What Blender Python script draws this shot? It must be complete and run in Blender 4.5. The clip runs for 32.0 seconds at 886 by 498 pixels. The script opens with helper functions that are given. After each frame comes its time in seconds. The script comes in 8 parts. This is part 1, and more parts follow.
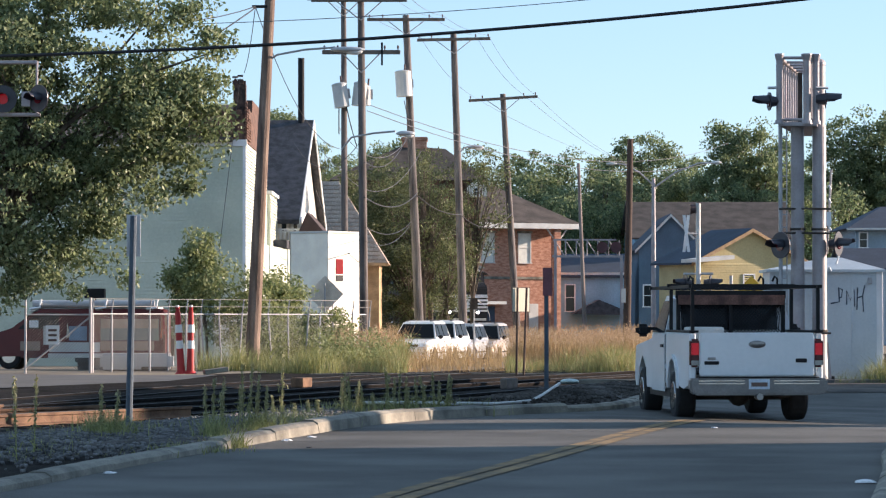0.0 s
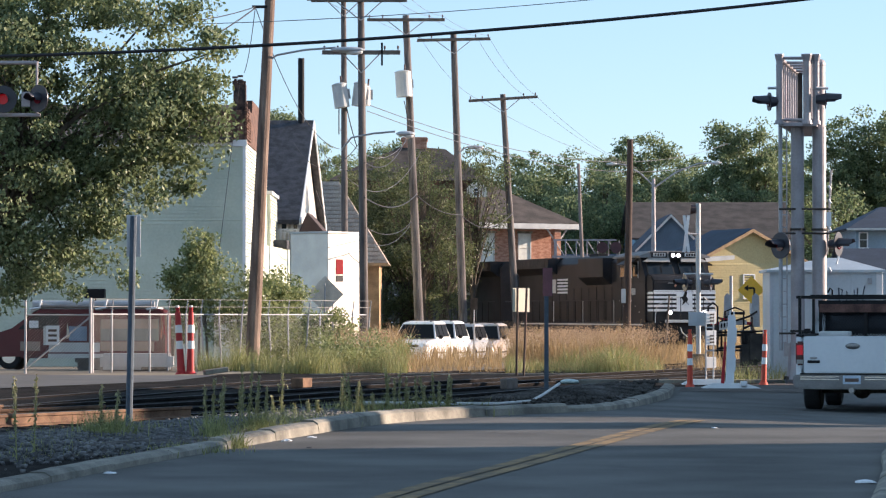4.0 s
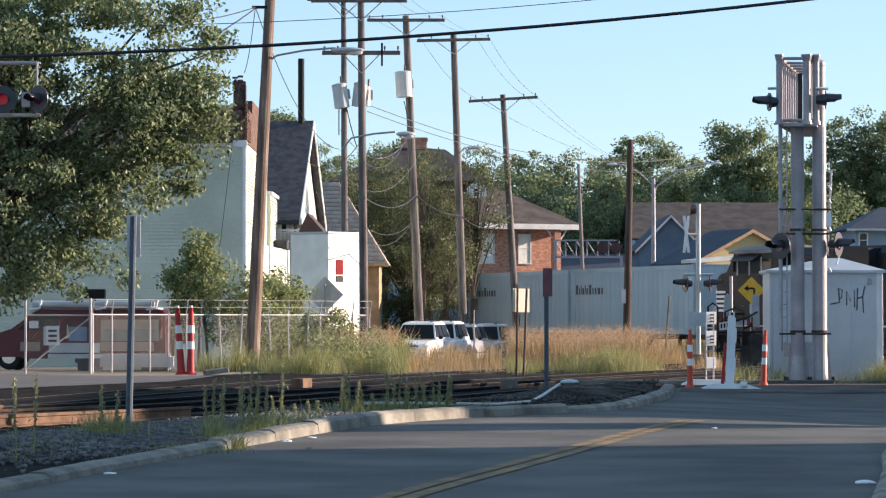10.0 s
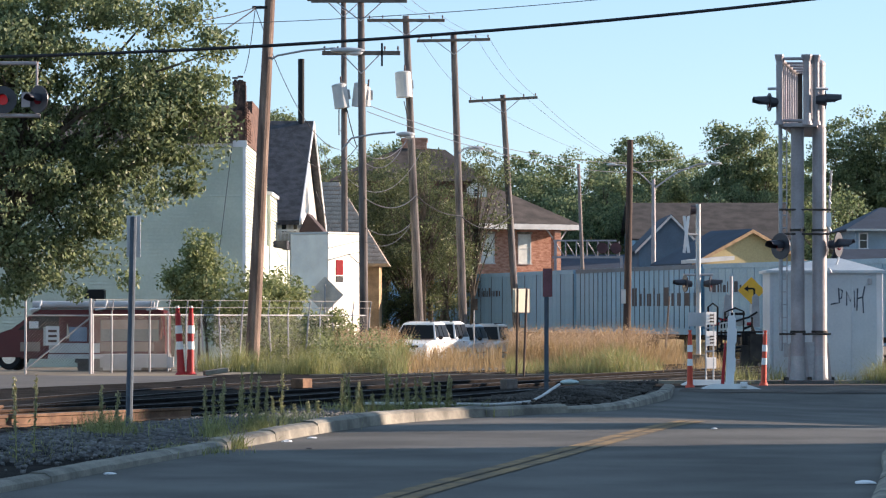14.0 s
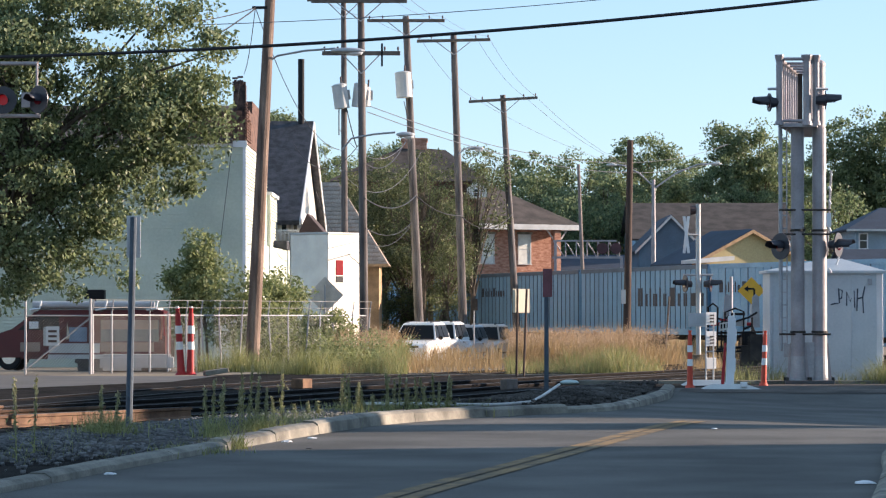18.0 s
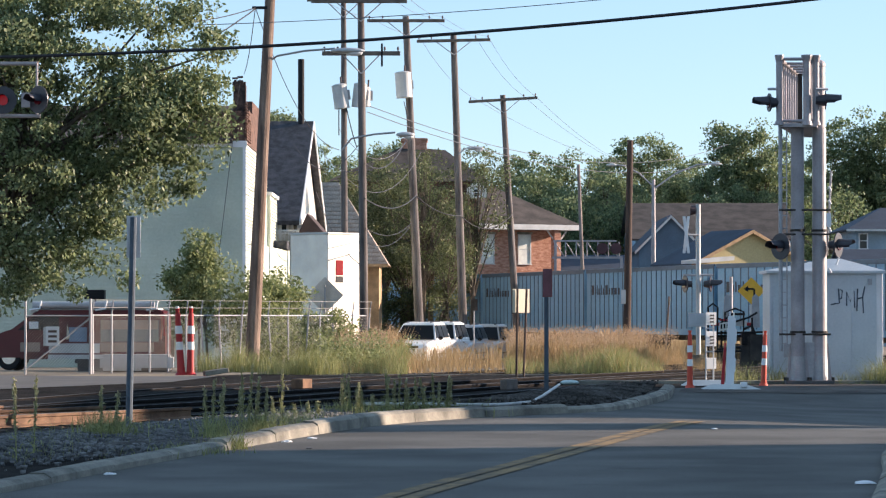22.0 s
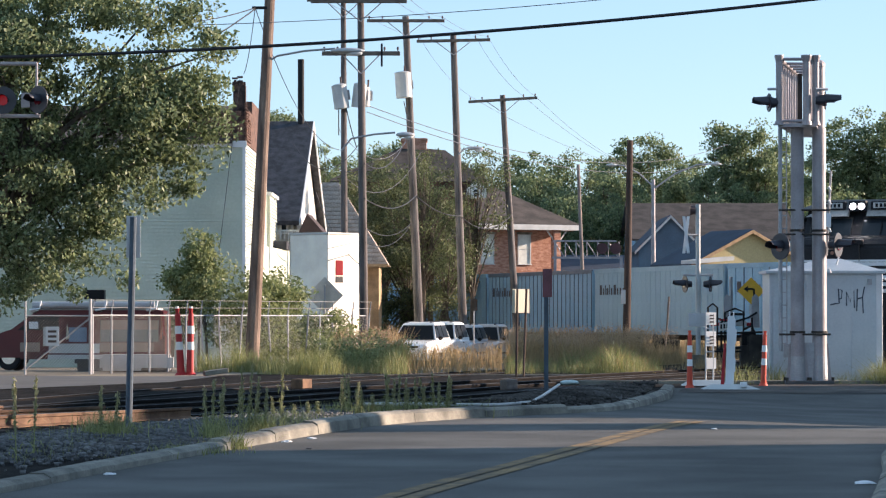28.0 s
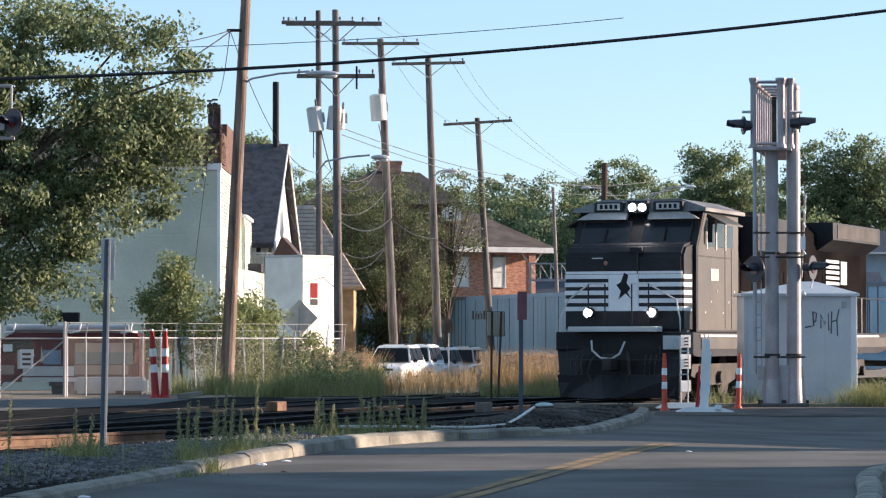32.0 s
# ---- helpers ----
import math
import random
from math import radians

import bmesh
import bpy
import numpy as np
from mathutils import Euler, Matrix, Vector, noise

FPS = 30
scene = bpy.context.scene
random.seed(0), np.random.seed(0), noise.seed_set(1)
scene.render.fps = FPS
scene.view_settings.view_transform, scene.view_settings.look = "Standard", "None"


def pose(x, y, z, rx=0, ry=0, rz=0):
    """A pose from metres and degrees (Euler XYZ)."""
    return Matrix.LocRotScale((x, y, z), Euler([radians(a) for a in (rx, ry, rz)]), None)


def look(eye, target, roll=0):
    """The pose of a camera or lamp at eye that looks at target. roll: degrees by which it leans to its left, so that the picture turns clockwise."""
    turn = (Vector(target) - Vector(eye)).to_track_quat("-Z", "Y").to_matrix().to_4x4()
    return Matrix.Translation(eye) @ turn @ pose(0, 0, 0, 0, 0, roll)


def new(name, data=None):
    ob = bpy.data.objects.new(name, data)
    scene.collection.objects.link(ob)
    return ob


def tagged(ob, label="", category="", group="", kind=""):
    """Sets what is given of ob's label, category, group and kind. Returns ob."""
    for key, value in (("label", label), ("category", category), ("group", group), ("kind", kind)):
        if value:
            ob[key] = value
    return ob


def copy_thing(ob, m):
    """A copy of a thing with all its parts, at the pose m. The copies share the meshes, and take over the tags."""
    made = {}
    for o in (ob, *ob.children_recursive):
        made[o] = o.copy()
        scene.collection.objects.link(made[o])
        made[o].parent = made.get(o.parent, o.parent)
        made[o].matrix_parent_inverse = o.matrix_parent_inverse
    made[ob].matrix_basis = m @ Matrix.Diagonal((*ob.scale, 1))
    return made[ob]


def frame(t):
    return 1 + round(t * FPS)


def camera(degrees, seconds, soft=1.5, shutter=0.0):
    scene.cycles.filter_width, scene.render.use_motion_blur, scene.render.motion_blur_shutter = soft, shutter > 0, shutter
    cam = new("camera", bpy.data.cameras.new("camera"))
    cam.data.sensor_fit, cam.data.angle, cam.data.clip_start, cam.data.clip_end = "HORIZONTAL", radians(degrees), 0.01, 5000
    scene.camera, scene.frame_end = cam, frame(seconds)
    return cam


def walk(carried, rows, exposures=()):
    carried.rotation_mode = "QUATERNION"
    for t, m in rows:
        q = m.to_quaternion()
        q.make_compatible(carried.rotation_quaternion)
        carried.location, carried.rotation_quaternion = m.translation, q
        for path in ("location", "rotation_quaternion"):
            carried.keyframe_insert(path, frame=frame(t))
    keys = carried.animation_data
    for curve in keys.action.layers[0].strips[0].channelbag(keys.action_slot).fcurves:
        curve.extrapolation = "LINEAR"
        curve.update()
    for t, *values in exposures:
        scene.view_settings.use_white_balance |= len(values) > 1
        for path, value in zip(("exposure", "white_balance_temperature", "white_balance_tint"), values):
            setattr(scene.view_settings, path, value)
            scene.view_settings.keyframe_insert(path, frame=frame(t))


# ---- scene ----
# A tripod camera with a long lens beside a street that bends right before a railway crossing.
EYE = (0.0, 0.0, 1.52)
cam = camera(16.62, 32.0, soft=1.22)


def aim(right, up):
    """The camera's pose, turned right and up by so many hundredths of a degree from its rest."""
    return pose(*EYE, 91.248 + up / 100, 0, -right / 100)


walk(cam, [(0.0, aim(0, -2.1)), (6.0, aim(0, -1.4)), (14.0, aim(0, -0.5)), (19.0, aim(0, 0)), (31.0, aim(0.5, 0.5)),
           (31.5, aim(1, 2.6)), (31.6, aim(2, -2)), (31.7, aim(-2, -15)), (31.8, aim(-1, -9)), (31.9, aim(5, 13)),
           (32.0, aim(48, 43))], exposures=[(0.0, 1.17, 6330, 20), (32.0, 1.17, 6330, 20)])

# ---- light ----
SUN_UP = 15.0
SUN_WAY = Vector((1.0, 0.25, math.tan(radians(SUN_UP)))).normalized()
world = bpy.data.worlds.new("world")
scene.world = world
world.use_nodes = True
sky = world.node_tree.nodes.new("ShaderNodeTexSky")
sky.sky_type, sky.sun_disc = "NISHITA", False
sky.sun_elevation, sky.sun_rotation = radians(SUN_UP), radians(76)
sky.air_density, sky.dust_density, sky.ozone_density = 0.85, 0.05, 2.8
wn, wl = world.node_tree.nodes, world.node_tree.links
wl.new(sky.outputs[0], wn["Background"].inputs[0])
wn["Background"].inputs[1].default_value = 0.056
# Light scattered more than once, even over the whole sky, which the sky model leaves out.
even, both = wn.new("ShaderNodeBackground"), wn.new("ShaderNodeAddShader")
even.inputs[0].default_value, even.inputs[1].default_value = (0.52, 0.82, 0.97, 1), 0.187
wl.new(wn["Background"].outputs[0], both.inputs[0])
wl.new(even.outputs[0], both.inputs[1])
wl.new(both.outputs[0], wn["World Output"].inputs[0])
sun_lamp = new("sun", bpy.data.lights.new("sun", "SUN"))
sun_lamp.data.energy, sun_lamp.data.angle, sun_lamp.data.color = 5.0, radians(0.5), (1.0, 0.82, 0.62)
sun_lamp.matrix_world = look(SUN_WAY * 200, (0, 0, 0))


# ---- materials ----
def make(name, base, rough=0.7, metal=0.0, other=None, scale=3.0, fine=40.0, vary=0.18, bump=0.15, stretch=(1, 1, 1), per_object=0.0, glow=None, glow_power=0.0):
    """A painted or raw surface: two scales of tint variation, fine relief, and a little change from object to object."""
    m = bpy.data.materials.new(name)
    m.use_nodes = True
    t, n, l = m.node_tree, m.node_tree.nodes, m.node_tree.links
    p = n["Principled BSDF"]
    co = n.new("ShaderNodeTexCoord")
    mp = n.new("ShaderNodeMapping")
    mp.inputs["Scale"].default_value = stretch
    l.new(co.outputs["Object"], mp.inputs["Vector"])
    big, small = n.new("ShaderNodeTexNoise"), n.new("ShaderNodeTexNoise")
    big.inputs["Scale"].default_value, big.inputs["Detail"].default_value = scale, 5.0
    small.inputs["Scale"].default_value, small.inputs["Detail"].default_value = fine, 3.0
    l.new(mp.outputs[0], big.inputs["Vector"])
    l.new(mp.outputs[0], small.inputs["Vector"])
    ramp = n.new("ShaderNodeValToRGB")
    ramp.color_ramp.elements[0].position, ramp.color_ramp.elements[1].position = 0.36, 0.66
    a = [c * (1 - vary) for c in base]
    b = list(other) if other else [min(1, c * (1 + vary)) for c in base]
    ramp.color_ramp.elements[0].color, ramp.color_ramp.elements[1].color = (*a, 1), (*b, 1)
    l.new(big.outputs["Fac"], ramp.inputs["Fac"])
    mul = n.new("ShaderNodeMixRGB")
    mul.blend_type, mul.inputs["Fac"].default_value = "OVERLAY", min(1, vary * 2.2)
    l.new(ramp.outputs[0], mul.inputs[1])
    l.new(small.outputs["Fac"], mul.inputs[2])
    out = mul.outputs[0]
    if per_object:
        info, hsv = n.new("ShaderNodeObjectInfo"), n.new("ShaderNodeHueSaturation")
        mr = n.new("ShaderNodeMapRange")
        mr.inputs["To Min"].default_value, mr.inputs["To Max"].default_value = 1 - per_object, 1 + per_object
        l.new(info.outputs["Random"], mr.inputs["Value"])
        l.new(mr.outputs[0], hsv.inputs["Value"])
        l.new(out, hsv.inputs["Color"])
        out = hsv.outputs[0]
    l.new(out, p.inputs["Base Color"])
    p.inputs["Roughness"].default_value, p.inputs["Metallic"].default_value = rough, metal
    if bump:
        bp = n.new("ShaderNodeBump")
        bp.inputs["Strength"].default_value, bp.inputs["Distance"].default_value = bump, 0.02
        l.new(small.outputs["Fac"], bp.inputs["Height"])
        l.new(bp.outputs[0], p.inputs["Normal"])
    if glow:
        p.inputs["Emission Color"].default_value, p.inputs["Emission Strength"].default_value = (*glow, 1), glow_power
    return m


def leafy(name, dark, light, through_share=0.35):
    """Leaves: tint by leaf, some light passing through."""
    m = bpy.data.materials.new(name)
    m.use_nodes = True
    n, l = m.node_tree.nodes, m.node_tree.links
    p = n["Principled BSDF"]
    geo, ramp, tr, mix = n.new("ShaderNodeNewGeometry"), n.new("ShaderNodeValToRGB"), n.new("ShaderNodeBsdfTranslucent"), n.new("ShaderNodeMixShader")
    ramp.color_ramp.elements[0].color, ramp.color_ramp.elements[1].color = (*dark, 1), (*light, 1)
    l.new(geo.outputs["Random Per Island"], ramp.inputs["Fac"])
    l.new(ramp.outputs[0], p.inputs["Base Color"])
    l.new(ramp.outputs[0], tr.inputs["Color"])
    p.inputs["Roughness"].default_value = 0.55
    mix.inputs[0].default_value = through_share
    l.new(p.outputs[0], mix.inputs[1])
    l.new(tr.outputs[0], mix.inputs[2])
    l.new(mix.outputs[0], n["Material Output"].inputs["Surface"])
    return m


def glassy(name, tint=(0.02, 0.025, 0.03), rough=0.06):
    """Dark window glass before an unlit room."""
    m = make(name, tint, rough, 0.0, vary=0.05, bump=0.0)
    m.node_tree.nodes["Principled BSDF"].inputs["Specular IOR Level"].default_value = 0.35
    return m


ASPHALT = make("asphalt", (0.086, 0.084, 0.076), 0.85, other=(0.129, 0.126, 0.115), scale=0.5, fine=55, vary=0.2, bump=0.3)
DIRT = make("dirt_ground", (0.16, 0.13, 0.095), 0.95, other=(0.24, 0.2, 0.14), scale=0.25, fine=8, vary=0.25, bump=0.5)
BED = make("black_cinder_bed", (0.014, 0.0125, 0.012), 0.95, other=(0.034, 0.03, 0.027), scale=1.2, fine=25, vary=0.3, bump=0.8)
CINDER = make("cinder_ballast", (0.06, 0.055, 0.05), 0.95, other=(0.12, 0.11, 0.1), scale=1.2, fine=25, vary=0.3, bump=0.8)
PAD = make("concrete_pad", (0.09, 0.09, 0.088), 0.85, scale=0.8, fine=30, vary=0.15, bump=0.2)
CONCRETE = make("kerb_concrete", (0.15, 0.14, 0.115), 0.9, other=(0.28, 0.26, 0.21), scale=2.0, fine=35, vary=0.2, bump=0.35, per_object=0.1)
YELLOW_LINE = make("worn_yellow_paint", (0.125, 0.092, 0.05), 0.85, other=(0.26, 0.16, 0.055), scale=2.2, fine=18, vary=0.3)
CROSSING = make("packed_brown_dirt", (0.02, 0.017, 0.015), 0.95, other=(0.045, 0.037, 0.031), scale=0.8, fine=14, vary=0.25, bump=0.5)
STONE = make("ballast_stone", (0.075, 0.076, 0.078), 0.9, other=(0.2, 0.195, 0.19), scale=6, fine=30, vary=0.25)
DARKER_RAIL = make("dark_rail", (0.012, 0.011, 0.0105), 0.9, other=(0.022, 0.019, 0.018), scale=4, fine=50, vary=0.25)
RUST = make("rusty_rail", (0.13, 0.065, 0.034), 0.85, other=(0.2, 0.11, 0.06), scale=4, fine=50, vary=0.25)
SHINE = make("rail_head", (0.06, 0.066, 0.074), 0.6, 0.15, scale=6, vary=0.15)
TIE = make("creosoted_wood", (0.06, 0.045, 0.035), 0.9, other=(0.13, 0.1, 0.08), scale=5, fine=60, vary=0.25, stretch=(1, 1, 1), per_object=0.2)
POLE_WOOD = make("weathered_pole_wood", (0.085, 0.073, 0.07), 0.9, other=(0.185, 0.162, 0.152), scale=2.0, fine=45, vary=0.25, stretch=(3, 3, 0.35))
RAW_WOOD = make("raw_pole_wood", (0.16, 0.105, 0.08), 0.9, other=(0.3, 0.215, 0.165), scale=2.0, fine=45, vary=0.28, bump=0.4, stretch=(3, 3, 0.3))
DARK_WOOD = make("dark_pole_wood", (0.055, 0.035, 0.028), 0.9, other=(0.1, 0.065, 0.05), scale=2.0, fine=45, vary=0.25, stretch=(3, 3, 0.35))
ARM_WOOD = make("crossarm_wood", (0.15, 0.12, 0.1), 0.9, scale=4, fine=50, vary=0.2)
GALV = make("galvanised_steel", (0.36, 0.36, 0.37), 0.5, 0.25, scale=4, fine=30, vary=0.1)
ALUMINIUM = make("dull_aluminium", (0.32, 0.29, 0.295), 0.5, 0.15, other=(0.39, 0.355, 0.36), scale=2, fine=25, vary=0.08)
HOOD = make("enamel_black", (0.03, 0.03, 0.04), 0.38, scale=2, vary=0.15, bump=0.02)
CABLE = make("black_cable", (0.015, 0.015, 0.018), 0.6, vary=0.1, bump=0)
WIRE = make("grey_wire", (0.09, 0.09, 0.1), 0.6, vary=0.1, bump=0)
BLACK = make("black_paint", (0.018, 0.018, 0.02), 0.45, scale=2, vary=0.2, bump=0.05)
LOCO_BLACK = make("locomotive_black", (0.017, 0.017, 0.02), 0.5, other=(0.028, 0.027, 0.03), scale=0.8, fine=20, vary=0.25, bump=0.05)
LOCO_HOOD = make("sooty_black_steel", (0.01, 0.0095, 0.01), 0.7, other=(0.018, 0.016, 0.016), scale=0.7, fine=14, vary=0.25, bump=0.08)
LOCO_LIT_SIDE = make("dusty_black_steel", (0.04, 0.034, 0.026), 0.55, other=(0.068, 0.056, 0.043), scale=0.7, fine=14, vary=0.25, bump=0.08)
UNDER = make("grimy_undergear", (0.025, 0.022, 0.02), 0.8, other=(0.06, 0.05, 0.042), scale=2, vary=0.3)
WHITE = make("white_paint", (0.74, 0.75, 0.76), 0.5, scale=1.5, fine=20, vary=0.06, bump=0.03)
DULL_WHITE = make("dull_white_paint", (0.55, 0.55, 0.53), 0.6, scale=1.5, vary=0.1, bump=0.03)
SIDING = make("white_clapboard", (0.52, 0.56, 0.46), 0.7, other=(0.6, 0.63, 0.52), scale=0.5, fine=12, vary=0.08, bump=0.08)
SIDING_CREAM = make("cream_siding", (0.62, 0.6, 0.54), 0.7, scale=0.6, vary=0.08)
SHINGLE_DARK = make("dark_shingle", (0.045, 0.047, 0.055), 0.9, other=(0.075, 0.075, 0.085), scale=3, fine=18, vary=0.25, bump=0.5, per_object=0.12)
SHINGLE_GREY = make("grey_shingle", (0.37, 0.29, 0.23), 0.9, other=(0.52, 0.42, 0.34), scale=4, fine=22, vary=0.25, bump=0.5, per_object=0.15)
SHINGLE_BROWN = make("brown_shingle", (0.05, 0.04, 0.034), 0.9, other=(0.085, 0.068, 0.058), scale=1, fine=12, vary=0.2, bump=0.4)
SHINGLE_BLUE = make("slate_blue_roof", (0.035, 0.05, 0.075), 0.8, scale=1, fine=10, vary=0.15, bump=0.3)
BRICK_RED = make("red_brick", (0.42, 0.185, 0.115), 0.9, other=(0.55, 0.3, 0.21), scale=2.5, fine=9, vary=0.22, bump=0.4, stretch=(1, 1, 2.6))
BRICK_BROWN = make("chimney_brick", (0.09, 0.048, 0.036), 0.9, other=(0.19, 0.105, 0.075), scale=4, fine=12, vary=0.3, bump=0.5, per_object=0.15)
YELLOW_WALL = make("yellow_clapboard", (0.42, 0.34, 0.165), 0.75, other=(0.49, 0.41, 0.21), scale=0.5, fine=8, vary=0.1)
BLUE_WALL = make("blue_clapboard", (0.085, 0.135, 0.19), 0.8, scale=0.6, fine=8, vary=0.12)
PALE_BLUE_WALL = make("pale_blue_clapboard", (0.26, 0.35, 0.42), 0.8, scale=0.6, fine=8, vary=0.1)
GREY_BLUE_WALL = make("grey_blue_siding", (0.24, 0.4, 0.52), 0.8, scale=0.6, fine=8, vary=0.12)
WOOD_TAN = make("tan_wood", (0.4, 0.26, 0.14), 0.8, scale=3, fine=30, vary=0.2)
GLASS = glassy("window_glass")
CURTAIN = make("pale_curtain", (0.72, 0.72, 0.66), 0.9, scale=2, vary=0.12)
TRAILER = make("trailer_side", (0.135, 0.31, 0.47), 0.5, 0.1, other=(0.185, 0.37, 0.53), scale=0.5, fine=14, vary=0.1, bump=0.04, per_object=0.06)
TRAILER_OLD = make("weathered_trailer_side", (0.21, 0.35, 0.45), 0.6, 0.1, other=(0.28, 0.41, 0.5), scale=0.5, fine=14, vary=0.1, bump=0.04, per_object=0.05)
TRAILER_RIB = make("trailer_seam", (0.06, 0.11, 0.165), 0.5, 0.2, scale=1, vary=0.15, bump=0.02)
LETTER = make("dark_lettering", (0.02, 0.025, 0.035), 0.6, vary=0.1, bump=0)
SHED = make("signal_house_steel", (0.5, 0.56, 0.6), 0.45, 0.2, other=(0.58, 0.63, 0.66), scale=0.7, fine=18, vary=0.07, bump=0.03)
RED_VAN = make("red_car_paint", (0.095, 0.008, 0.014), 0.3, scale=1, vary=0.1, bump=0)
CAR_WHITE = make("white_car_paint", (0.82, 0.82, 0.81), 0.28, scale=1, vary=0.05, bump=0)
CAR_SILVER = make("silver_car_paint", (0.45, 0.46, 0.48), 0.32, 0.3, scale=1, vary=0.05, bump=0)
CAR_TAN = make("tan_car_paint", (0.5, 0.43, 0.38), 0.32, 0.25, scale=1, vary=0.05, bump=0)
TRUCK_WHITE = make("truck_white_paint", (0.68, 0.71, 0.73), 0.25, scale=0.8, fine=15, vary=0.06, bump=0)
CHROME = make("chrome", (0.6, 0.6, 0.6), 0.18, 1.0, scale=3, vary=0.1, bump=0)
DULL_CHROME = make("dull_bumper", (0.3, 0.3, 0.3), 0.35, 0.8, scale=3, vary=0.15, bump=0.02)
RUBBER = make("tyre_rubber", (0.012, 0.012, 0.013), 0.85, scale=6, vary=0.2)
RED_LENS = make("red_lens", (0.12, 0.003, 0.008), 0.3, vary=0.1, bump=0, glow=(1, 0.015, 0.04), glow_power=0.1)
DEEP_RED = make("unlit_red_lens", (0.05, 0.003, 0.008), 0.25, vary=0.1, bump=0)
CLEAR_LENS = make("clear_lens", (0.7, 0.7, 0.7), 0.15, vary=0.05, bump=0)
LAMP_ON = make("lit_headlamp", (1, 1, 1), 0.2, vary=0, bump=0, glow=(1, 0.96, 0.88), glow_power=60)
LAMP_DIM = make("dim_headlamp", (1, 1, 1), 0.2, vary=0, bump=0, glow=(1, 0.97, 0.92), glow_power=3)
FLASH_RED = make("lit_flasher", (0.12, 0.004, 0.008), 0.3, vary=0, bump=0, glow=(1, 0.006, 0.02), glow_power=0.06)
RED_POST = make("red_plastic", (0.42, 0.022, 0.022), 0.5, scale=3, vary=0.1, bump=0.02)
ORANGE = make("orange_plastic", (0.62, 0.07, 0.03), 0.5, scale=3, vary=0.1, bump=0.02)
REFLECT = make("white_reflective_band", (0.8, 0.8, 0.78), 0.4, scale=3, vary=0.06, bump=0)
SIGN_BACK = make("sign_back_aluminium", (0.45, 0.46, 0.47), 0.5, 0.3, scale=3, vary=0.08, bump=0.02)
SIGN_YELLOW = make("yellow_sign", (0.75, 0.42, 0.03), 0.5, scale=4, vary=0.07, bump=0)
SIGN_WHITE = make("white_sign", (0.62, 0.57, 0.44), 0.5, scale=3, vary=0.05, bump=0)
SIGN_RED = make("red_sign", (0.36, 0.006, 0.014), 0.5, scale=3, vary=0.08, bump=0)
TEAL_POST = make("blue_grey_post", (0.06, 0.085, 0.11), 0.7, 0.1, scale=4, fine=30, vary=0.2)
BLACK.node_tree.nodes["Principled BSDF"].inputs["Specular IOR Level"].default_value = 0.12
LOCO_BLACK.node_tree.nodes["Principled BSDF"].inputs["Specular IOR Level"].default_value = 0.22
for worn, gloss in ((ASPHALT, 0.25), (DARKER_RAIL, 0.06), (SHINE, 0.15), (LOCO_HOOD, 0.0)):
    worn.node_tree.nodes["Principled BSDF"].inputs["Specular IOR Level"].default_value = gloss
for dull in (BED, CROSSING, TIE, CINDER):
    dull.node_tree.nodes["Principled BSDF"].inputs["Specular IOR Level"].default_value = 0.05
MESH_WIRE = make("chain_link_wire", (0.3, 0.29, 0.275), 0.6, 0.3, vary=0.1, bump=0)
PLAIN_WALL = make("warehouse_wall", (0.25, 0.2, 0.17), 0.9, scale=1, vary=0.15)
LEAF_OAK = leafy("oak_leaves", (0.055, 0.08, 0.032), (0.32, 0.38, 0.19), 0.45)
LEAF_DARK = leafy("dark_leaves", (0.045, 0.062, 0.026), (0.19, 0.21, 0.09), 0.4)
LEAF_FAR = leafy("far_leaves", (0.072, 0.108, 0.052), (0.27, 0.33, 0.165), 0.5)
LEAF_BUSH = leafy("bush_leaves", (0.1, 0.135, 0.045), (0.36, 0.39, 0.18), 0.45)
BLADE_DRY = leafy("dry_grass", (0.23, 0.15, 0.075), (0.52, 0.375, 0.185), 0.4)
BLADE_GREEN = leafy("green_grass", (0.14, 0.155, 0.05), (0.37, 0.375, 0.155), 0.4)
PLUME = leafy("grass_plumes", (0.29, 0.185, 0.11), (0.54, 0.39, 0.24), 0.4)
SEED = leafy("seed_heads", (0.2, 0.2, 0.09), (0.42, 0.4, 0.22), 0.3)
BARK = make("bark", (0.07, 0.055, 0.04), 0.95, other=(0.14, 0.11, 0.085), scale=3, fine=25, vary=0.25, bump=0.6, stretch=(2, 2, 0.5))


# ---- shape helpers ----
def box(bm, x, y, z, sx, sy, sz, turn=0.0, bevel=0.0, tilt=None):
    """A box centred at x, y with its foot at z."""
    m = Matrix.Translation((x, y, z + sz / 2)) @ Matrix.Rotation(radians(turn), 4, "Z")
    if tilt:
        m = m @ Euler([radians(a) for a in tilt]).to_matrix().to_4x4()
    vs = bmesh.ops.create_cube(bm, size=1, matrix=m @ Matrix.Diagonal((sx, sy, sz, 1)))["verts"]
    if bevel:
        es = list({e for v in vs for e in v.link_edges})
        bmesh.ops.bevel(bm, geom=es, offset=bevel, segments=2, affect="EDGES", profile=0.6)
    return bm


def rod(bm, a, b, r, r2=None, n=10):
    """A round bar from a to b."""
    a, b = Vector(a), Vector(b)
    d = b - a
    m = Matrix.Translation((a + b) / 2) @ d.to_track_quat("Z", "Y").to_matrix().to_4x4()
    bmesh.ops.create_cone(bm, cap_ends=True, segments=n, radius1=r, radius2=r if r2 is None else r2, depth=d.length, matrix=m)
    return bm


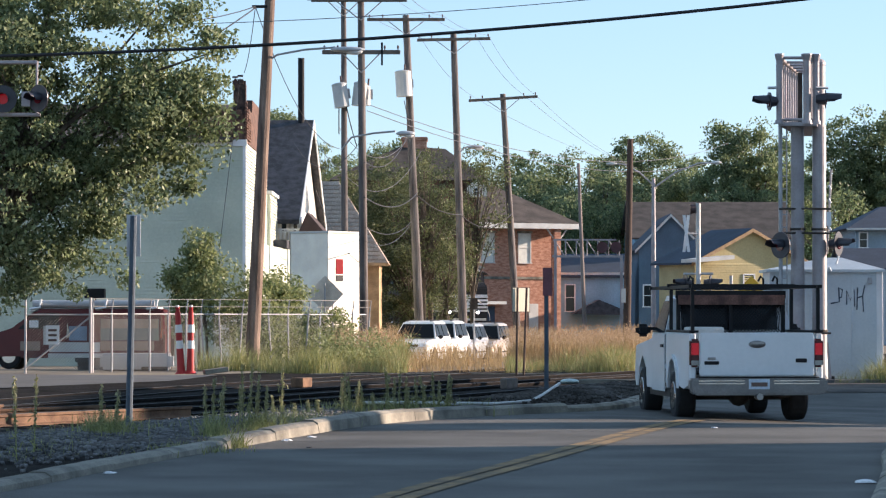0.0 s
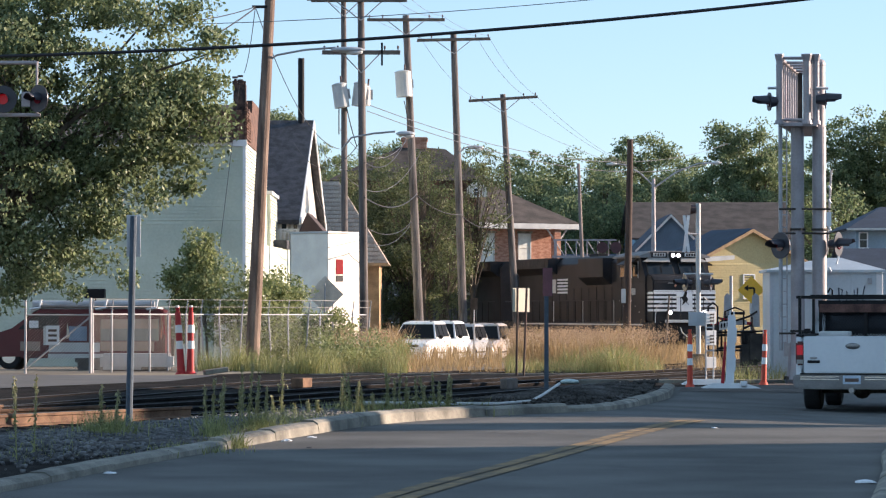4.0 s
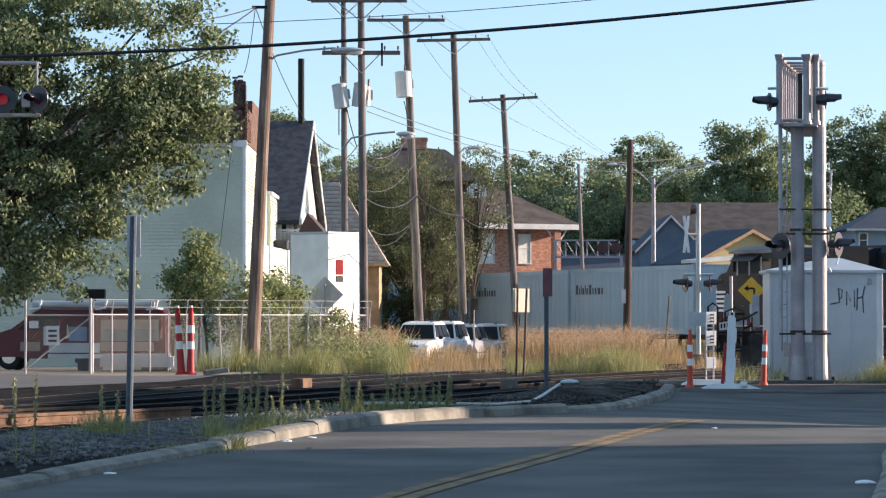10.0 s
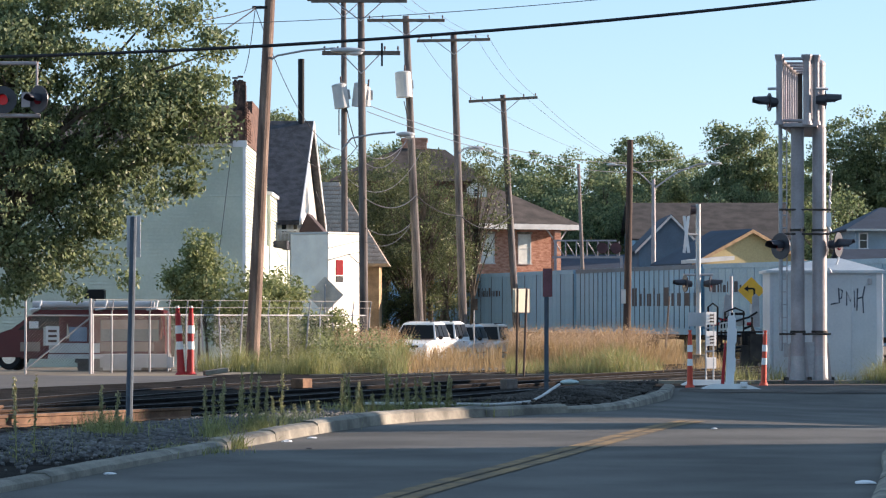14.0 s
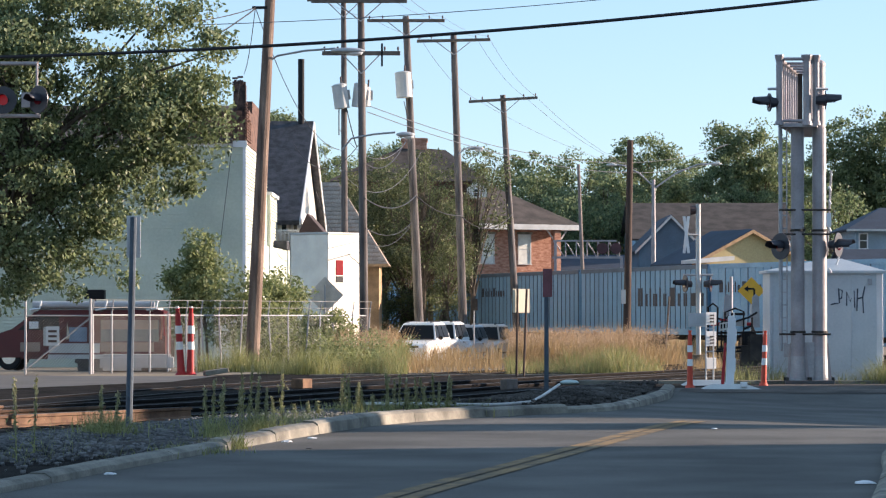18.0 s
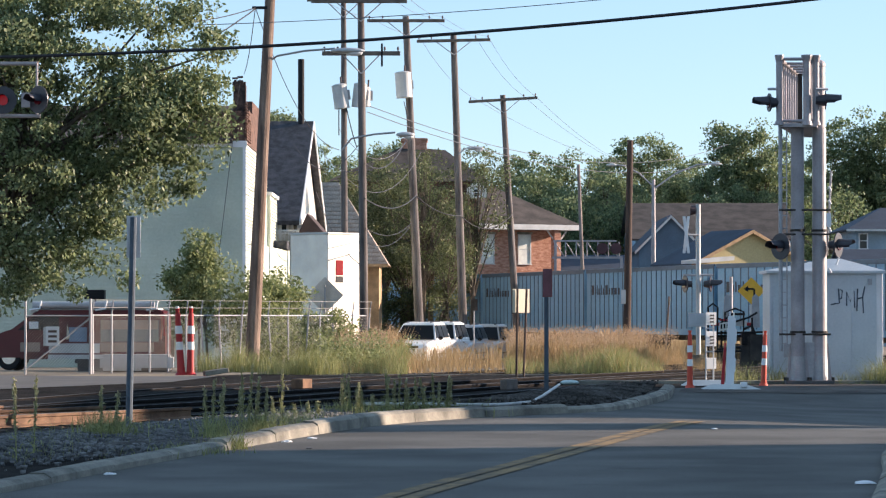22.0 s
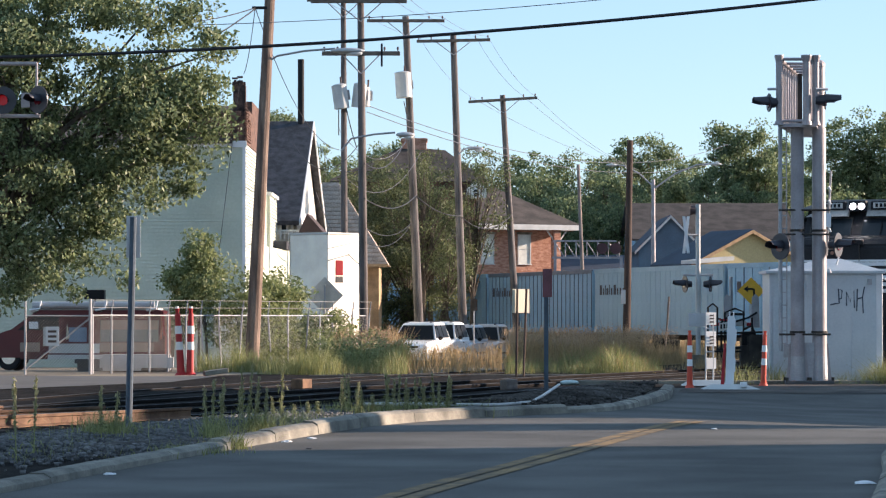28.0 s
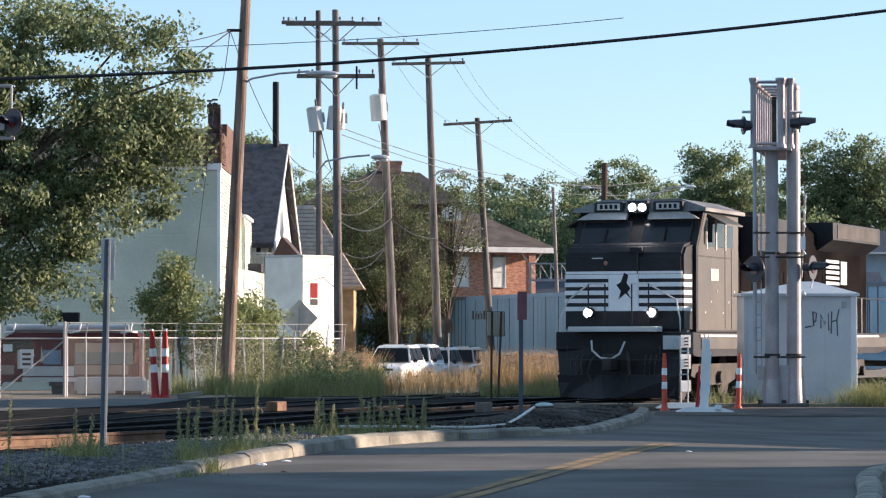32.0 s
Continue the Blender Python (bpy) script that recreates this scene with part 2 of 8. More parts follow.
def tube(bm, pts, r, n=8):
    """One bent round bar through the points."""
    p = [Vector(q) for q in pts]
    rings = []
    for i, q in enumerate(p):
        d = (p[min(i + 1, len(p) - 1)] - p[max(i - 1, 0)]).normalized()
        side = d.cross(Vector((0, 0, 1)))
        side = side.normalized() if side.length > 0.05 else Vector((1, 0, 0))
        up = side.cross(d).normalized()
        rings.append([q + (side * math.cos(2 * math.pi * k / n) + up * math.sin(2 * math.pi * k / n)) * r for k in range(n)])
    return loft(bm, rings)


def ball(bm, x, y, z, rx, ry=None, rz=None, n=12):
    m = Matrix.Translation((x, y, z)) @ Matrix.Diagonal((rx, ry or rx, rz or rx, 1))
    bmesh.ops.create_uvsphere(bm, u_segments=n, v_segments=max(6, n // 2), radius=1, matrix=m)
    return bm


def prism(bm, outline, lo, hi, axis="y"):
    """A closed outline (two coordinates) drawn out along an axis from lo to hi."""
    def at(p, d):
        return {"y": (p[0], d, p[1]), "x": (d, p[0], p[1]), "z": (p[0], p[1], d)}[axis]
    a = [bm.verts.new(at(p, lo)) for p in outline]
    b = [bm.verts.new(at(p, hi)) for p in outline]
    bm.faces.new(a), bm.faces.new(b)
    for i in range(len(a)):
        j = (i + 1) % len(a)
        bm.faces.new((a[i], a[j], b[j], b[i]))
    return bm


def bevelled(bm, offset, segments=2):
    bmesh.ops.bevel(bm, geom=list(bm.edges), offset=offset, segments=segments, affect="EDGES", clamp_overlap=True)
    return bm


def loft(bm, rings):
    """Skins rings of equal count, closing both ends."""
    vs = [[bm.verts.new(p) for p in r] for r in rings]
    for a, b in zip(vs, vs[1:]):
        for i in range(len(a)):
            j = (i + 1) % len(a)
            bm.faces.new((a[i], a[j], b[j], b[i]))
    bm.faces.new(vs[0]), bm.faces.new(list(reversed(vs[-1])))
    return bm


def shape(name, bm, material, smooth=False):
    bmesh.ops.recalc_face_normals(bm, faces=bm.faces)
    me = bpy.data.meshes.new(name)
    bm.to_mesh(me)
    bm.free()
    for m in material if isinstance(material, (list, tuple)) else [material]:
        me.materials.append(m)
    if smooth:
        me.polygons.foreach_set("use_smooth", [True] * len(me.polygons))
    return me


def part(name, bm, material, parent, label="", smooth=False):
    """One mesh under a thing or under a part."""
    ob = new(name, shape(name, bm, material, smooth))
    ob.parent = parent
    return tagged(ob, label)


def piece(name, me, parent, m):
    """An object on shared mesh data."""
    ob = new(name, me)
    ob.parent = parent
    ob.matrix_basis = m
    return ob


def thing(name, m, label, category, group="", kind=""):
    ob = new(name)
    ob.matrix_basis = m
    ob.empty_display_size = 0.2
    return tagged(ob, label, category, group, kind)


def lump(name, bm, material, label, category, group="", kind="", m=None, smooth=False):
    """A thing that is one mesh."""
    ob = new(name, shape(name, bm, material, smooth))
    if m is not None:
        ob.matrix_basis = m
    return tagged(ob, label, category, group, kind)


B = bmesh.new


def sag(a, b, drop, n=14):
    a, b = Vector(a), Vector(b)
    return [a.lerp(b, i / n) - Vector((0, 0, drop * 4 * (i / n) * (1 - i / n))) for i in range(n + 1)]


def spline(pts, step=1.0):
    """A smooth line through plan points."""
    out, p = [], [Vector(q) for q in pts]
    p = [2 * p[0] - p[1]] + p + [2 * p[-1] - p[-2]]
    for i in range(1, len(p) - 2):
        n = max(2, int((p[i + 1] - p[i]).length / step))
        for k in range(n):
            t = k / n
            out.append(0.5 * (2 * p[i] + (p[i + 1] - p[i - 1]) * t + (2 * p[i - 1] - 5 * p[i] + 4 * p[i + 1] - p[i + 2]) * t * t
                              + (3 * p[i] - p[i - 1] - 3 * p[i + 1] + p[i + 2]) * t ** 3))
    return out + [p[-2]]


def shift(line, d):
    """A plan line moved d to its right."""
    out = []
    for i, q in enumerate(line):
        t = (line[min(i + 1, len(line) - 1)] - line[max(i - 1, 0)]).normalized()
        out.append(q + Vector((t.y, -t.x)) * d)
    return out


def ribbon(bm, left, right, z):
    a = [bm.verts.new((p.x, p.y, z)) for p in left]
    b = [bm.verts.new((p.x, p.y, z)) for p in right]
    for i in range(len(a) - 1):
        bm.faces.new((a[i], a[i + 1], b[i + 1], b[i]))
    return bm


def sweep(bm, line, outline, z=0.0):
    """An outline (sideways, up) carried along a plan line."""
    rings = []
    for i, q in enumerate(line):
        t = (line[min(i + 1, len(line) - 1)] - line[max(i - 1, 0)]).normalized()
        rings.append([(q.x + t.y * u, q.y - t.x * u, z + v) for u, v in outline])
    return loft(bm, rings)


def quads(name, co, material):
    """A mesh of loose four-cornered leaves: co has the shape (n, 4, 3)."""
    n = len(co)
    me = bpy.data.meshes.new(name)
    me.vertices.add(n * 4), me.loops.add(n * 4), me.polygons.add(n)
    me.vertices.foreach_set("co", co.reshape(-1).astype(np.float32))
    me.loops.foreach_set("vertex_index", np.arange(n * 4, dtype=np.int32))
    me.polygons.foreach_set("loop_start", np.arange(0, n * 4, 4, dtype=np.int32))
    me.update(calc_edges=True)
    me.materials.append(material)
    return me


def leaves(rng, centre, long, wide, droop=0.0):
    """Pointed leaf shapes of random turn round the given centres."""
    n = len(centre)
    a = rng.normal(size=(n, 3))
    a[:, 2] -= droop
    a /= np.linalg.norm(a, axis=1)[:, None]
    b = np.cross(a, rng.normal(size=(n, 3)))
    b /= np.linalg.norm(b, axis=1)[:, None]
    s = rng.uniform(0.6, 1.3, size=(n, 1))
    a, b = a * long * s / 2, b * wide * s / 2
    return np.stack([centre - a, centre - a * 0.1 + b, centre + a, centre - a * 0.1 - b], axis=1)


def in_ball(rng, n, power=0.45):
    d = rng.normal(size=(n, 3))
    return d / np.linalg.norm(d, axis=1)[:, None] * (rng.uniform(size=(n, 1)) ** power)


def tree(name, x, y, blobs, foot, label, material, long, wide, clumps, per, clump_r, seed, trunk_r=0.25, droop=0.3, group="", category="tree", z0=0.0, limb_share=0.35):
    """A tapered trunk, limbs to the clumps, and a crown of leaves inside a few soft masses (centre and radii, in the world)."""
    rng = np.random.default_rng(seed)
    root = thing(name, pose(x, y, z0), label, category, group)
    vol = np.array([b[3] * b[4] * b[5] for b in blobs]) ** 0.67
    pick = rng.choice(len(blobs), clumps, p=vol / vol.sum())
    bl = np.array(blobs)
    c = bl[pick, :3] + in_ball(rng, clumps, 0.4) * bl[pick, 3:]
    r = clump_r * rng.uniform(0.6, 1.35, size=clumps)
    who = np.repeat(np.arange(clumps), per)
    d = in_ball(rng, clumps * per, 0.5)
    p = c[who] + d * r[who][:, None] * np.array([1.15, 1.15, 0.8])
    p -= np.array([x, y, z0])
    ob = new("crown", quads("crown", leaves(rng, p, long, wide, droop), material))
    ob.parent = root
    bm = B()
    top = Vector((float(np.mean(c[:, 0])) - x, float(np.mean(c[:, 1])) - y, float(np.mean(c[:, 2])) - z0))
    fork = Vector((top.x * 0.25, top.y * 0.25, max(foot, 0.6)))
    rod(bm, (0, 0, -0.05), fork, trunk_r * 1.15, trunk_r * 0.8, 10)
    rod(bm, fork, top, trunk_r * 0.8, trunk_r * 0.2, 8)
    for q in c[rng.uniform(size=clumps) < limb_share]:
        e = Vector((q[0] - x, q[1] - y, q[2] - z0))
        s = fork.lerp(top, float(rng.uniform(0, 0.8)))
        mid = s.lerp(e, 0.5) + Vector((0, 0, (e - s).length * 0.08))
        rod(bm, s, mid, trunk_r * 0.32, trunk_r * 0.18, 5)
        rod(bm, mid, e, trunk_r * 0.18, trunk_r * 0.05, 5)
    part("trunk", bm, BARK, root)
    return root


def blades(rng, xy, z, height, width, lean, bend=0.25):
    """Upright grass blades: a strip of two four-cornered pieces, folded into one pointed quad each."""
    n = len(xy)
    a = rng.uniform(0, 2 * np.pi, n)
    h = height * rng.uniform(0.55, 1.25, n)
    w = width * rng.uniform(0.6, 1.3, n)
    side = np.stack([np.cos(a), np.sin(a), 0 * a], 1) * w[:, None]
    tip = rng.normal(size=(n, 2)) * lean
    base = np.stack([xy[:, 0], xy[:, 1], np.full(n, z)], 1)
    mid = base + np.stack([tip[:, 0] * 0.35 * h, tip[:, 1] * 0.35 * h, h * 0.55], 1)
    top = base + np.stack([tip[:, 0] * h, tip[:, 1] * h, h], 1)
    return np.concatenate([np.stack([base - side, base + side, mid + side * 0.7, mid - side * 0.7], 1),
                           np.stack([mid - side * 0.7, mid + side * 0.7, top + side * 0.15, top - side * 0.15], 1)])


def stones(name, pts, sizes, rng, material, label, category):
    """Rough loose stones, joined."""
    n = len(pts)
    cube = np.array([[i, j, k] for i in (-1, 1) for j in (-1, 1) for k in (-1, 1)], float)
    v = cube[None] * rng.uniform(0.45, 1.0, size=(n, 8, 3)) * (sizes[:, None, None] / 2)
    a = rng.uniform(0, 6.28, n)
    c, s = np.cos(a)[:, None], np.sin(a)[:, None]
    v = np.stack([v[..., 0] * c - v[..., 1] * s, v[..., 0] * s + v[..., 1] * c, v[..., 2] * 0.75], -1) + pts[:, None, :]
    f = np.array([[0, 1, 3, 2], [4, 6, 7, 5], [0, 4, 5, 1], [2, 3, 7, 6], [0, 2, 6, 4], [1, 5, 7, 3]])
    faces = (f[None] + (np.arange(n) * 8)[:, None, None]).reshape(-1, 4)
    me = bpy.data.meshes.new(name)
    me.vertices.add(n * 8), me.loops.add(len(faces) * 4), me.polygons.add(len(faces))
    me.vertices.foreach_set("co", v.reshape(-1).astype(np.float32))
    me.loops.foreach_set("vertex_index", faces.reshape(-1).astype(np.int32))
    me.polygons.foreach_set("loop_start", np.arange(0, len(faces) * 4, 4, dtype=np.int32))
    me.update(calc_edges=True)
    me.materials.append(material)
    return tagged(new(name, me), label, category, "", "stuff")


# ---- ground, road and tracks ----
def ease(a, b, v):
    u = min(1.0, max(0.0, (v - a) / (b - a)))
    return u * u * (3 - 2 * u)


def land(x, y):
    """How far the land beyond the tracks lies below the crossing; the bank under the near line stays level."""
    return -float(np.interp(y, (84, 92, 120, 145), (0, 0.2, 0.45, 0.67))) * (1 - ease(-5, -2, x - (5.2 + (y - 92) * 0.487)))


bm = B()
gx = [-2200, -600, -150, -40, -20, -10, -5, -2, 0, 2.2, 5.0, 8, 12, 16, 20, 26, 34, 44, 57, 60, 90, 140, 200, 700, 2200]
gy = [-700, -100, 10, 40.5, 43.5, 50, 60, 63.5, 66, 84, 88, 92, 100, 110, 120, 132, 145, 170, 200, 300, 900, 3700]
rows = [[bm.verts.new((x, y, -0.45 if 5 <= x <= 57 and 43.5 <= y <= 63.5 else -0.03 + land(x, y))) for x in gx] for y in gy]
for r0, r1 in zip(rows, rows[1:]):
    for k in range(len(gx) - 1):
        bm.faces.new((r0[k], r0[k + 1], r1[k + 1], r1[k]))
lump("ground", bm, DIRT, "dry brown earth with sparse grass", "ground", kind="structure")

LEFT_KERB = spline([(-6.7, 14), (-4.85, 21), (-3.82, 25.9), (-3.2, 30), (-2.27, 35.3), (-1.05, 41.4), (0.25, 44.6), (1.4, 46.4), (2.75, 48.9), (4.1, 56.5), (4.75, 62.8)], 0.6)
RIGHT_KERB = spline([(1.6, 14), (2.9, 21), (4.2, 28.7), (5.05, 33.7), (7.2, 38.5), (12, 41.5), (24, 43.5), (60, 45)], 0.8)


def dip(x, y):
    """How far the street lies below the tracks' level, in its hollow before the crossing."""
    return -0.22 * ease(1.8, 8.5, x) * ease(40, 47, y) * (1 - ease(57.5, 62.3, y)) * (1 - ease(48, 58, x))


def settle(bm):
    """Lays the mesh into the hollow of the street."""
    for v in bm.verts:
        v.co.z += dip(v.co.x, v.co.y)
    return bm


def along(line, n):
    """The line again in n even steps."""
    d = [0.0]
    for a, b in zip(line, line[1:]):
        d.append(d[-1] + (b - a).length)
    out = []
    for k in range(n):
        s = d[-1] * k / (n - 1)
        i = min(max(j for j in range(len(d)) if d[j] <= s + 1e-9), len(line) - 2)
        out.append(line[i].lerp(line[i + 1], (s - d[i]) / max(1e-6, d[i + 1] - d[i])))
    return out


bm = B()
left = ((10, 14, 21, 25.9, 30, 35.3, 41.4, 44.6, 48.9, 56.5, 63.5, 67), (-7.8, -6.75, -4.9, -3.87, -3.25, -2.32, -1.1, 0.2, 2.7, 4.05, 4.8, 4.9))
right = ((10, 28.7, 33.7, 38.5, 41.5, 43.5, 45, 67), (3, 4.2, 5.05, 7.2, 12, 24, 60, 60))
rows = []
for y in np.arange(10, 67.01, 0.75):
    a, b = float(np.interp(y, *left)), float(np.interp(y, *right))
    rows.append([bm.verts.new((a + (b - a) * (k / 40) ** 1.7, float(y), 0.0)) for k in range(41)])
for r0, r1 in zip(rows, rows[1:]):
    for k in range(40):
        bm.faces.new((r0[k], r0[k + 1], r1[k + 1], r1[k]))
settle(bm)
lump("road", bm, ASPHALT, "grey patched asphalt street bending towards the crossing", "road", kind="structure")

bm = B()
rng = np.random.default_rng(4)
for k in range(26):
    y0 = float(rng.uniform(25.3, 40))
    x0 = float(rng.uniform(-3.2 + (y0 - 25) * 0.1, 4.0))
    q, w = Vector((x0, y0)), 0.018
    for s in range(5):
        nxt = q + Vector((float(rng.uniform(0.1, 0.26)), float(rng.normal() * 0.1)))
        vs = [bm.verts.new((p.x, p.y + dy, 0.004)) for p, dy in ((q, -w), (nxt, -w), (nxt, w), (q, w))]
        bm.faces.new(vs)
        q = nxt
lump("road_cracks", bm, make("tar_crack", (0.03, 0.03, 0.032), 0.7, vary=0.2), "dark tar-filled cracks in the asphalt", "crack", kind="structure")

CENTRE = spline([(-2.5, 14), (-1.13, 21), (-0.23, 26), (0.82, 31), (1.85, 36), (2.92, 41), (3.65, 44.2)], 0.8)
centre_line = thing("road_marking", pose(0, 0, 0), "worn double yellow centre line", "marking", kind="structure")
for d in (-0.105, 0.105):
    bm = B()
    ribbon(bm, shift(CENTRE, d - 0.085), shift(CENTRE, d + 0.085), 0.008)
    settle(bm)
    part("yellow_line", bm, YELLOW_LINE, centre_line)

KERB_FORM = [(-0.2, -0.1), (-0.2, 0.13), (-0.16, 0.17), (-0.02, 0.165), (0.04, 0.13), (0.06, 0.0), (0.06, -0.1)]
for name, line, out, n in (("kerb_left", LEFT_KERB, 1, 22), ("kerb_right", RIGHT_KERB, -1, 18)):
    kerb = thing(name, pose(0, 0, 0), "chipped concrete kerb along the street", "kerb", kind="structure")
    even = along(line, n * 6 + 1)
    for k in range(n):
        seg = even[k * 6:k * 6 + 7]
        seg = [seg[0].lerp(seg[1], 0.02)] + seg[1:-1] + [seg[-1].lerp(seg[-2], 0.02)]
        bm = B()
        sink = 0.006 * math.sin(k * 2.3) - 0.075 * (1 - ease(32, 40, seg[3].y)) - 0.075 * ease(45, 47.5, seg[3].y)
        sweep(bm, seg, [(u * out, v + sink) for u, v in KERB_FORM])
        for v in bm.verts:
            q = v.co * 2.5
            v.co += Vector((noise.noise(q), noise.noise(q + Vector((7, 1, 3))), noise.noise(q + Vector((2, 9, 5))))) * 0.007
        part("kerb_stone", bm, CONCRETE, kerb)

RAIL_FORM = [(-0.07, 0), (-0.07, 0.015), (-0.015, 0.035), (-0.01, 0.12), (-0.036, 0.13), (-0.036, 0.168), (0.036, 0.168), (0.036, 0.13), (0.01, 0.12), (0.015, 0.035), (0.07, 0.015), (0.07, 0)]
NEAR_RAIL = spline([(-17, 22), (-9.5, 34.5), (-6.0, 40.8), (-3.1, 46), (0.55, 56), (5.95, 71.3), (14.1, 87), (25.4, 109), (38, 133.5)], 1.0)
MIDDLE_RAIL = spline([(-16, 27), (-9.5, 39), (-6.6, 45.4), (-3.6, 52.5), (-1.6, 58.4), (1.5, 66.4), (7.4, 80), (17, 99), (31, 126)], 1.0)
FAR_RAIL = spline([(-15, 32), (-9.9, 42.5), (-7.25, 49.7), (-4.2, 62.4), (0.2, 76), (6.5, 91), (16, 110)], 1.0)
SUNK = -0.115
SLEEPER = shape("sleeper", bevelled(box(B(), 0, 0, 0, 2.5, 0.22, 0.16), 0.015, 1), TIE)
for name, line, z in (("railway_track_near", NEAR_RAIL, 0.0), ("railway_track_middle", MIDDLE_RAIL, 0.0), ("railway_track_far", FAR_RAIL, 0.0)):
    track = thing(name, pose(0, 0, z), "rusty rails on dark creosoted sleepers", "railway track", kind="structure")
    sunk = SUNK - 0.035 if name.endswith("far") else SUNK
    for d in (0.0, -1.5):
        cut = [q for q in shift(line, d) if q.y < 46]
        part("rail", sweep(B(), cut, RAIL_FORM), RUST, track, "rust-brown steel rail")
        # From y 46 on the rails take a much darker tone and lie lower.
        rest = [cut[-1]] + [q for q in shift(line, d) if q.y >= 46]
        part("rail", sweep(B(), rest, RAIL_FORM, sunk), DARKER_RAIL, track, "rail in a darker tone, sunk in cinders")
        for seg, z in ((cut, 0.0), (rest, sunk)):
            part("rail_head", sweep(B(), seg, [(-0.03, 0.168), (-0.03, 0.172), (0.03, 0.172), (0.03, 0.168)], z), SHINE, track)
    mid = along(shift(line, -0.75), int(sum((b - a).length for a, b in zip(line, line[1:])) / 0.62))
    for a, b in list(zip(mid, mid[1:]))[::2] if name.endswith("far") else list(zip(mid, mid[1:])):
        if 33 < a.y < 45.5:
            piece("sleeper", SLEEPER, track, pose(a.x, a.y, -0.152, 0, 0, math.degrees(math.atan2(b.y - a.y, b.x - a.x)) - 90))

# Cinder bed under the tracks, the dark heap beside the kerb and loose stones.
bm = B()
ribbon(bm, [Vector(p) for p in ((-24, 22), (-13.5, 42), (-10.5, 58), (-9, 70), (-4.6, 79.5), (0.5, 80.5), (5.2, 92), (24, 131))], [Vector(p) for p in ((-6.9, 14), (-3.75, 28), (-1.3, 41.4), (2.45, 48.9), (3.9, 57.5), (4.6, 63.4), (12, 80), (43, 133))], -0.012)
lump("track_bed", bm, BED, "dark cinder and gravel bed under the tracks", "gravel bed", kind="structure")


def heap(name, cx, cy, rx, ry, turn, h, material, label, seed, n=46):
    bm = B()
    bmesh.ops.create_grid(bm, x_segments=n, y_segments=n, size=1)
    for v in bm.verts:
        r = math.hypot(v.co.x, v.co.y)
        k = max(0.0, 1 - r ** 2.2)
        q = noise.noise((v.co.x * 5 + seed, v.co.y * 5, 0.3)) * 0.25 + noise.noise((v.co.x * 14 + seed, v.co.y * 14, 0.7)) * 0.16
        v.co.z = h * (k ** 0.6) * (1 + q) - 0.04 if k > 0 else -0.05
        v.co.x, v.co.y = v.co.x * rx, v.co.y * ry
    bmesh.ops.delete(bm, geom=[v for v in bm.verts if math.hypot(v.co.x / rx, v.co.y / ry) > 1.04], context="VERTS")
    return lump(name, bm, material, label, "gravel", kind="structure", m=pose(cx, cy, 0, 0, 0, turn))


heap("gravel_heap", 2.35, 54.5, 1.25, 6.4, -14, 0.22, CINDER, "heaped dark gravel behind the kerb", 1.0)
heap("stony_verge", -4.3, 36.5, 1.9, 6.5, -17, 0.14, CINDER, "stony verge between kerb and rail", 5.0)
rng = np.random.default_rng(2)
t = rng.uniform(0, 1, 11000)
pts = np.stack([-6.5 + t * 6.2 + rng.normal(size=11000) * 0.85, 29 + t * 16.5, np.full(11000, 0.02)], 1)
edge = np.interp(pts[:, 1], [28, 36, 41.4, 46], [-3.85, -2.55, -1.45, 0.5])
pts = pts[pts[:, 0] < edge]
pts[:, 2] += 0.1 * np.exp(-((pts[:, 0] - (-4.3 + (pts[:, 1] - 36.5) * 0.29)) / 1.2) ** 2)
stones("ballast_stones", pts, rng.uniform(0.02, 0.065, len(pts)), rng, STONE, "loose grey ballast stones beside the rail", "stones")
t = rng.uniform(0, 1, 3500)
pts = np.stack([0.6 + t * 4.6 + rng.normal(size=3500) * 0.7, 48.5 + t * 13 + rng.normal(size=3500) * 0.6, np.zeros(3500)], 1)
edge = np.interp(pts[:, 1], [44, 48.9, 56.5, 63], [0, 2.5, 3.85, 4.5])
pts = pts[pts[:, 0] < edge]
pts[:, 2] = 0.05 + 0.13 * np.exp(-((pts[:, 0] - (2.4 + (pts[:, 1] - 54.5) * 0.25)) / 1.0) ** 2)
stones("cinder_stones", pts, rng.uniform(0.03, 0.09, len(pts)), rng, CINDER, "black cinders heaped behind the kerb", "stones")

bm = B()
ribbon(bm, [Vector(p) for p in ((-22, 80), (-8.0, 75.5), (-5.6, 75.5))], [Vector(p) for p in ((-22, 62), (-9.3, 62), (-6.2, 69))], 0.0)
lump("yard_pavement", bm, PAD, "pale worn concrete of the yard entrance", "pavement", kind="structure")
bm = B()
box(bm, 14, 66.9, -0.05, 22, 0.4, 0.13, 0, 0.02)
box(bm, 0.6, 77.3, -0.05, 8.0, 0.16, 0.06, 4, 0.01)
lump("crossing_edge", bm, CONCRETE, "pale concrete edge of the crossing", "kerb", kind="structure")
bm = B()
ribbon(bm, [Vector(p) for p in ((2.4, 69.5), (6, 80.5), (12, 92))], [Vector(p) for p in ((4.9, 63.2), (10, 66.6), (22, 67.2))], 0.006)
lump("crossing_dirt", bm, CROSSING, "brown packed dirt at the crossing", "ground", kind="structure")

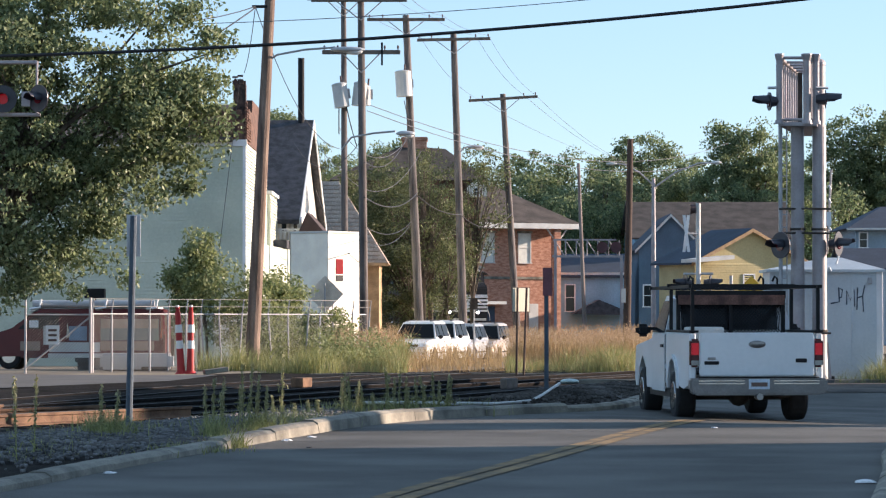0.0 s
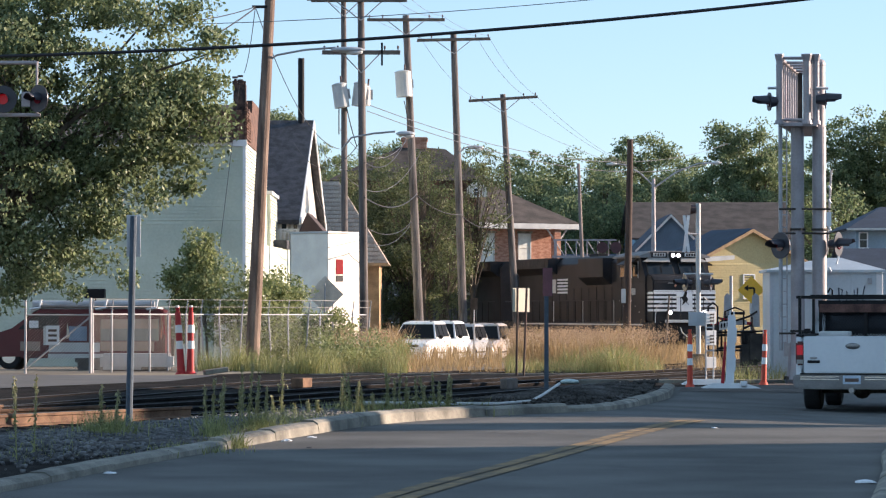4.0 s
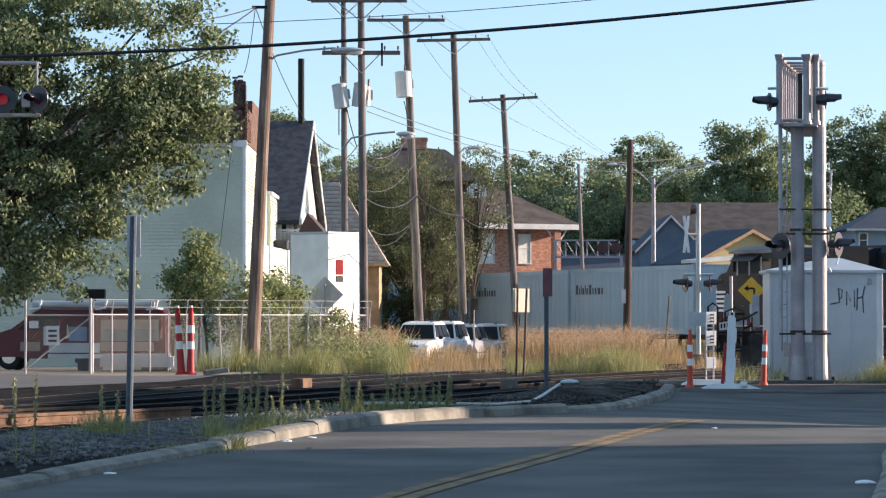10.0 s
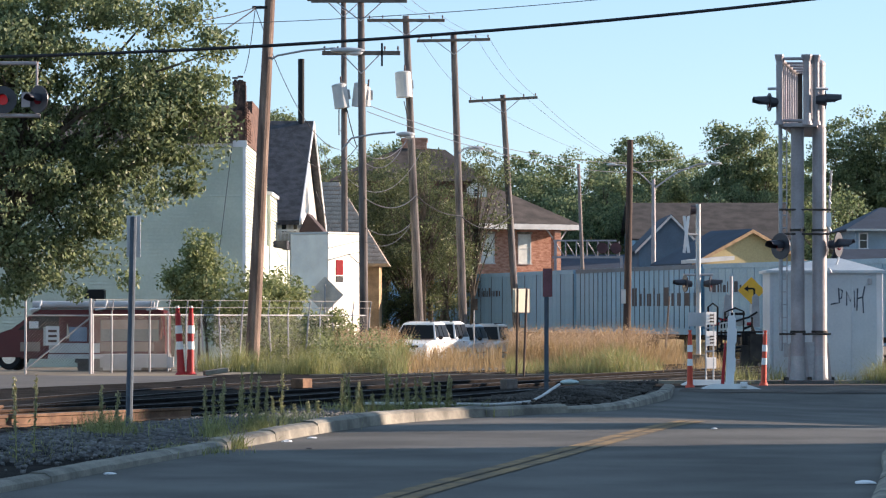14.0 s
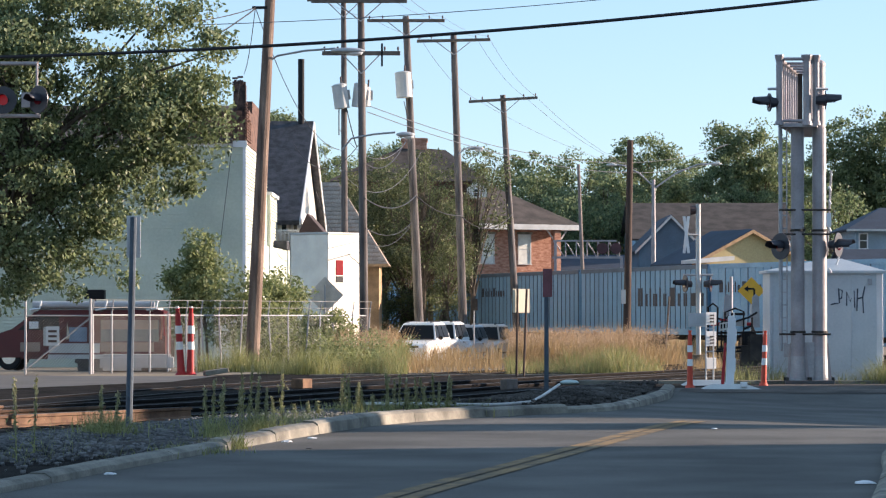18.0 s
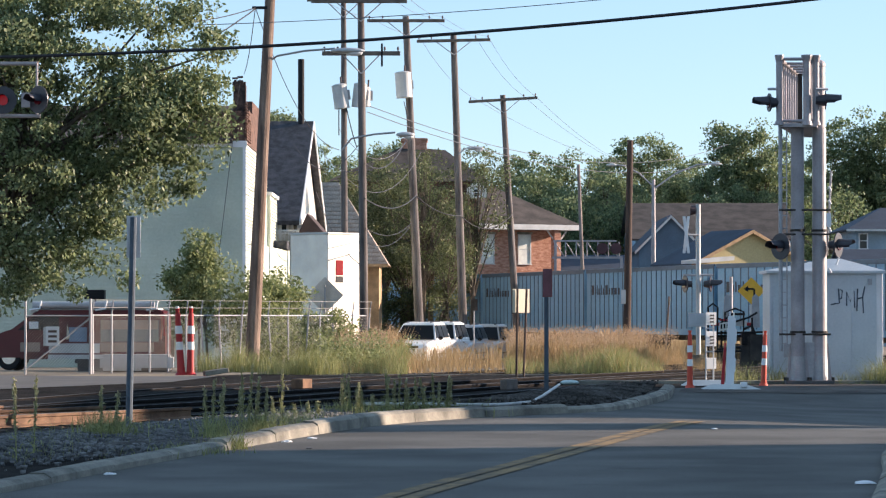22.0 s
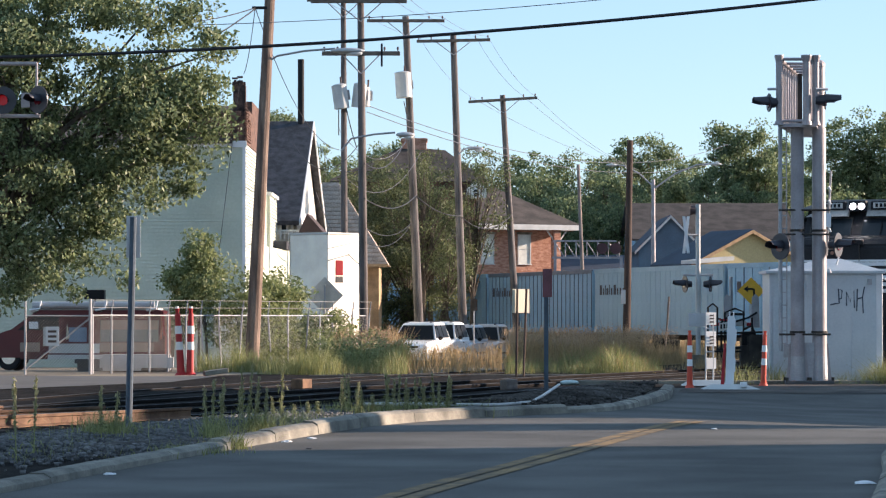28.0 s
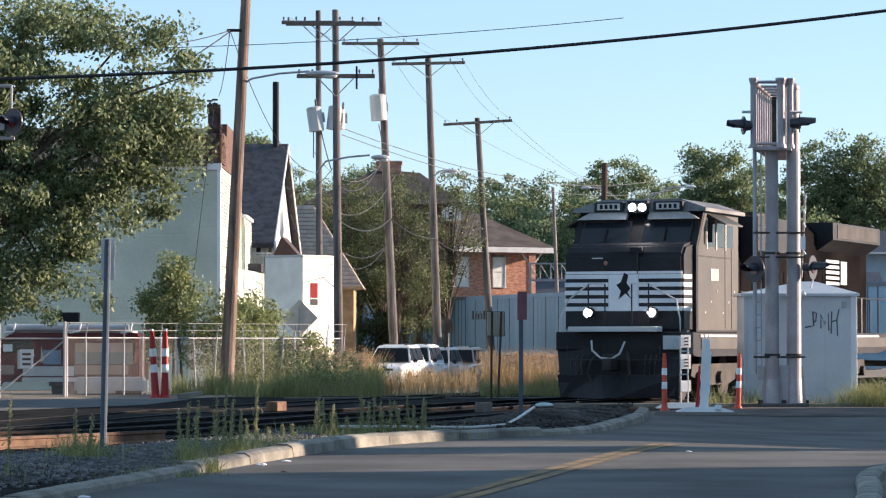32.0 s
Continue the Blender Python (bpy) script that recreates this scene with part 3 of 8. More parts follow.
bm = B()
rows = []
for y in np.arange(60.7, 67.21, 0.5):
    a = float(np.interp(y, (58.6, 63, 67.2), (4.45, 5.0, 8.0)))
    rows.append([bm.verts.new((a + (26 - a) * k / 24, float(y) + 0.25 * noise.noise((k * 0.9, 2.0, 0.0)), 0.009)) for k in range(25)])
for r0, r1 in zip(rows, rows[1:]):
    for k in range(24):
        bm.faces.new((r0[k], r0[k + 1], r1[k + 1], r1[k]))
settle(bm)
lump("approach_dirt", bm, make("trodden_brown_dirt", (0.05, 0.041, 0.034), 0.95, other=(0.11, 0.088, 0.07), scale=0.9, fine=14, vary=0.3, bump=0.5), "brown dirt spread over the street before the crossing", "ground", kind="structure")

# Unseen walls, added only so that their shadows lie across the street.
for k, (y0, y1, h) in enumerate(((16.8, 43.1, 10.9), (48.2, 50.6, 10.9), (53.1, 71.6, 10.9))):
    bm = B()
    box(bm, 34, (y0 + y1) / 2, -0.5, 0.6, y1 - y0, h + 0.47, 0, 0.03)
    # An added lintel over the gap ends the sunlit strip at the kerb.
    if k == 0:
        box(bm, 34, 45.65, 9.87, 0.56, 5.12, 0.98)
    lump("wall_east_%s" % "abc"[k], bm, PLAIN_WALL, "unseen plain wall added to shade the street", "wall", kind="structure")


# ---- houses ----
def clapboards(bm, x0, x1, y, z0, z1, lap=0.13, way="y", out=-1):
    """Overlapping boards on a face: way y, at depth y from x0 to x1; way x, at x = y from x0 to x1 in depth."""
    z = z0
    while z < z1 - 0.01:
        t = min(z + lap, z1)
        a, b = y + out * 0.042, y + out * 0.004
        ps = [(x0, a, z), (x1, a, z), (x1, b, t), (x0, b, t)]
        qs = [(x0, y, z), (x1, y, z)]
        if way == "x":
            ps, qs = [(p[1], p[0], p[2]) for p in ps], [(p[1], p[0], p[2]) for p in qs]
        v = [bm.verts.new(p) for p in ps]
        w = [bm.verts.new(p) for p in qs]
        bm.faces.new(v), bm.faces.new((w[0], w[1], v[1], v[0]))
        z += lap


def house_window(parent, x, y, z, w, h, glass=None, turn=0.0, frame_mat=None, bars=True):
    """A sash window with frame and sill, facing the street (turn 0) or another way; x, y, z is its foot's middle."""
    fm = frame_mat or WHITE
    holder = new("window")
    holder.parent = parent
    holder.matrix_basis = pose(x, y, z, 0, 0, turn)
    bm = B()
    t = 0.09
    box(bm, -w / 2, 0, 0, t, 0.1, h), box(bm, w / 2, 0, 0, t, 0.1, h), box(bm, 0, 0, h - t / 2, w + t, 0.1, t)
    if bars:
        box(bm, 0, 0.005, h / 2, w, 0.08, 0.05)
    part("window_frame", bm, fm, holder)
    part("window_sill", box(B(), 0, -0.03, -0.05, w + 0.2, 0.18, 0.06), fm, holder)
    part("pane", box(B(), 0, 0.02, 0.02, w - t * 0.5, 0.02, h - 0.05), glass or GLASS, holder)
    return holder


def gable_house(name, x0, x1, y0, y1, eave, ridge, along_x, wall, roof, label, over=0.35, z0=0.0, trim=None):
    """Walls and a ridged roof. along_x: the ridge runs across the view, else it runs away from it and the gable shows."""
    root = thing(name, pose(0, 0, 0), label, "house")
    cx, cy = (x0 + x1) / 2, (y0 + y1) / 2
    bm = B()
    if along_x:
        prism(bm, [(y0, z0), (y1, z0), (y1, eave), (cy, ridge), (y0, eave)], x0, x1, "x")
    else:
        prism(bm, [(x0, z0), (x1, z0), (x1, eave), (cx, ridge), (x0, eave)], y0, y1, "y")
    part("wall", bm, wall, root)
    lo, hi, mid = (y0, y1, cy) if along_x else (x0, x1, cx)
    slope = (ridge - eave) / (mid - lo)
    a, b = (x0 - over, x1 + over) if along_x else (y0 - over, y1 + over)
    for s in (-1, 1):
        e = lo - over if s < 0 else hi + over
        ez = eave - slope * over
        bm = B()
        prism(bm, [(e, ez + 0.02), (e, ez + 0.16), (mid, ridge + 0.16), (mid, ridge + 0.02)], a, b, "x" if along_x else "y")
        part("roof", bm, roof, root)
        if trim:
            bm = B()
            prism(bm, [(e - s * 0.02, ez - 0.12), (e - s * 0.02, ez + 0.12), (mid, ridge + 0.12), (mid, ridge - 0.12)], a - 0.04, a - 0.005, "x" if along_x else "y")
            part("barge_board", bm, trim, root)
    return root


def chimney(parent, x, y, z0, z1, w, mat=None):
    bm = B()
    box(bm, x, y, z0, w, w, z1 - z0, 0, 0.01)
    box(bm, x, y, z1 - 0.22, w + 0.14, w + 0.14, 0.18, 0, 0.01)
    return part("chimney", bm, mat or BRICK_BROWN, parent, "weathered brick chimney")


# White clapboard house.
HX = -7.342
white_house = thing("white_house", pose(0, 0, 0), "two-storey white clapboard house behind the yard fence", "house")
part("wall", box(B(), HX - 6.2, 119, -0.1, 12.4, 14, 8.0), SIDING, white_house)
bm = B()
clapboards(bm, HX - 12.4, HX - 0.06, 112, 0.3, 7.75)
part("front_siding", bm, SIDING, white_house, "horizontal white clapboards")
bm = B()
clapboards(bm, 112.06, 126, HX, 0.3, 7.75, way="x", out=1)
part("side_siding", bm, SIDING, white_house, "horizontal white clapboards")
part("corner_board", box(B(), HX + 0.0, 112.0, 0, 0.12, 0.12, 7.9), WHITE, white_house)
part("frieze_board", box(B(), HX - 6.2, 111.95, 7.72, 12.6, 0.12, 0.24), WHITE, white_house)
bm = B()
prism(bm, [(111.7, 7.85), (111.7, 8.0), (119, 9.75), (126.3, 8.0), (126.3, 7.85), (119, 9.55)], HX - 12.7, HX - 0.42, "x")
part("roof", bm, SHINGLE_BROWN, white_house, "dark brown shingle roof")
bm = B()
prism(bm, [(111.9, 7.9), (111.9, 8.85), (113.4, 8.85), (113.4, 9.2), (116, 9.2), (116, 9.7), (122, 9.7), (122, 7.9)], HX - 0.42, HX + 0.04, "x")
part("brick_front", box(B(), -8.468, 112.02, 7.777, 2.002, 0.1, 1.293), BRICK_BROWN, white_house, "brown brick wall under the roof edge")
part("parapet", bm, BRICK_BROWN, white_house, "stepped brick parapet with chipped plaster")
SOOTY = make("sooty_brick", (0.03, 0.022, 0.02), 0.95, other=(0.09, 0.055, 0.045), scale=4, fine=12, vary=0.35, bump=0.6, per_object=0.25)
part("chimney", box(B(), HX - 0.2, 112.5, 8.0, 0.46, 0.46, 2.05), SOOTY, white_house, "sooty broken brick chimney")
rng = np.random.default_rng(31)
LOOSE = shape("brick", bevelled(box(B(), 0, 0, 0, 0.21, 0.1, 0.07), 0.008, 1), SOOTY)
for k in range(5):
    for j, (dx, dy) in enumerate(((-0.16, -0.2), (0.06, -0.2), (0.17, 0.0), (-0.17, 0.02), (0.0, 0.2))):
        if k < 2 or rng.uniform() < 0.75 - 0.12 * k:
            piece("brick", LOOSE, white_house, pose(HX - 0.2 + dx, 112.5 + dy, 10.03 + k * 0.078, 0, 0, (0 if j in (0, 1, 4) else 90) + float(rng.normal() * 3)))
EDGE = shape("brick", bevelled(box(B(), 0, 0, 0, 0.1, 0.21, 0.07), 0.008, 1), BRICK_BROWN)
for k in range(15):
    for j in range(12):
        y, top = 111.95 + j * 0.225 + (k % 2) * 0.11, 9.35 - 0.42 * abs(math.sin(j * 1.3)) - 0.02 * j
        if 8.0 + k * 0.1 < top and rng.uniform() < 0.86:
            piece("brick", EDGE, white_house, pose(HX + 0.06, y, 8.0 + k * 0.1, 0, 0, float(rng.normal() * 3)))
part("rear_wing", box(B(), -8.4, 128.6, 0, 2.4, 5.2, 6.5), SIDING, white_house, "lower white rear wing")
part("rear_wing_roof", box(B(), -8.4, 128.6, 6.5, 2.6, 5.4, 0.14), WHITE, white_house)
part("lower_wing", prism(B(), [(-7.34, 119), (-6.62, 131), (-8.4, 131)], 0, 4.3, "z"), SIDING, white_house, "low white side porch")
part("porch_gutter", box(B(), -6.95, 129.4, 4.3, 0.7, 2.4, 0.36, 0, 0.03), SHINGLE_DARK, white_house, "dark edge of the porch roof")
bm = B()
clapboards(bm, 126.1, 131.1, -7.2, 0.3, 6.4, way="x", out=1)
part("wing_siding", bm, SIDING, white_house, "horizontal white clapboards")

# Dark-roofed house with a tall black stack.
h = thing("dark_roof_house", pose(0, 0, 0), "cream house with a steep dark shingle roof", "house")
x1 = -6.065
bm = B()
prism(bm, [(133, 0), (146, 0), (146, 5.9), (139.5, 10.2), (133, 5.9)], x1 - 7, x1 - 0.25, "x")
part("wall", bm, SIDING_CREAM, h)
for a, b in (((132.4, 5.45), (139.5, 10.25)), ((146.6, 5.45), (139.5, 10.25))):
    bm = B()
    prism(bm, [(a[0], a[1]), (a[0], a[1] + 0.2), (b[0], b[1] + 0.2), (b[0], b[1])], x1 - 7.3, x1 + 0.1, "x")
    part("roof", bm, SHINGLE_DARK, h, "dark shingle roof slope")
rod(bm := B(), (-6.523, 139.4, 10.1), (-6.523, 139.4, 13.297), 0.15, n=14)
part("stack", bm, BLACK, h, "tall black metal chimney stack")
part("porch", box(B(), x1 - 0.35, 134.5, 0, 1.0, 3, 6.012), WHITE, h, "white enclosed porch")
part("porch_roof", prism(B(), [(-5.801, 4.961), (-5.801, 5.109), (-5.457, 5.895), (-4.769, 5.109), (-4.769, 4.961)], 130.5, 133.2), make("maroon_shingle", (0.06, 0.04, 0.04), 0.9), h, "small dark red porch roof")
for k in range(6):
    part("baluster", box(B(), -6.635 + k * 0.17, 131, 4.399, 0.05, 0.05, 0.75), WHITE, h)
part("porch_rail", box(B(), -6.391 + 0.15, 131, 5.130, 1.05, 0.08, 0.08), WHITE, h)
house_window(h, -6.687, 132.96, 5.136, 0.3, 0.8)
house_window(h, -6.192, 132.96, 5.136, 0.25, 0.8)
for a, b in (((132.4, 5.38), (139.5, 10.2)), ((146.6, 5.38), (139.5, 10.2))):
    part("barge_board", prism(B(), [(a[0], a[1]), (a[0], a[1] + 0.24), (b[0], b[1] + 0.24), (b[0], b[1])], x1 + 0.1, x1 + 0.15, "x"), WHITE, h)
PIVOT = Matrix.Translation((x1, 139.5, 0))
h.matrix_basis = PIVOT @ Matrix.Rotation(radians(-2.5), 4, "Z") @ PIVOT.inverted()

# Grey-shingled house.
h = thing("grey_roof_house", pose(0, 0, 0), "small tan wooden house with a grey shingle roof", "house")
part("wall", box(B(), -4.804 - 0.3, 153, 0, 3.9, 7, 4.1), WOOD_TAN, h)
bm = B()
loft(bm, [[(-6.504, 149, 4.0), (-2.673, 149, 4.0), (-2.673, 157.5, 4.0), (-6.504, 157.5, 4.0)],
          [(-6.089, 152.5, 8.200), (-5.251, 152.5, 8.200), (-5.251, 154, 8.200), (-6.089, 154, 8.200)]])
part("roof", bm, SHINGLE_GREY, h, "faded grey shingle hip roof")
SH = shape("shingle", box(B(), 0, 0, 0, 0.28, 0.025, 0.22), SHINGLE_GREY)
a, b, c = Vector((-6.504, 149, 4.0)), Vector((-2.673, 149, 4.0)), Vector((-5.251, 152.5, 8.200))
d = Vector((-6.089, 152.5, 8.200))
rows = 20
for i in range(rows):
    t = i / rows
    p, q = a.lerp(d, t), b.lerp(c, t)
    n = max(1, int((q - p).length / 0.29))
    for j in range(n):
        o = p.lerp(q, (j + 0.5 + 0.3 * (i % 2)) / (n + 0.6))
        piece("shingle", SH, h, pose(o.x, o.y - 0.05, o.z - 0.02, -43, 0, 0))
part("eave_board", box(B(), -4.603, 148.95, 3.88, 3.831, 0.08, 0.16), WOOD_TAN, h)

# Tall white cabinet beside the houses.
cab = thing("white_truck_box", pose(-3.837, 101, 0, 0, 0, 0), "tall white truck box with a red and black panel", "truck box")
TURN = 38
ax, ay = -math.cos(radians(TURN)), math.sin(radians(TURN))
bx, by = math.sin(radians(TURN)), math.cos(radians(TURN))
bm = B()
top = 4.228
prism(bm, [(0, 0), (ax * 1.66, ay * 1.66), (ax * 1.66 + bx * 1.68, ay * 1.66 + by * 1.68), (bx * 1.68, by * 1.68)], 0.0, top, "z")
bevelled(bm, 0.03, 1)
part("body", bm, make("cream_white_paint", (0.93, 0.85, 0.72), 0.6, scale=1.2, fine=14, vary=0.1, bump=0.03), cab)
bm = B()
for k, (u, z, w, hh) in enumerate(((0.42, 2.855, 0.36, 0.5),)):
    prism(bm, [(bx * u + by * 0.02, by * u - bx * 0.02), (bx * (u + w) + by * 0.02, by * (u + w) - bx * 0.02), (bx * (u + w), by * (u + w)), (bx * u, by * u)], z, z + hh, "z")
part("red_panel", bm, make("dark_red_panel", (0.22, 0.002, 0.006), 0.9, vary=0.05, bump=0), cab, "red sign panel")
bm = B()
u, w = 0.42, 0.36
prism(bm, [(bx * u + by * 0.02, by * u - bx * 0.02), (bx * (u + w) + by * 0.02, by * (u + w) - bx * 0.02), (bx * (u + w), by * (u + w)), (bx * u, by * u)], 2.611, 2.818, "z")
part("black_panel", bm, BLACK, cab)
part("roof_rim", prism(B(), [(0.03 * bx, -0.04), (ax * 1.7, ay * 1.7 - 0.03), (ax * 1.66 + bx * 1.72, ay * 1.66 + by * 1.72), (bx * 1.72, by * 1.7)], top, top + 0.06, "z"), DULL_WHITE, cab)

# Brick building behind the far line.
BY = 232
brick = thing("brick_building", pose(0, 0, 0), "two-storey red brick depot with a brown hipped roof", "building")
x0, x1 = -1.75, 8.554
part("wall", box(B(), (x0 + x1) / 2, BY + 6, 0, x1 - x0, 12, 8.400), BRICK_RED, brick)
bm = B()
e = 8.400
loft(bm, [[(x0 - 1.6, BY - 1.6, e), (9.937, BY - 1.6, e), (9.937, BY + 14, e), (x0 - 1.6, BY + 14, e)],
          [(0.264, BY + 5, 11.540), (5.757, BY + 5, 11.540), (5.757, BY + 7, 11.540), (0.264, BY + 7, 11.540)]])
part("roof", bm, SHINGLE_BROWN, brick, "brown shingle hip roof with wide eaves")
part("eave", box(B(), (x0 - 1.6 + 9.937) / 2, BY + 6.2, e - 0.42, 9.937 - x0 + 1.7, 15.8, 0.4), DULL_WHITE, brick, "pale boxed eave")
for px in (818, 846, 920):
    house_window(brick, (px - 784) / 5370 * BY, BY - 0.02, 5.4, 1.05, 2.247, CURTAIN, frame_mat=DULL_WHITE)
    part("lintel", box(B(), (px - 784) / 5370 * BY, BY - 0.04, 7.66, 1.3, 0.14, 0.16), CONCRETE, brick)
part("wall_band", box(B(), (x0 + x1) / 2, BY - 0.03, 4.155, x1 - x0 + 0.06, 0.1, 0.2), CONCRETE, brick, "pale stone band")
bm = B()
box(bm, 7.966, BY - 1.2, 0, 0.55, 0.55, e - 0.4)
part("porch_post", bm, BRICK_RED, brick, "brick porch post")
for px, d in ((985, -0.9), (955, 0.5)):
    bm = B()
    rod(bm, (8.052, BY - 1.2, e - 1.5), (8.052 + (0.9 if px > 970 else -0.9), BY - 1.2, e - 0.4), 0.07, n=6)
    part("brace", bm, DULL_WHITE, brick)
part("door", box(B(), 2.765, BY - 0.03, 0, 1.0, 0.1, 2.1), make("dark_blue_door", (0.03, 0.05, 0.09), 0.5), brick)
part("canopy", box(B(), 2.839, BY - 0.5, 2.25, 1.9, 1.0, 0.22), DULL_WHITE, brick, "pale door canopy")
part("side_door", box(B(), 6.653, BY - 0.03, 0, 0.8, 0.1, 2.3), DULL_WHITE, brick)
rod(bm := B(), (4.968, BY - 0.08, 0.3), (4.968, BY - 0.08, e - 0.4), 0.05, n=6)
part("downpipe", bm, DULL_WHITE, brick)

# Vine-grown house behind the poles.
vh = thing("vine_house", pose(0, 0, 0), "old house with a steep brown hip roof among trees", "house")
part("wall", box(B(), -2.1, 195, 0, 8.4, 9, 9.92), BRICK_BROWN, vh)
e2 = 9.9
loft(bm := B(), [[(-7.27, 189.5, e2), (2.886, 189.5, e2), (2.886, 200, e2), (-7.27, 200, e2)],
                 [(-2.588, 194, 12.302), (0.144, 194, 12.086), (0.144, 196, 12.086), (-2.588, 196, 12.302)]])
part("roof", bm, SHINGLE_BROWN, vh, "steep brown hip roof")
chimney(vh, -1.833, 194.6, 11.332, 12.85, 1.581, BRICK_RED)
part("dormer", prism(B(), [(1.478, 8.841), (1.478, 9.369), (2.077, 9.967), (2.745, 9.369), (2.745, 8.841)], 188.6, 191.5), SIDING_CREAM, vh, "pale dormer gable")
house_window(vh, 2.077, 188.58, 8.876, 0.4, 0.5)

PIVOT = Matrix.Translation((x1, BY, 0))
brick.matrix_basis = PIVOT @ Matrix.Rotation(radians(28), 4, "Z") @ PIVOT.inverted()

# Signal bridge beyond the far line.
br = thing("signal_bridge", pose(0, 0, 0), "white steel lattice signal bridge with two round heads", "signal bridge")
y, za, zb = 226, 6.991, 5.729
bm = B()
box(bm, 10.564, y, za, 4.714, 0.12, 0.12), box(bm, 10.774, y, zb, 5.261, 0.16, 0.16)
part("chord", bm, ALUMINIUM, br)
bm = B()
for i in range(6):
    xa, xb = 8.333 + i * 0.8, 8.333 + (i + 1) * 0.8
    rod(bm, (xa, y, za), (xb, y, zb), 0.04, n=6), rod(bm, (xb, y, za), (xb, y, zb), 0.05, n=6)
part("lattice", bm, ALUMINIUM, br)
for px in (1066, 1090):
    rod(bm := B(), ((px - 784) / 5370 * y, y - 0.25, 6.486), ((px - 784) / 5370 * y, y - 0.05, 6.486), 0.42, n=18)
    part("signal_head", bm, make("dark_red_signal", (0.07, 0.02, 0.025), 0.5), br)
bm = B()
box(bm, 8.375, y, 0, 0.2, 0.2, za), box(bm, 13.299, y, 0, 0.2, 0.2, zb)
part("leg", bm, ALUMINIUM, br)

# Houses beyond the far line.
h = gable_house("grey_blue_house", 8.465, 14.360, 237, 247, 4.445, 6.162, True, GREY_BLUE_WALL, SHINGLE_BLUE, "grey-blue house with a white-framed window")
house_window(h, 9.930, 236.96, 1.741, 0.75, 2.074)
part("porch_roof", prism(B(), [(9.935, 1.520), (11.940, 2.609), (13.988, 1.781), (13.988, 1.433)], 232, 236.9), SHINGLE_DARK, h)
part("string_course", box(B(), 11.519, 236.9, 4.565, 5.296, 0.14, 0.2), DULL_WHITE, h)
h = gable_house("blue_house", 15.635, 20.726, 242, 255, 6.836, 9.384, False, BLUE_WALL, SHINGLE_BLUE, "blue clapboard house with a slate roof", trim=DULL_WHITE)
house_window(h, 16.308, 241.96, 2.105, 0.65, 1.73)
gable_house("brown_roof_house", 16.393, 29.810, 258, 276, 7.959, 11.229, True, GREY_BLUE_WALL, SHINGLE_BROWN, "long house with a wide brown shingle roof")
YH = 207
h = gable_house("yellow_house", 16.614, 25.287, YH, YH + 5, 5.066, 7.225, False, YELLOW_WALL, SHINGLE_BLUE, "yellow clapboard house with a low gable roof", trim=WOOD_TAN, over=0.45)
bm = B()
clapboards(bm, 16.653, 25.249, YH, 0.2, 4.989, 0.16)
part("front_siding", bm, YELLOW_WALL, h)
house_window(h, 20.854, YH - 0.03, 2.599, 0.85, 1.619)
house_window(h, 17.578, YH - 0.03, 2.214, 0.5, 1.2)
part("side_porch_roof", prism(B(), [(15.575, 4.973), (15.575, 5.203), (18.337, 5.471), (18.337, 5.203)], 204.5, 206.9), DULL_WHITE, h)
PIVOT = Matrix.Translation((20.931, YH, 0))
h.matrix_basis = PIVOT @ Matrix.Rotation(radians(24), 4, "Z") @ PIVOT.inverted()
h = thing("pale_blue_house", pose(0, 0, 0), "pale blue house with a slate-blue hipped roof", "house")
part("wall", box(B(), 33.621, 227, 0, 6.674, 9, 7.845), PALE_BLUE_WALL, h)
loft(bm := B(), [[(29.467, 221.4, 7.775), (37.286, 221.4, 7.775), (37.286, 232.5, 7.775), (29.467, 232.5, 7.775)],
                 [(32.658, 226, 9.516), (35.604, 226, 9.516), (35.604, 228, 9.516), (32.658, 228, 9.516)]])
part("roof", bm, SHINGLE_BLUE, h, "slate-blue hip roof")
part("fascia", box(B(), 33.376, 221.35, 7.652, 7.819, 0.1, 0.14), DULL_WHITE, h)
house_window(h, 30.840, 222.46, 6.398, 0.6, 1.1)
gable_house("grey_garage", 28.135, 32.518, 212, 219, 4.678, 6.044, True, PALE_BLUE_WALL, SHINGLE_BLUE, "low grey-blue outbuilding with a pale roof")


# ---- poles, wires, signals ----
def insulator(bm, x, y, z):
    rod(bm, (x, y, z), (x, y, z + 0.1), 0.02, n=6)
    rod(bm, (x, y, z + 0.06), (x, y, z + 0.15), 0.038, 0.028, n=8)


def utility_pole(x, y, tx, h, r, mat, label, arms=(), group="utility poles"):
    """A round wooden pole from x, y on the ground to tx at height h, with crossarms (height, length, offset, turn)."""
    root = thing("utility_pole", pose(x, y, 0), label, "utility pole", group)
    rod(bm := B(), (0, 0, -0.1), (tx - x, 0, h), r * 1.15, r * 0.8, 14)
    part("shaft", bm, mat, root, smooth=False)
    for z, length, off, turn, *tilt in arms:
        ax = (tx - x) * z / h
        holder = new("crossarm", shape("crossarm", bevelled(box(B(), 0, 0, -0.06, length, 0.1, 0.13), 0.012, 1), ARM_WOOD))
        holder.parent, holder.matrix_basis = root, pose(ax + off, -r - 0.05, z, 0, tilt[0] if tilt else 0, turn)
        for s in (-1, 1):
            rod(bm := B(), (s * length * 0.24, 0, -0.03), (-off, 0.04, -0.62), 0.018, n=6)
            part("brace", bm, GALV, holder)
        for s in (-0.47, -0.3, 0.3, 0.47):
            insulator(bm := B(), s * length, 0, 0.06)
            part("insulator", bm, make_once("brown_porcelain"), holder)
    return root


MADE = {}


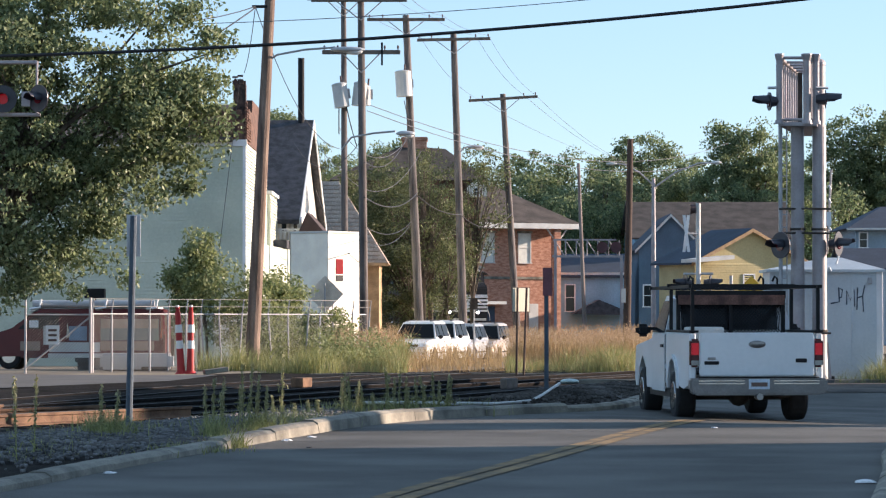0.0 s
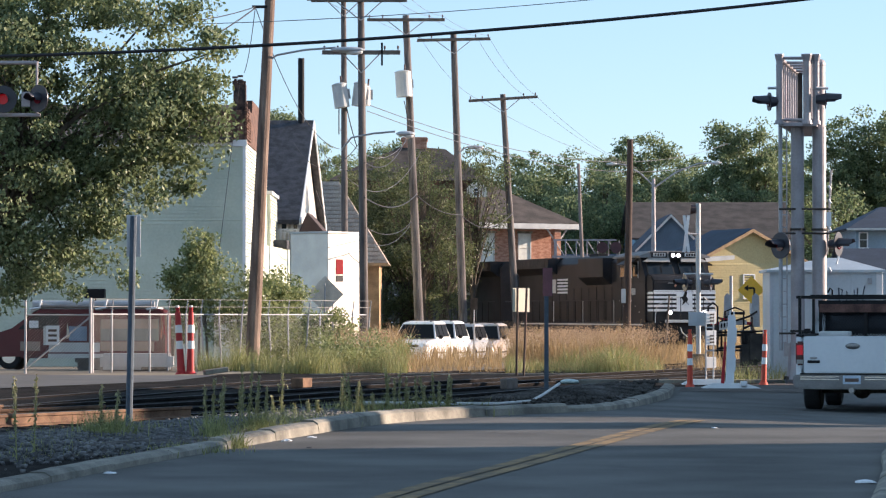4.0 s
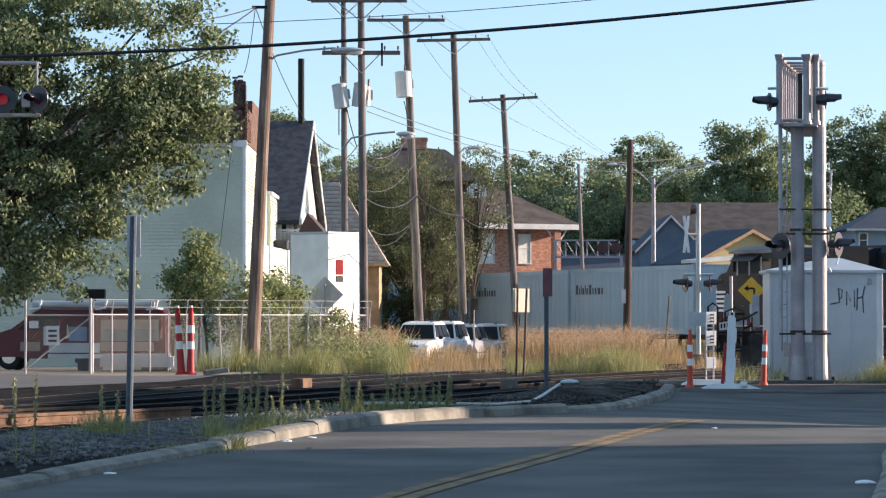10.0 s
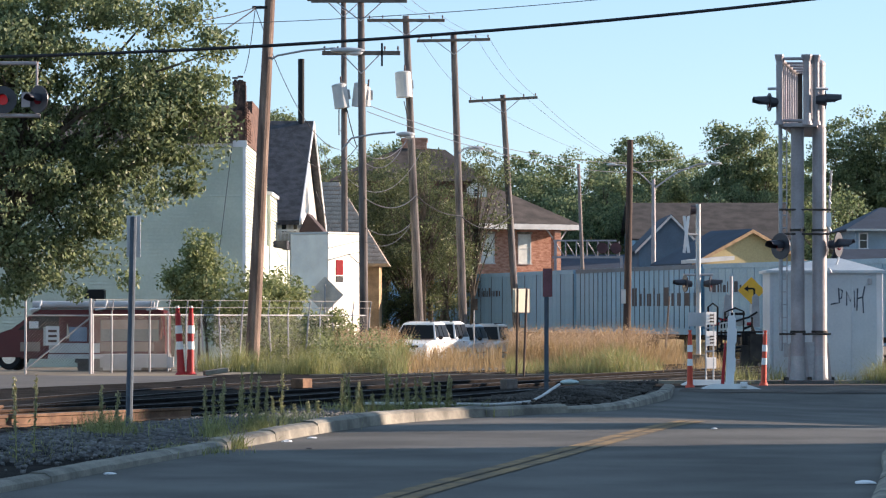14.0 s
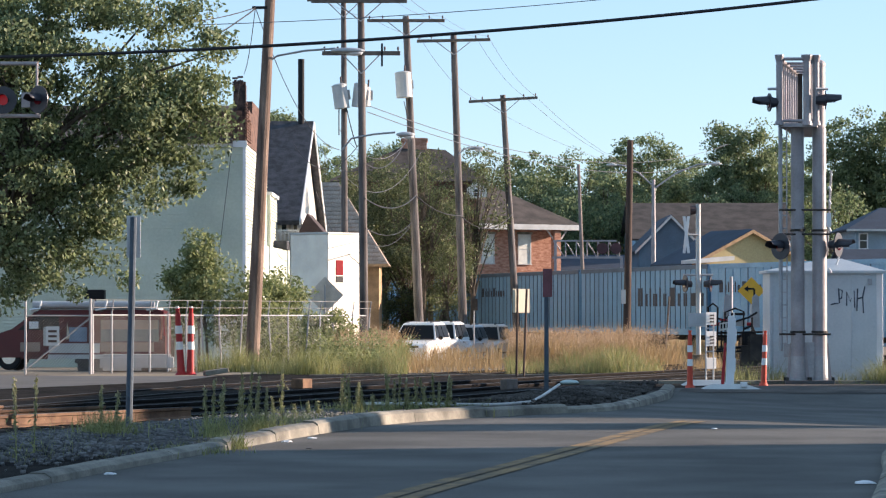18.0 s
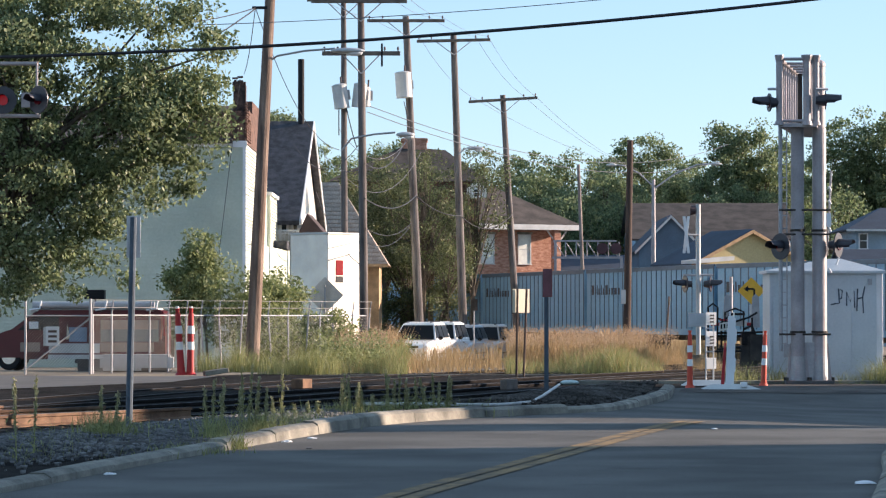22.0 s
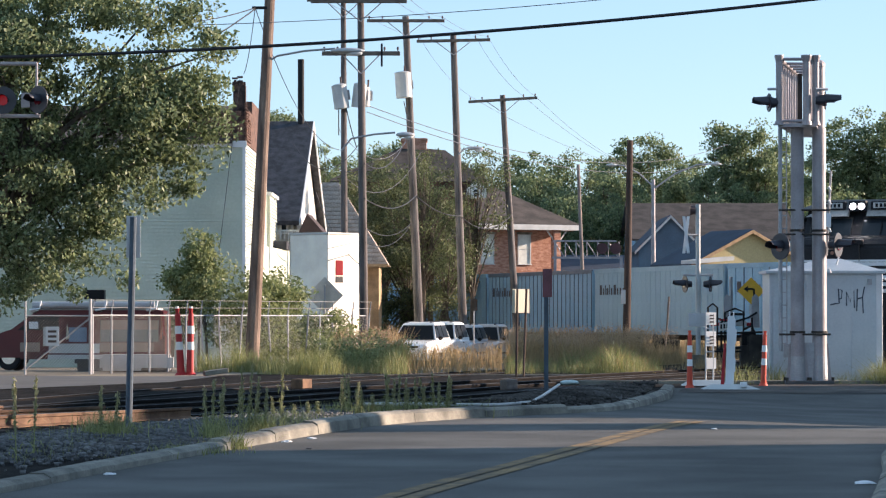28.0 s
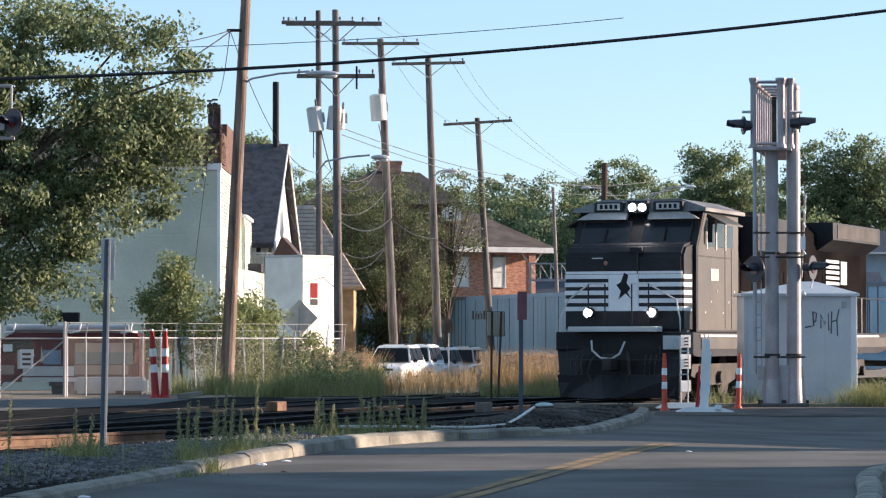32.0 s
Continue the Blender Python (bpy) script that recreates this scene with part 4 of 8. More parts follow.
def make_once(name):
    if name not in MADE:
        MADE[name] = make(name, (0.1, 0.06, 0.05), 0.3, vary=0.1, bump=0)
    return MADE[name]


def transformer(parent, x, y, z0, z1, r, turn=0.0):
    can = new("transformer")
    can.parent, can.matrix_basis = parent, pose(x, y, z0, 0, turn, 0)
    h = z1 - z0
    rod(bm := B(), (0, 0, 0), (0, 0, h), r, n=18)
    rod(bm, (0, 0, h), (0, 0, h + 0.05), r * 1.06, r * 0.7, n=18)
    part("can", bm, DULL_WHITE, can, "pale grey transformer can")
    rod(bm := B(), (0.08, 0, h), (0.1, 0, h + 0.3), 0.035, n=8)
    part("bushing", bm, make_once("brown_porcelain"), can)
    part("bracket", box(B(), r * 0.9, 0.1, h * 0.35, 0.2, 0.1, 0.35), GALV, can)


def street_lamp_arm(parent, pts, head, size=0.32):
    """A curved arm and a cobra-head lamp on a pole."""
    tube(bm := B(), [Vector(p) for p in pts], 0.03, 8)
    part("lamp_arm", bm, GALV, parent)
    bm = B()
    ball(bm, head[0], head[1], head[2], size, 0.16, 0.085, 14)
    part("lamp_head", bm, SIGN_BACK, parent, "grey cobra-head street lamp")
    bm = B()
    ball(bm, head[0] + size * 0.35, head[1], head[2] - 0.06, size * 0.5, 0.12, 0.09, 12)
    part("lamp_glass", bm, CLEAR_LENS, parent)


pA = utility_pole(-5.364, 85, -4.817, 11.2, 0.175, RAW_WOOD, "tall leaning brown wooden utility pole with a street lamp")
bx = -5.364
street_lamp_arm(pA, [(-4.875 - bx, 0, 8.643), (-4.654 - bx, -0.1, 8.785), (-3.862 - bx, -0.3, 8.912), (-2.992 - bx, -0.5, 8.959)], (-2.659 - bx, -0.5, 8.896), 0.5)
part("service_bracket", box(B(), -5.128 - bx, -0.1, 10.099, 0.45, 0.06, 0.08), BLACK, pA)
pB = utility_pole(-2.407, 93, -2.528, 11.6, 0.125, POLE_WOOD, "wooden utility pole with two crossarms and a street lamp", [(11.149, 2.95, -0.05, 0), (9.538, 2.4, 0, 0)])
bx = -2.407
street_lamp_arm(pB, [(-3.117 - bx, -0.1, 6.542), (-2.806 - bx, -0.25, 6.923), (-2.113 - bx, -0.4, 7.045), (-1.455 - bx, -0.5, 7.097)], (-1.143 - bx, -0.5, 7.027), 0.3)
part("guard_rod", box(B(), -1.870 - bx, -0.2, 9.140, 0.06, 0.06, 0.7), BLACK, pB)
pB2 = utility_pole(-3.479, 108, -3.550, 13.2, 0.115, POLE_WOOD, "wooden utility pole carrying transformers", [(12.75, 2.6, 0, 0)])
bx = -3.479
transformer(pB2, -3.580 - bx, -0.35, 8.861, 9.685, 0.27, -8)
transformer(pB2, -3.017 - bx, -0.2, 8.921, 9.726, 0.24, 6)
transformer(pB2, -2.755 - bx, 0.2, 8.961, 9.625, 0.16, 0)
pC = utility_pole(-0.9075, 125, -1.536, 13.858, 0.17, POLE_WOOD, "wooden utility pole with a crossarm and transformer", [(13.648, 3.2, 0, 0)])
bx = -0.9075
transformer(pC, -1.583 - bx, -0.45, 10.459, 11.483, 0.335, -4)
pD = utility_pole(0.934, 132, 0.455, 13.761, 0.168, POLE_WOOD, "wooden utility pole with a single crossarm", [(13.466, 3.2, 0, 0, -1.2)])
bx = 0.934
street_lamp_arm(pD, [(0.64 - bx, -0.1, 8.476), (0.934 - bx, -0.2, 8.746), (1.18 - bx, -0.3, 8.821)], (1.426 - bx, -0.3, 8.772), 0.36)
pE = utility_pole(3.568, 143, 2.822, 11.905, 0.16, POLE_WOOD, "shorter wooden utility pole with a single crossarm", [(11.666, 3.26, 0, 0, -3.5)])
pF = utility_pole(6.516, 108, 6.677, 7.755, 0.13, DARK_WOOD, "dark creosoted wooden pole with a small white tag")
part("tag", box(B(), 6.416 - 6.516, -0.2, 1.922, 0.16, 0.03, 0.5), DULL_WHITE, pF, "small white tag")
pG = utility_pole(10.230, 218, 9.743, 12.359, 0.14, make("pale_pole_wood", (0.2, 0.16, 0.145), 0.9, other=(0.3, 0.25, 0.22), scale=2, fine=40, vary=0.2, stretch=(3, 3, 0.35)), "thin pale wooden pole")

lampH = thing("street_lamp", pose(15.420, 222, 0), "galvanised street lamp with two curved arms", "street lamp")
rod(bm := B(), (0, 0, -0.1), (0, 0, 11.442), 0.2, 0.13, 12)
part("pole", bm, ALUMINIUM, lampH)
for s, px, py in ((-1, 1083, 292), (1, 1268, 290)):
    dx, dz = (px - 1157) / 5370 * 222, 1.52 + (558 - py) / 5370 * 222
    z0 = 10.739 if s > 0 else 10.946
    tube(bm := B(), [(0, 0, z0), (dx * 0.35, 0, z0 + (dz - z0) * 0.62), (dx * 0.7, 0, z0 + (dz - z0) * 0.97), (dx * 0.92, 0, dz)], 0.06, 8)
    part("lamp_arm", bm, GALV, lampH)
    ball(bm := B(), dx, 0, dz, 0.42, 0.2, 0.12, 12)
    part("lamp_head", bm, DULL_WHITE, lampH)


def line_wire(pts, r, mat, label="thin grey overhead wire between the poles", name="overhead_wire", category="wire"):
    tube(bm := B(), pts, r, 6)
    return lump(name, bm, mat, label, category, "overhead wires")


line_wire(sag((-13.479, 70, 7.42), (11.94, 70, 9.238), 0.38, 44), 0.042, CABLE, "thick black overhead cable", "overhead_cable", "cable")
line_wire(sag((-12.574, 80, 9.118), (5.453, 80, 9.982), 0.25, 24), 0.011, WIRE)
line_wire(sag((-6.594, 78, 8.289), (-5.255, 84.8, 10.099), 0.05, 8), 0.018, CABLE)
line_wire(sag((-6.449, 78, 9.073), (-5.255, 84.8, 10.131), 0.05, 8), 0.014, CABLE)
line_wire(sag((-5.255, 84.8, 10.131), (-7.354, 112, 10.447), 0.3, 8), 0.012, CABLE)
line_wire(sag((-5.255, 84.8, 10.131), (-3.632, 106, 7.304), 0.9, 16), 0.012, CABLE)
line_wire(sag((-7.488, 111.8, 10.238), (-8.259, 111.8, 3.773), 0.0, 4), 0.012, CABLE)
for dz, dr in ((0.2, 0.47), (0.2, -0.47), (0.2, 0.3)):
    a = (-2.528 + 2.95 * dr, 93, 11.149 + dz)
    b = (-1.536 + 3.2 * dr, 125, 13.648 + dz)
    c = (0.467 + 3.2 * dr, 132, 13.466 + dz)
    d = (2.822 + 3.26 * dr, 143, 11.666 + dz)
    line_wire(sag(a, b, 0.15, 8), 0.007, WIRE)
    line_wire(sag(b, c, 0.15, 8), 0.007, WIRE)
    line_wire(sag(c, d, 0.3, 10), 0.008, WIRE)
    line_wire(sag(d, (11.056, 172, 9.784), 0.4, 10), 0.008, WIRE)
for pa, pb, dr in (((650, 198, 95), (1260, 290, 172), 1.1), ((655, 188, 95), (1290, 255, 172), 1.4), ((600, 228, 108), (720, 250, 125), 0.9), ((745, 270, 125), (600, 300, 108), 1.2)):
    a, b = [((p[0] - 784) / 5370 * p[2], p[2], 1.52 + (558 - p[1]) / 5370 * p[2]) for p in (pa, pb)]
    line_wire(sag(a, b, dr, 18), 0.012, WIRE)
for pa, pb, dr, r in (((646, 352, 93), (738, 345, 125), 0.42, 0.02), ((738, 348, 125), (818, 382, 132), 0.25, 0.02), ((818, 385, 132), (908, 378, 143), 0.6, 0.02), ((560, 250, 130), (640, 300, 93), 0.5, 0.012),
                      ((646, 290, 93), (722, 240, 125), 0.6, 0.016), ((648, 405, 93), (728, 395, 125), 0.35, 0.014), ((648, 430, 93), (726, 400, 125), 0.4, 0.012), ((715, 180, 125), (724, 232, 125), -0.1, 0.02),
                      ((640, 250, 93), (520, 255, 112), 0.9, 0.012), ((600, 185, 108), (600, 240, 108), -0.2, 0.02), ((612, 185, 108), (632, 262, 108), 0.1, 0.02), ((640, 470, 93), (560, 340, 136), 0.5, 0.014)):
    a, b = [((p[0] - 784) / 5370 * p[2], p[2] - 0.25, 1.52 + (558 - p[1]) / 5370 * p[2]) for p in (pa, pb)]
    line_wire(sag(a, b, dr, 14), r, CABLE, "drooping black service cable")


def flasher(parent, x, y, z, turn, lit=False, r=0.3):
    """A crossing flasher: round black target, lamp and long hood, facing its local -y."""
    f = new("flasher")
    f.parent, f.matrix_basis = parent, pose(x, y, z, 0, 0, turn)
    rod(bm := B(), (0, 0.0, 0), (0, 0.03, 0), r, n=24)
    part("target", bm, HOOD, f, "round black target")
    rod(bm := B(), (0, 0.03, 0), (0, 0.22, 0), 0.13, 0.09, n=14)
    part("lamp_case", bm, HOOD, f)
    rod(bm := B(), (0, -0.02, 0), (0, 0.0, 0), 0.12, n=16)
    part("lens", bm, FLASH_RED if lit else make_dark_lens(), f)
    bm = B()
    ring = [(math.cos(radians(a)) * 0.14, math.sin(radians(a)) * 0.14) for a in range(-20, 201, 20)]
    for (x0, z0), (x1, z1) in zip(ring, ring[1:]):
        vs = [bm.verts.new(p) for p in ((x0, 0, z0), (x1, 0, z1), (x1 * 0.9, -0.34 if z1 > 0 else -0.2, z1 * 0.85), (x0 * 0.9, -0.34 if z0 > 0 else -0.2, z0 * 0.85))]
        bm.faces.new(vs)
    part("hood", bm, HOOD, f)
    return f


def make_dark_lens():
    if "dark_lens" not in MADE:
        MADE["dark_lens"] = make("dark_red_lens", (0.12, 0.006, 0.012), 0.15, vary=0.05, bump=0)
    return MADE["dark_lens"]


# Cantilever signal mast seen along its arm.
MY = 66.5
mast = thing("crossing_signal_mast", pose(0, MY, 0), "pale aluminium cantilever signal mast seen end-on", "signal mast")
for x, y, r in ((7.777, 0.0, 0.155), (8.272, 0.12, 0.165)):
    rod(bm := B(), (x, y, 0.05), (x, y, 5.63), r, r * 0.92, 20)
    part("column", bm, ALUMINIUM, mast, "thick round aluminium column", smooth=False)
    rod(bm := B(), (x, y, -0.02), (x, y, 0.62), r * 1.14, r * 1.02, 20)
    for q in (-1, 1):
        part("gusset", prism(B(), [(x + q * r, 0.06), (x + q * (r + 0.1), 0.06), (x + q * (r + 0.02), 0.9), (x + q * r, 0.9)], y - 0.02, y + 0.02), ALUMINIUM, mast)
        for k in (-1, 1):
            part("anchor_bolt", box(B(), x + q * (r + 0.1), y + k * 0.2, 0.0, 0.06, 0.06, 0.16), UNDER, mast)
    part("column_base", bm, GALV, mast)
part("base_plate", box(B(), 8.025, 0.1, -0.03, 1.05, 0.7, 0.12, 0, 0.02), make("dark_base", (0.08, 0.08, 0.08), 0.8), mast)
for z in (1.124, 3.353):
    for x, y, r in ((7.777, 0.0, 0.17), (8.272, 0.12, 0.18)):
        rod(bm := B(), (x, y, z), (x, y, z + 0.05), r, n=18)
        part("clamp_band", bm, UNDER, mast)
zt, zb = 7.16, 5.72
xa, xb, xc = 7.33, 7.93, 8.14


def arm_x(px, y):
    """The x on the arm's side at depth y, for a bearing given at the mast's own depth."""
    return px * (MY + y) / MY


for x, y, r in ((xa, -0.5, 0.07), (xb, -0.5, 0.085), (xc, -0.42, 0.07)):
    rod(bm := B(), (x, y, zb - 0.06), (x, y, zt), r, n=14)
    part("corner_post", bm, ALUMINIUM, mast)
    for z0, z1, q0, q1 in ((zt - 0.12, zt, 1.05, 1.45), (zt, zt + 0.03, 1.45, 1.45), (zb - 0.06, zb + 0.02, 1.45, 1.3)):
        rod(bm := B(), (x, y, z0), (x, y, z1), r * q0, r * q1, n=12)
        part("post_flange", bm, ALUMINIUM, mast)
rod(bm := B(), (8.272, 0.12, 5.5), (8.272, 0.12, 7.02), 0.135, n=18)
part("column_head", bm, ALUMINIUM, mast)
ball(bm := B(), 8.272, 0.12, 7.02, 0.15, 0.15, 0.12, 14)
part("column_dome", bm, ALUMINIUM, mast, "rounded cap of the rear column")
for z in (zt - 0.06, zb + 0.03):
    rod(bm := B(), (xa, -0.5, z), (xb, -0.5, z), 0.035, n=8)
    part("end_rail", bm, ALUMINIUM, mast)
DEEP = 3.4
for a, b, n in ((7.4, 7.8, 8), (8.06, 8.3, 5)):
    for z in (zt - 0.1, zb + 0.02):
        rod(bm := B(), (a, -0.45, z), (arm_x(b, DEEP), DEEP, z), 0.045, n=8)
        part("arm_chord", bm, ALUMINIUM, mast)
    for k in range(n):
        y = -0.4 + (DEEP + 0.4) * (k + 0.4) / n
        x = arm_x(a + (b - a) * (k + 0.4) / n, y)
        rod(bm := B(), (x, y, zb + 0.02), (x, y, zt - 0.1), 0.026, n=8)
        part("bar", bm, ALUMINIUM, mast)
part("arm_web", box(B(), arm_x(7.84, 2.8), 2.8, zb, 0.1, 0.1, zt - zb - 0.12), UNDER, mast, "dark upright at the far end of the arm")
for k in range(5):
    y = 0.2 + k * 0.75
    rod(bm := B(), (arm_x(7.45 + k * 0.07, y), y, zt - 0.1), (arm_x(8.1 + k * 0.04, y), y, zt - 0.1), 0.03, n=8)
    part("cross_brace", bm, ALUMINIUM, mast)
bm = B()
prism(bm, [(xa - 0.02, -0.52), (xc, -0.52), (arm_x(8.34, DEEP), DEEP), (arm_x(7.78, DEEP), DEEP)], zb - 0.1, zb - 0.02, "z")
part("platform", bm, ALUMINIUM, mast, "flat plate under the arm")
for k in range(17):
    rod(bm := B(), (7.393, -0.1, 0.9 + k * 0.28), (7.53, -0.1, 0.9 + k * 0.28), 0.012, n=6)
    part("ladder_rung", bm, GALV, mast)
rod(bm := B(), (7.53, -0.1, 0.86), (7.53, -0.1, zb - 0.1), 0.016, n=6)
part("ladder_rail", bm, GALV, mast)
rod(bm := B(), (7.393, -0.1, 0.727), (7.393, -0.1, zb), 0.045, n=10)
part("conduit", bm, GALV, mast)
rod(bm := B(), (8.433, 0.1, 2.833), (8.532, 0.1, 4.690), 0.025, n=8)
part("conduit", bm, GALV, mast)
for z in (3.823, 3.291, 1.099):
    rod(bm := B(), (7.356, -0.15, z), (8.495, -0.05, z), 0.022, n=8)
    part("cross_pipe", bm, UNDER, mast)
part("junction_box", box(B(), 8.446, -0.1, 3.452, 0.1, 0.12, 0.3), WHITE, mast)
part("base_web", prism(B(), [(7.86, 0.05), (8.18, 0.05), (8.14, 0.92), (7.9, 0.92)], 0.02, 0.06), GALV, mast, "grey steel web between the column feet")
bm = B()
for k in (0, 1, 3, 6):
    rod(bm, (8.446, -0.12, 4.343 - k * 0.3), (8.495, -0.12, 4.244 - k * 0.3), 0.025, n=6)
part("step_pegs", bm, WHITE, mast)
# Upper lamps, one each way, and the two large ones below.
for px, py, turn in ((1357, 180, -82), (1458, 176, 82)):
    flasher(mast, (px - 784) / 5370 * MY, -0.5, 1.47 + (558 - py) / 5370 * MY, turn, r=0.2)
rod(bm := B(), (7.083, -0.45, 6.449), (xa, -0.5, 6.449), 0.03, n=8)
part("lamp_bracket", bm, SIGN_BACK, mast)
rod(bm := B(), (8.124, -0.5, 6.449), (8.396, -0.4, 6.449), 0.03, n=8)
part("lamp_bracket", bm, SIGN_BACK, mast)
flasher(mast, 7.356, -0.35, 3.018, -52, r=0.29)
flasher(mast, 8.669, -0.1, 3.056, 62, r=0.27)

# Signal house of pale steel.
SY = 68.3
shed = thing("signal_house", pose(8.617, SY, 0.12), "pale steel trackside signal house with scrawled paint", "shed")
w, hh = 2.518, 2.461 - 0.12
for x0, x1, y0, y1, nm in ((-w / 2, w / 2, 0, 0.06, "front_wall"), (w / 2 - 0.06, w / 2, 0.06, 1.5, "side_wall"), (-w / 2, -w / 2 + 0.06, 0.06, 1.5, "side_wall"), (-w / 2 + 0.06, w / 2 - 0.06, 1.44, 1.5, "back_wall")):
    part(nm, box(B(), (x0 + x1) / 2, (y0 + y1) / 2, -0.15, x1 - x0, y1 - y0, hh + 0.15), SHED, shed)
bm = B()
loft(bm, [[(-w / 2 - 0.08, -0.09, hh), (w / 2 + 0.08, -0.09, hh), (w / 2 + 0.08, 1.6, hh), (-w / 2 - 0.08, 1.6, hh)],
          [(-w / 2 - 0.08, -0.09, hh + 0.06), (w / 2 + 0.08, -0.09, hh + 0.06), (w / 2 + 0.08, 1.6, hh + 0.06), (-w / 2 - 0.08, 1.6, hh + 0.06)],
          [(0.1, 0.7, hh + 0.34), (0.45, 0.7, hh + 0.34), (0.45, 0.8, hh + 0.34), (0.1, 0.8, hh + 0.34)]])
part("roof", bm, SHED, shed, "low pyramid steel roof")
for x in (-w / 2 + 0.02, -w * 0.16, w * 0.24, w / 2 - 0.03):
    part("seam", box(B(), x, -0.01, -0.1, 0.05, 0.02, hh + 0.08), SHED, shed)
part("corner_strip", box(B(), w / 2 - 0.045, -0.012, -0.1, 0.14, 0.05, hh + 0.1, -14), WHITE, shed)
part("side_lamp", box(B(), w / 2 - 0.27, -0.05, hh - 0.26, 0.09, 0.09, 0.14, 0, 0.01), GALV, shed)
for a, b in (((0.22, 0.3, hh), (0.36, 0.35, hh + 0.42)), ((-0.28, 0.3, hh + 0.05), (-0.22, 0.3, hh + 0.35))):
    rod(bm := B(), a, b, 0.022, n=8)
    part("roof_stay", bm, WHITE, shed)
bm = B()
scr = [(-0.02, 0.0), (0.12, 0.02), (0.22, 0.03), (0.2, 0.3), (0.3, 0.26), (0.28, 0.12), (0.22, 0.1)], [(0.42, -0.02), (0.42, 0.24), (0.52, 0.06), (0.62, 0.26), (0.64, -0.06)], [(0.72, 0.3), (0.7, -0.12)], [(0.7, 0.1), (0.86, 0.14)], [(0.92, 0.34), (0.86, 0.14), (0.88, -0.16)]
for st in scr:
    tube(bm, [(p[0] * 0.82 + 0.127, -0.004, p[1] * 1.2 + 1.736 - 0.1) for p in st], 0.016, 5)
part("scrawl", bm, make("spray_paint", (0.06, 0.08, 0.11), 0.7, vary=0.1, bump=0), shed, "dark scrawled spray paint")
part("door", box(B(), -w * 0.32, -0.015, 0.1, 0.75, 0.02, 1.75), SHED, shed)
part("vent", box(B(), -w * 0.33, -0.04, 0.45, 0.24, 0.02, 0.3), GALV, shed)

# Cantilever arm with flashers reaching in over the near street.
arm = thing("flasher_cantilever", pose(0, 70, 0), "aluminium cantilever arm carrying paired crossing flashers", "signal arm")
for z in (7.334, 6.121):
    rod(bm := B(), (-13.609, 0, z), (-9.307 if z < 6.7 else -9.385, 0, z), 0.045, n=10)
    part("chord", bm, ALUMINIUM, arm)
for px in (64, -20, -110):
    rod(bm := B(), ((px - 784) / 5370 * 70, 0, 6.121), ((px - 784) / 5370 * 70, 0, 7.360), 0.03, n=8)
    part("strut", bm, ALUMINIUM, arm)
rod(bm := B(), (-13.479, 0, -0.05), (-13.479, 0, 7.621), 0.17, n=16)
part("column", bm, ALUMINIUM, arm)
part("junction_box", box(B(), -9.633, 0, 6.317, 0.2, 0.14, 0.34), ALUMINIUM, arm)
flasher(arm, -10.142, -0.2, 6.473, 4, True, 0.32)
flasher(arm, -9.333, -0.2, 6.486, -40, False, 0.32)

# Crossbuck signal on the far side of the near line.
CY = 92
cb = thing("crossbuck_signal", pose(7.744, CY, 0), "aluminium crossbuck signal with flashers and bell", "crossing signal")
rod(bm := B(), (0, 0, -0.05), (0, 0, 4.878), 0.075, n=14)
part("post", bm, DULL_WHITE, cb)
for s in (-1, 1):
    z = 3.953
    part("crossbuck_blade", prism(B(), [(-0.38 - 0.07 * s - 0.045, z - 0.56), (-0.38 - 0.07 * s + 0.045, z - 0.56), (-0.38 + 0.07 * s + 0.045, z + 0.56), (-0.38 + 0.07 * s - 0.045, z + 0.56)], -0.25 + 0.02 * s, -0.235 + 0.02 * s), WHITE, cb, "white crossbuck blade")
rod(bm := B(), (-0.36, -0.2, 3.953), (0, -0.05, 3.953), 0.03, n=8)
part("blade_bracket", bm, GALV, cb)
rod(bm := B(), (-0.24, 0, 4.707), (-0.08, 0, 4.707), 0.16, 0.12, n=14)
part("bell", bm, make("dark_bell", (0.07, 0.04, 0.04), 0.6), cb)
rod(bm := B(), (-0.45, 0, 2.736), (0.45, 0, 2.736), 0.035, n=10)
part("flasher_bar", bm, SIGN_BACK, cb)
flasher(cb, -0.42, -0.1, 2.462, -75, r=0.26)
flasher(cb, 0.38, -0.1, 2.462, 75, r=0.24)
part("base", box(B(), 0, 0, -0.03, 0.5, 0.5, 0.35, 0, 0.02), CONCRETE, cb)

# Gate machine and rail clutter beyond it.
gm = thing("gate_machine", pose(8.849, 90, 0), "black crossing gate machine with grey counterweights", "gate machine")
part("base", box(B(), 0.22, 0, 0, 0.5, 0.5, 0.62, 0, 0.03), UNDER, gm)
part("housing", box(B(), 0.2, 0, 0.62, 0.42, 0.42, 0.42, 0, 0.05), BLACK, gm)
for pts in (((-0.6, -0.1, 0.0), (-0.6, -0.1, 1.3), (-0.3, -0.1, 1.55), (0.1, -0.1, 1.55)), ((0.05, -0.15, 1.1), (0.3, -0.15, 1.2), (0.42, -0.15, 0.9), (0.36, -0.15, 0.4)), ((-0.8, -0.1, 0.9), (0.5, -0.1, 0.9)), ((-0.7, -0.1, 0.5), (0.5, -0.1, 0.62))):
    tube(bm := B(), pts, 0.04, 8)
    part("conduit", bm, BLACK, gm)
for x in (-0.55, 0.28):
    bm = B()
    prism(bm, [(x, 1.15), (x + 0.26, 1.15), (x + 0.24, 2.05), (x + 0.13, 2.15), (x + 0.04, 2.05)], -0.12, -0.04, "y")
    part("counterweight_arm", bm, GALV, gm)
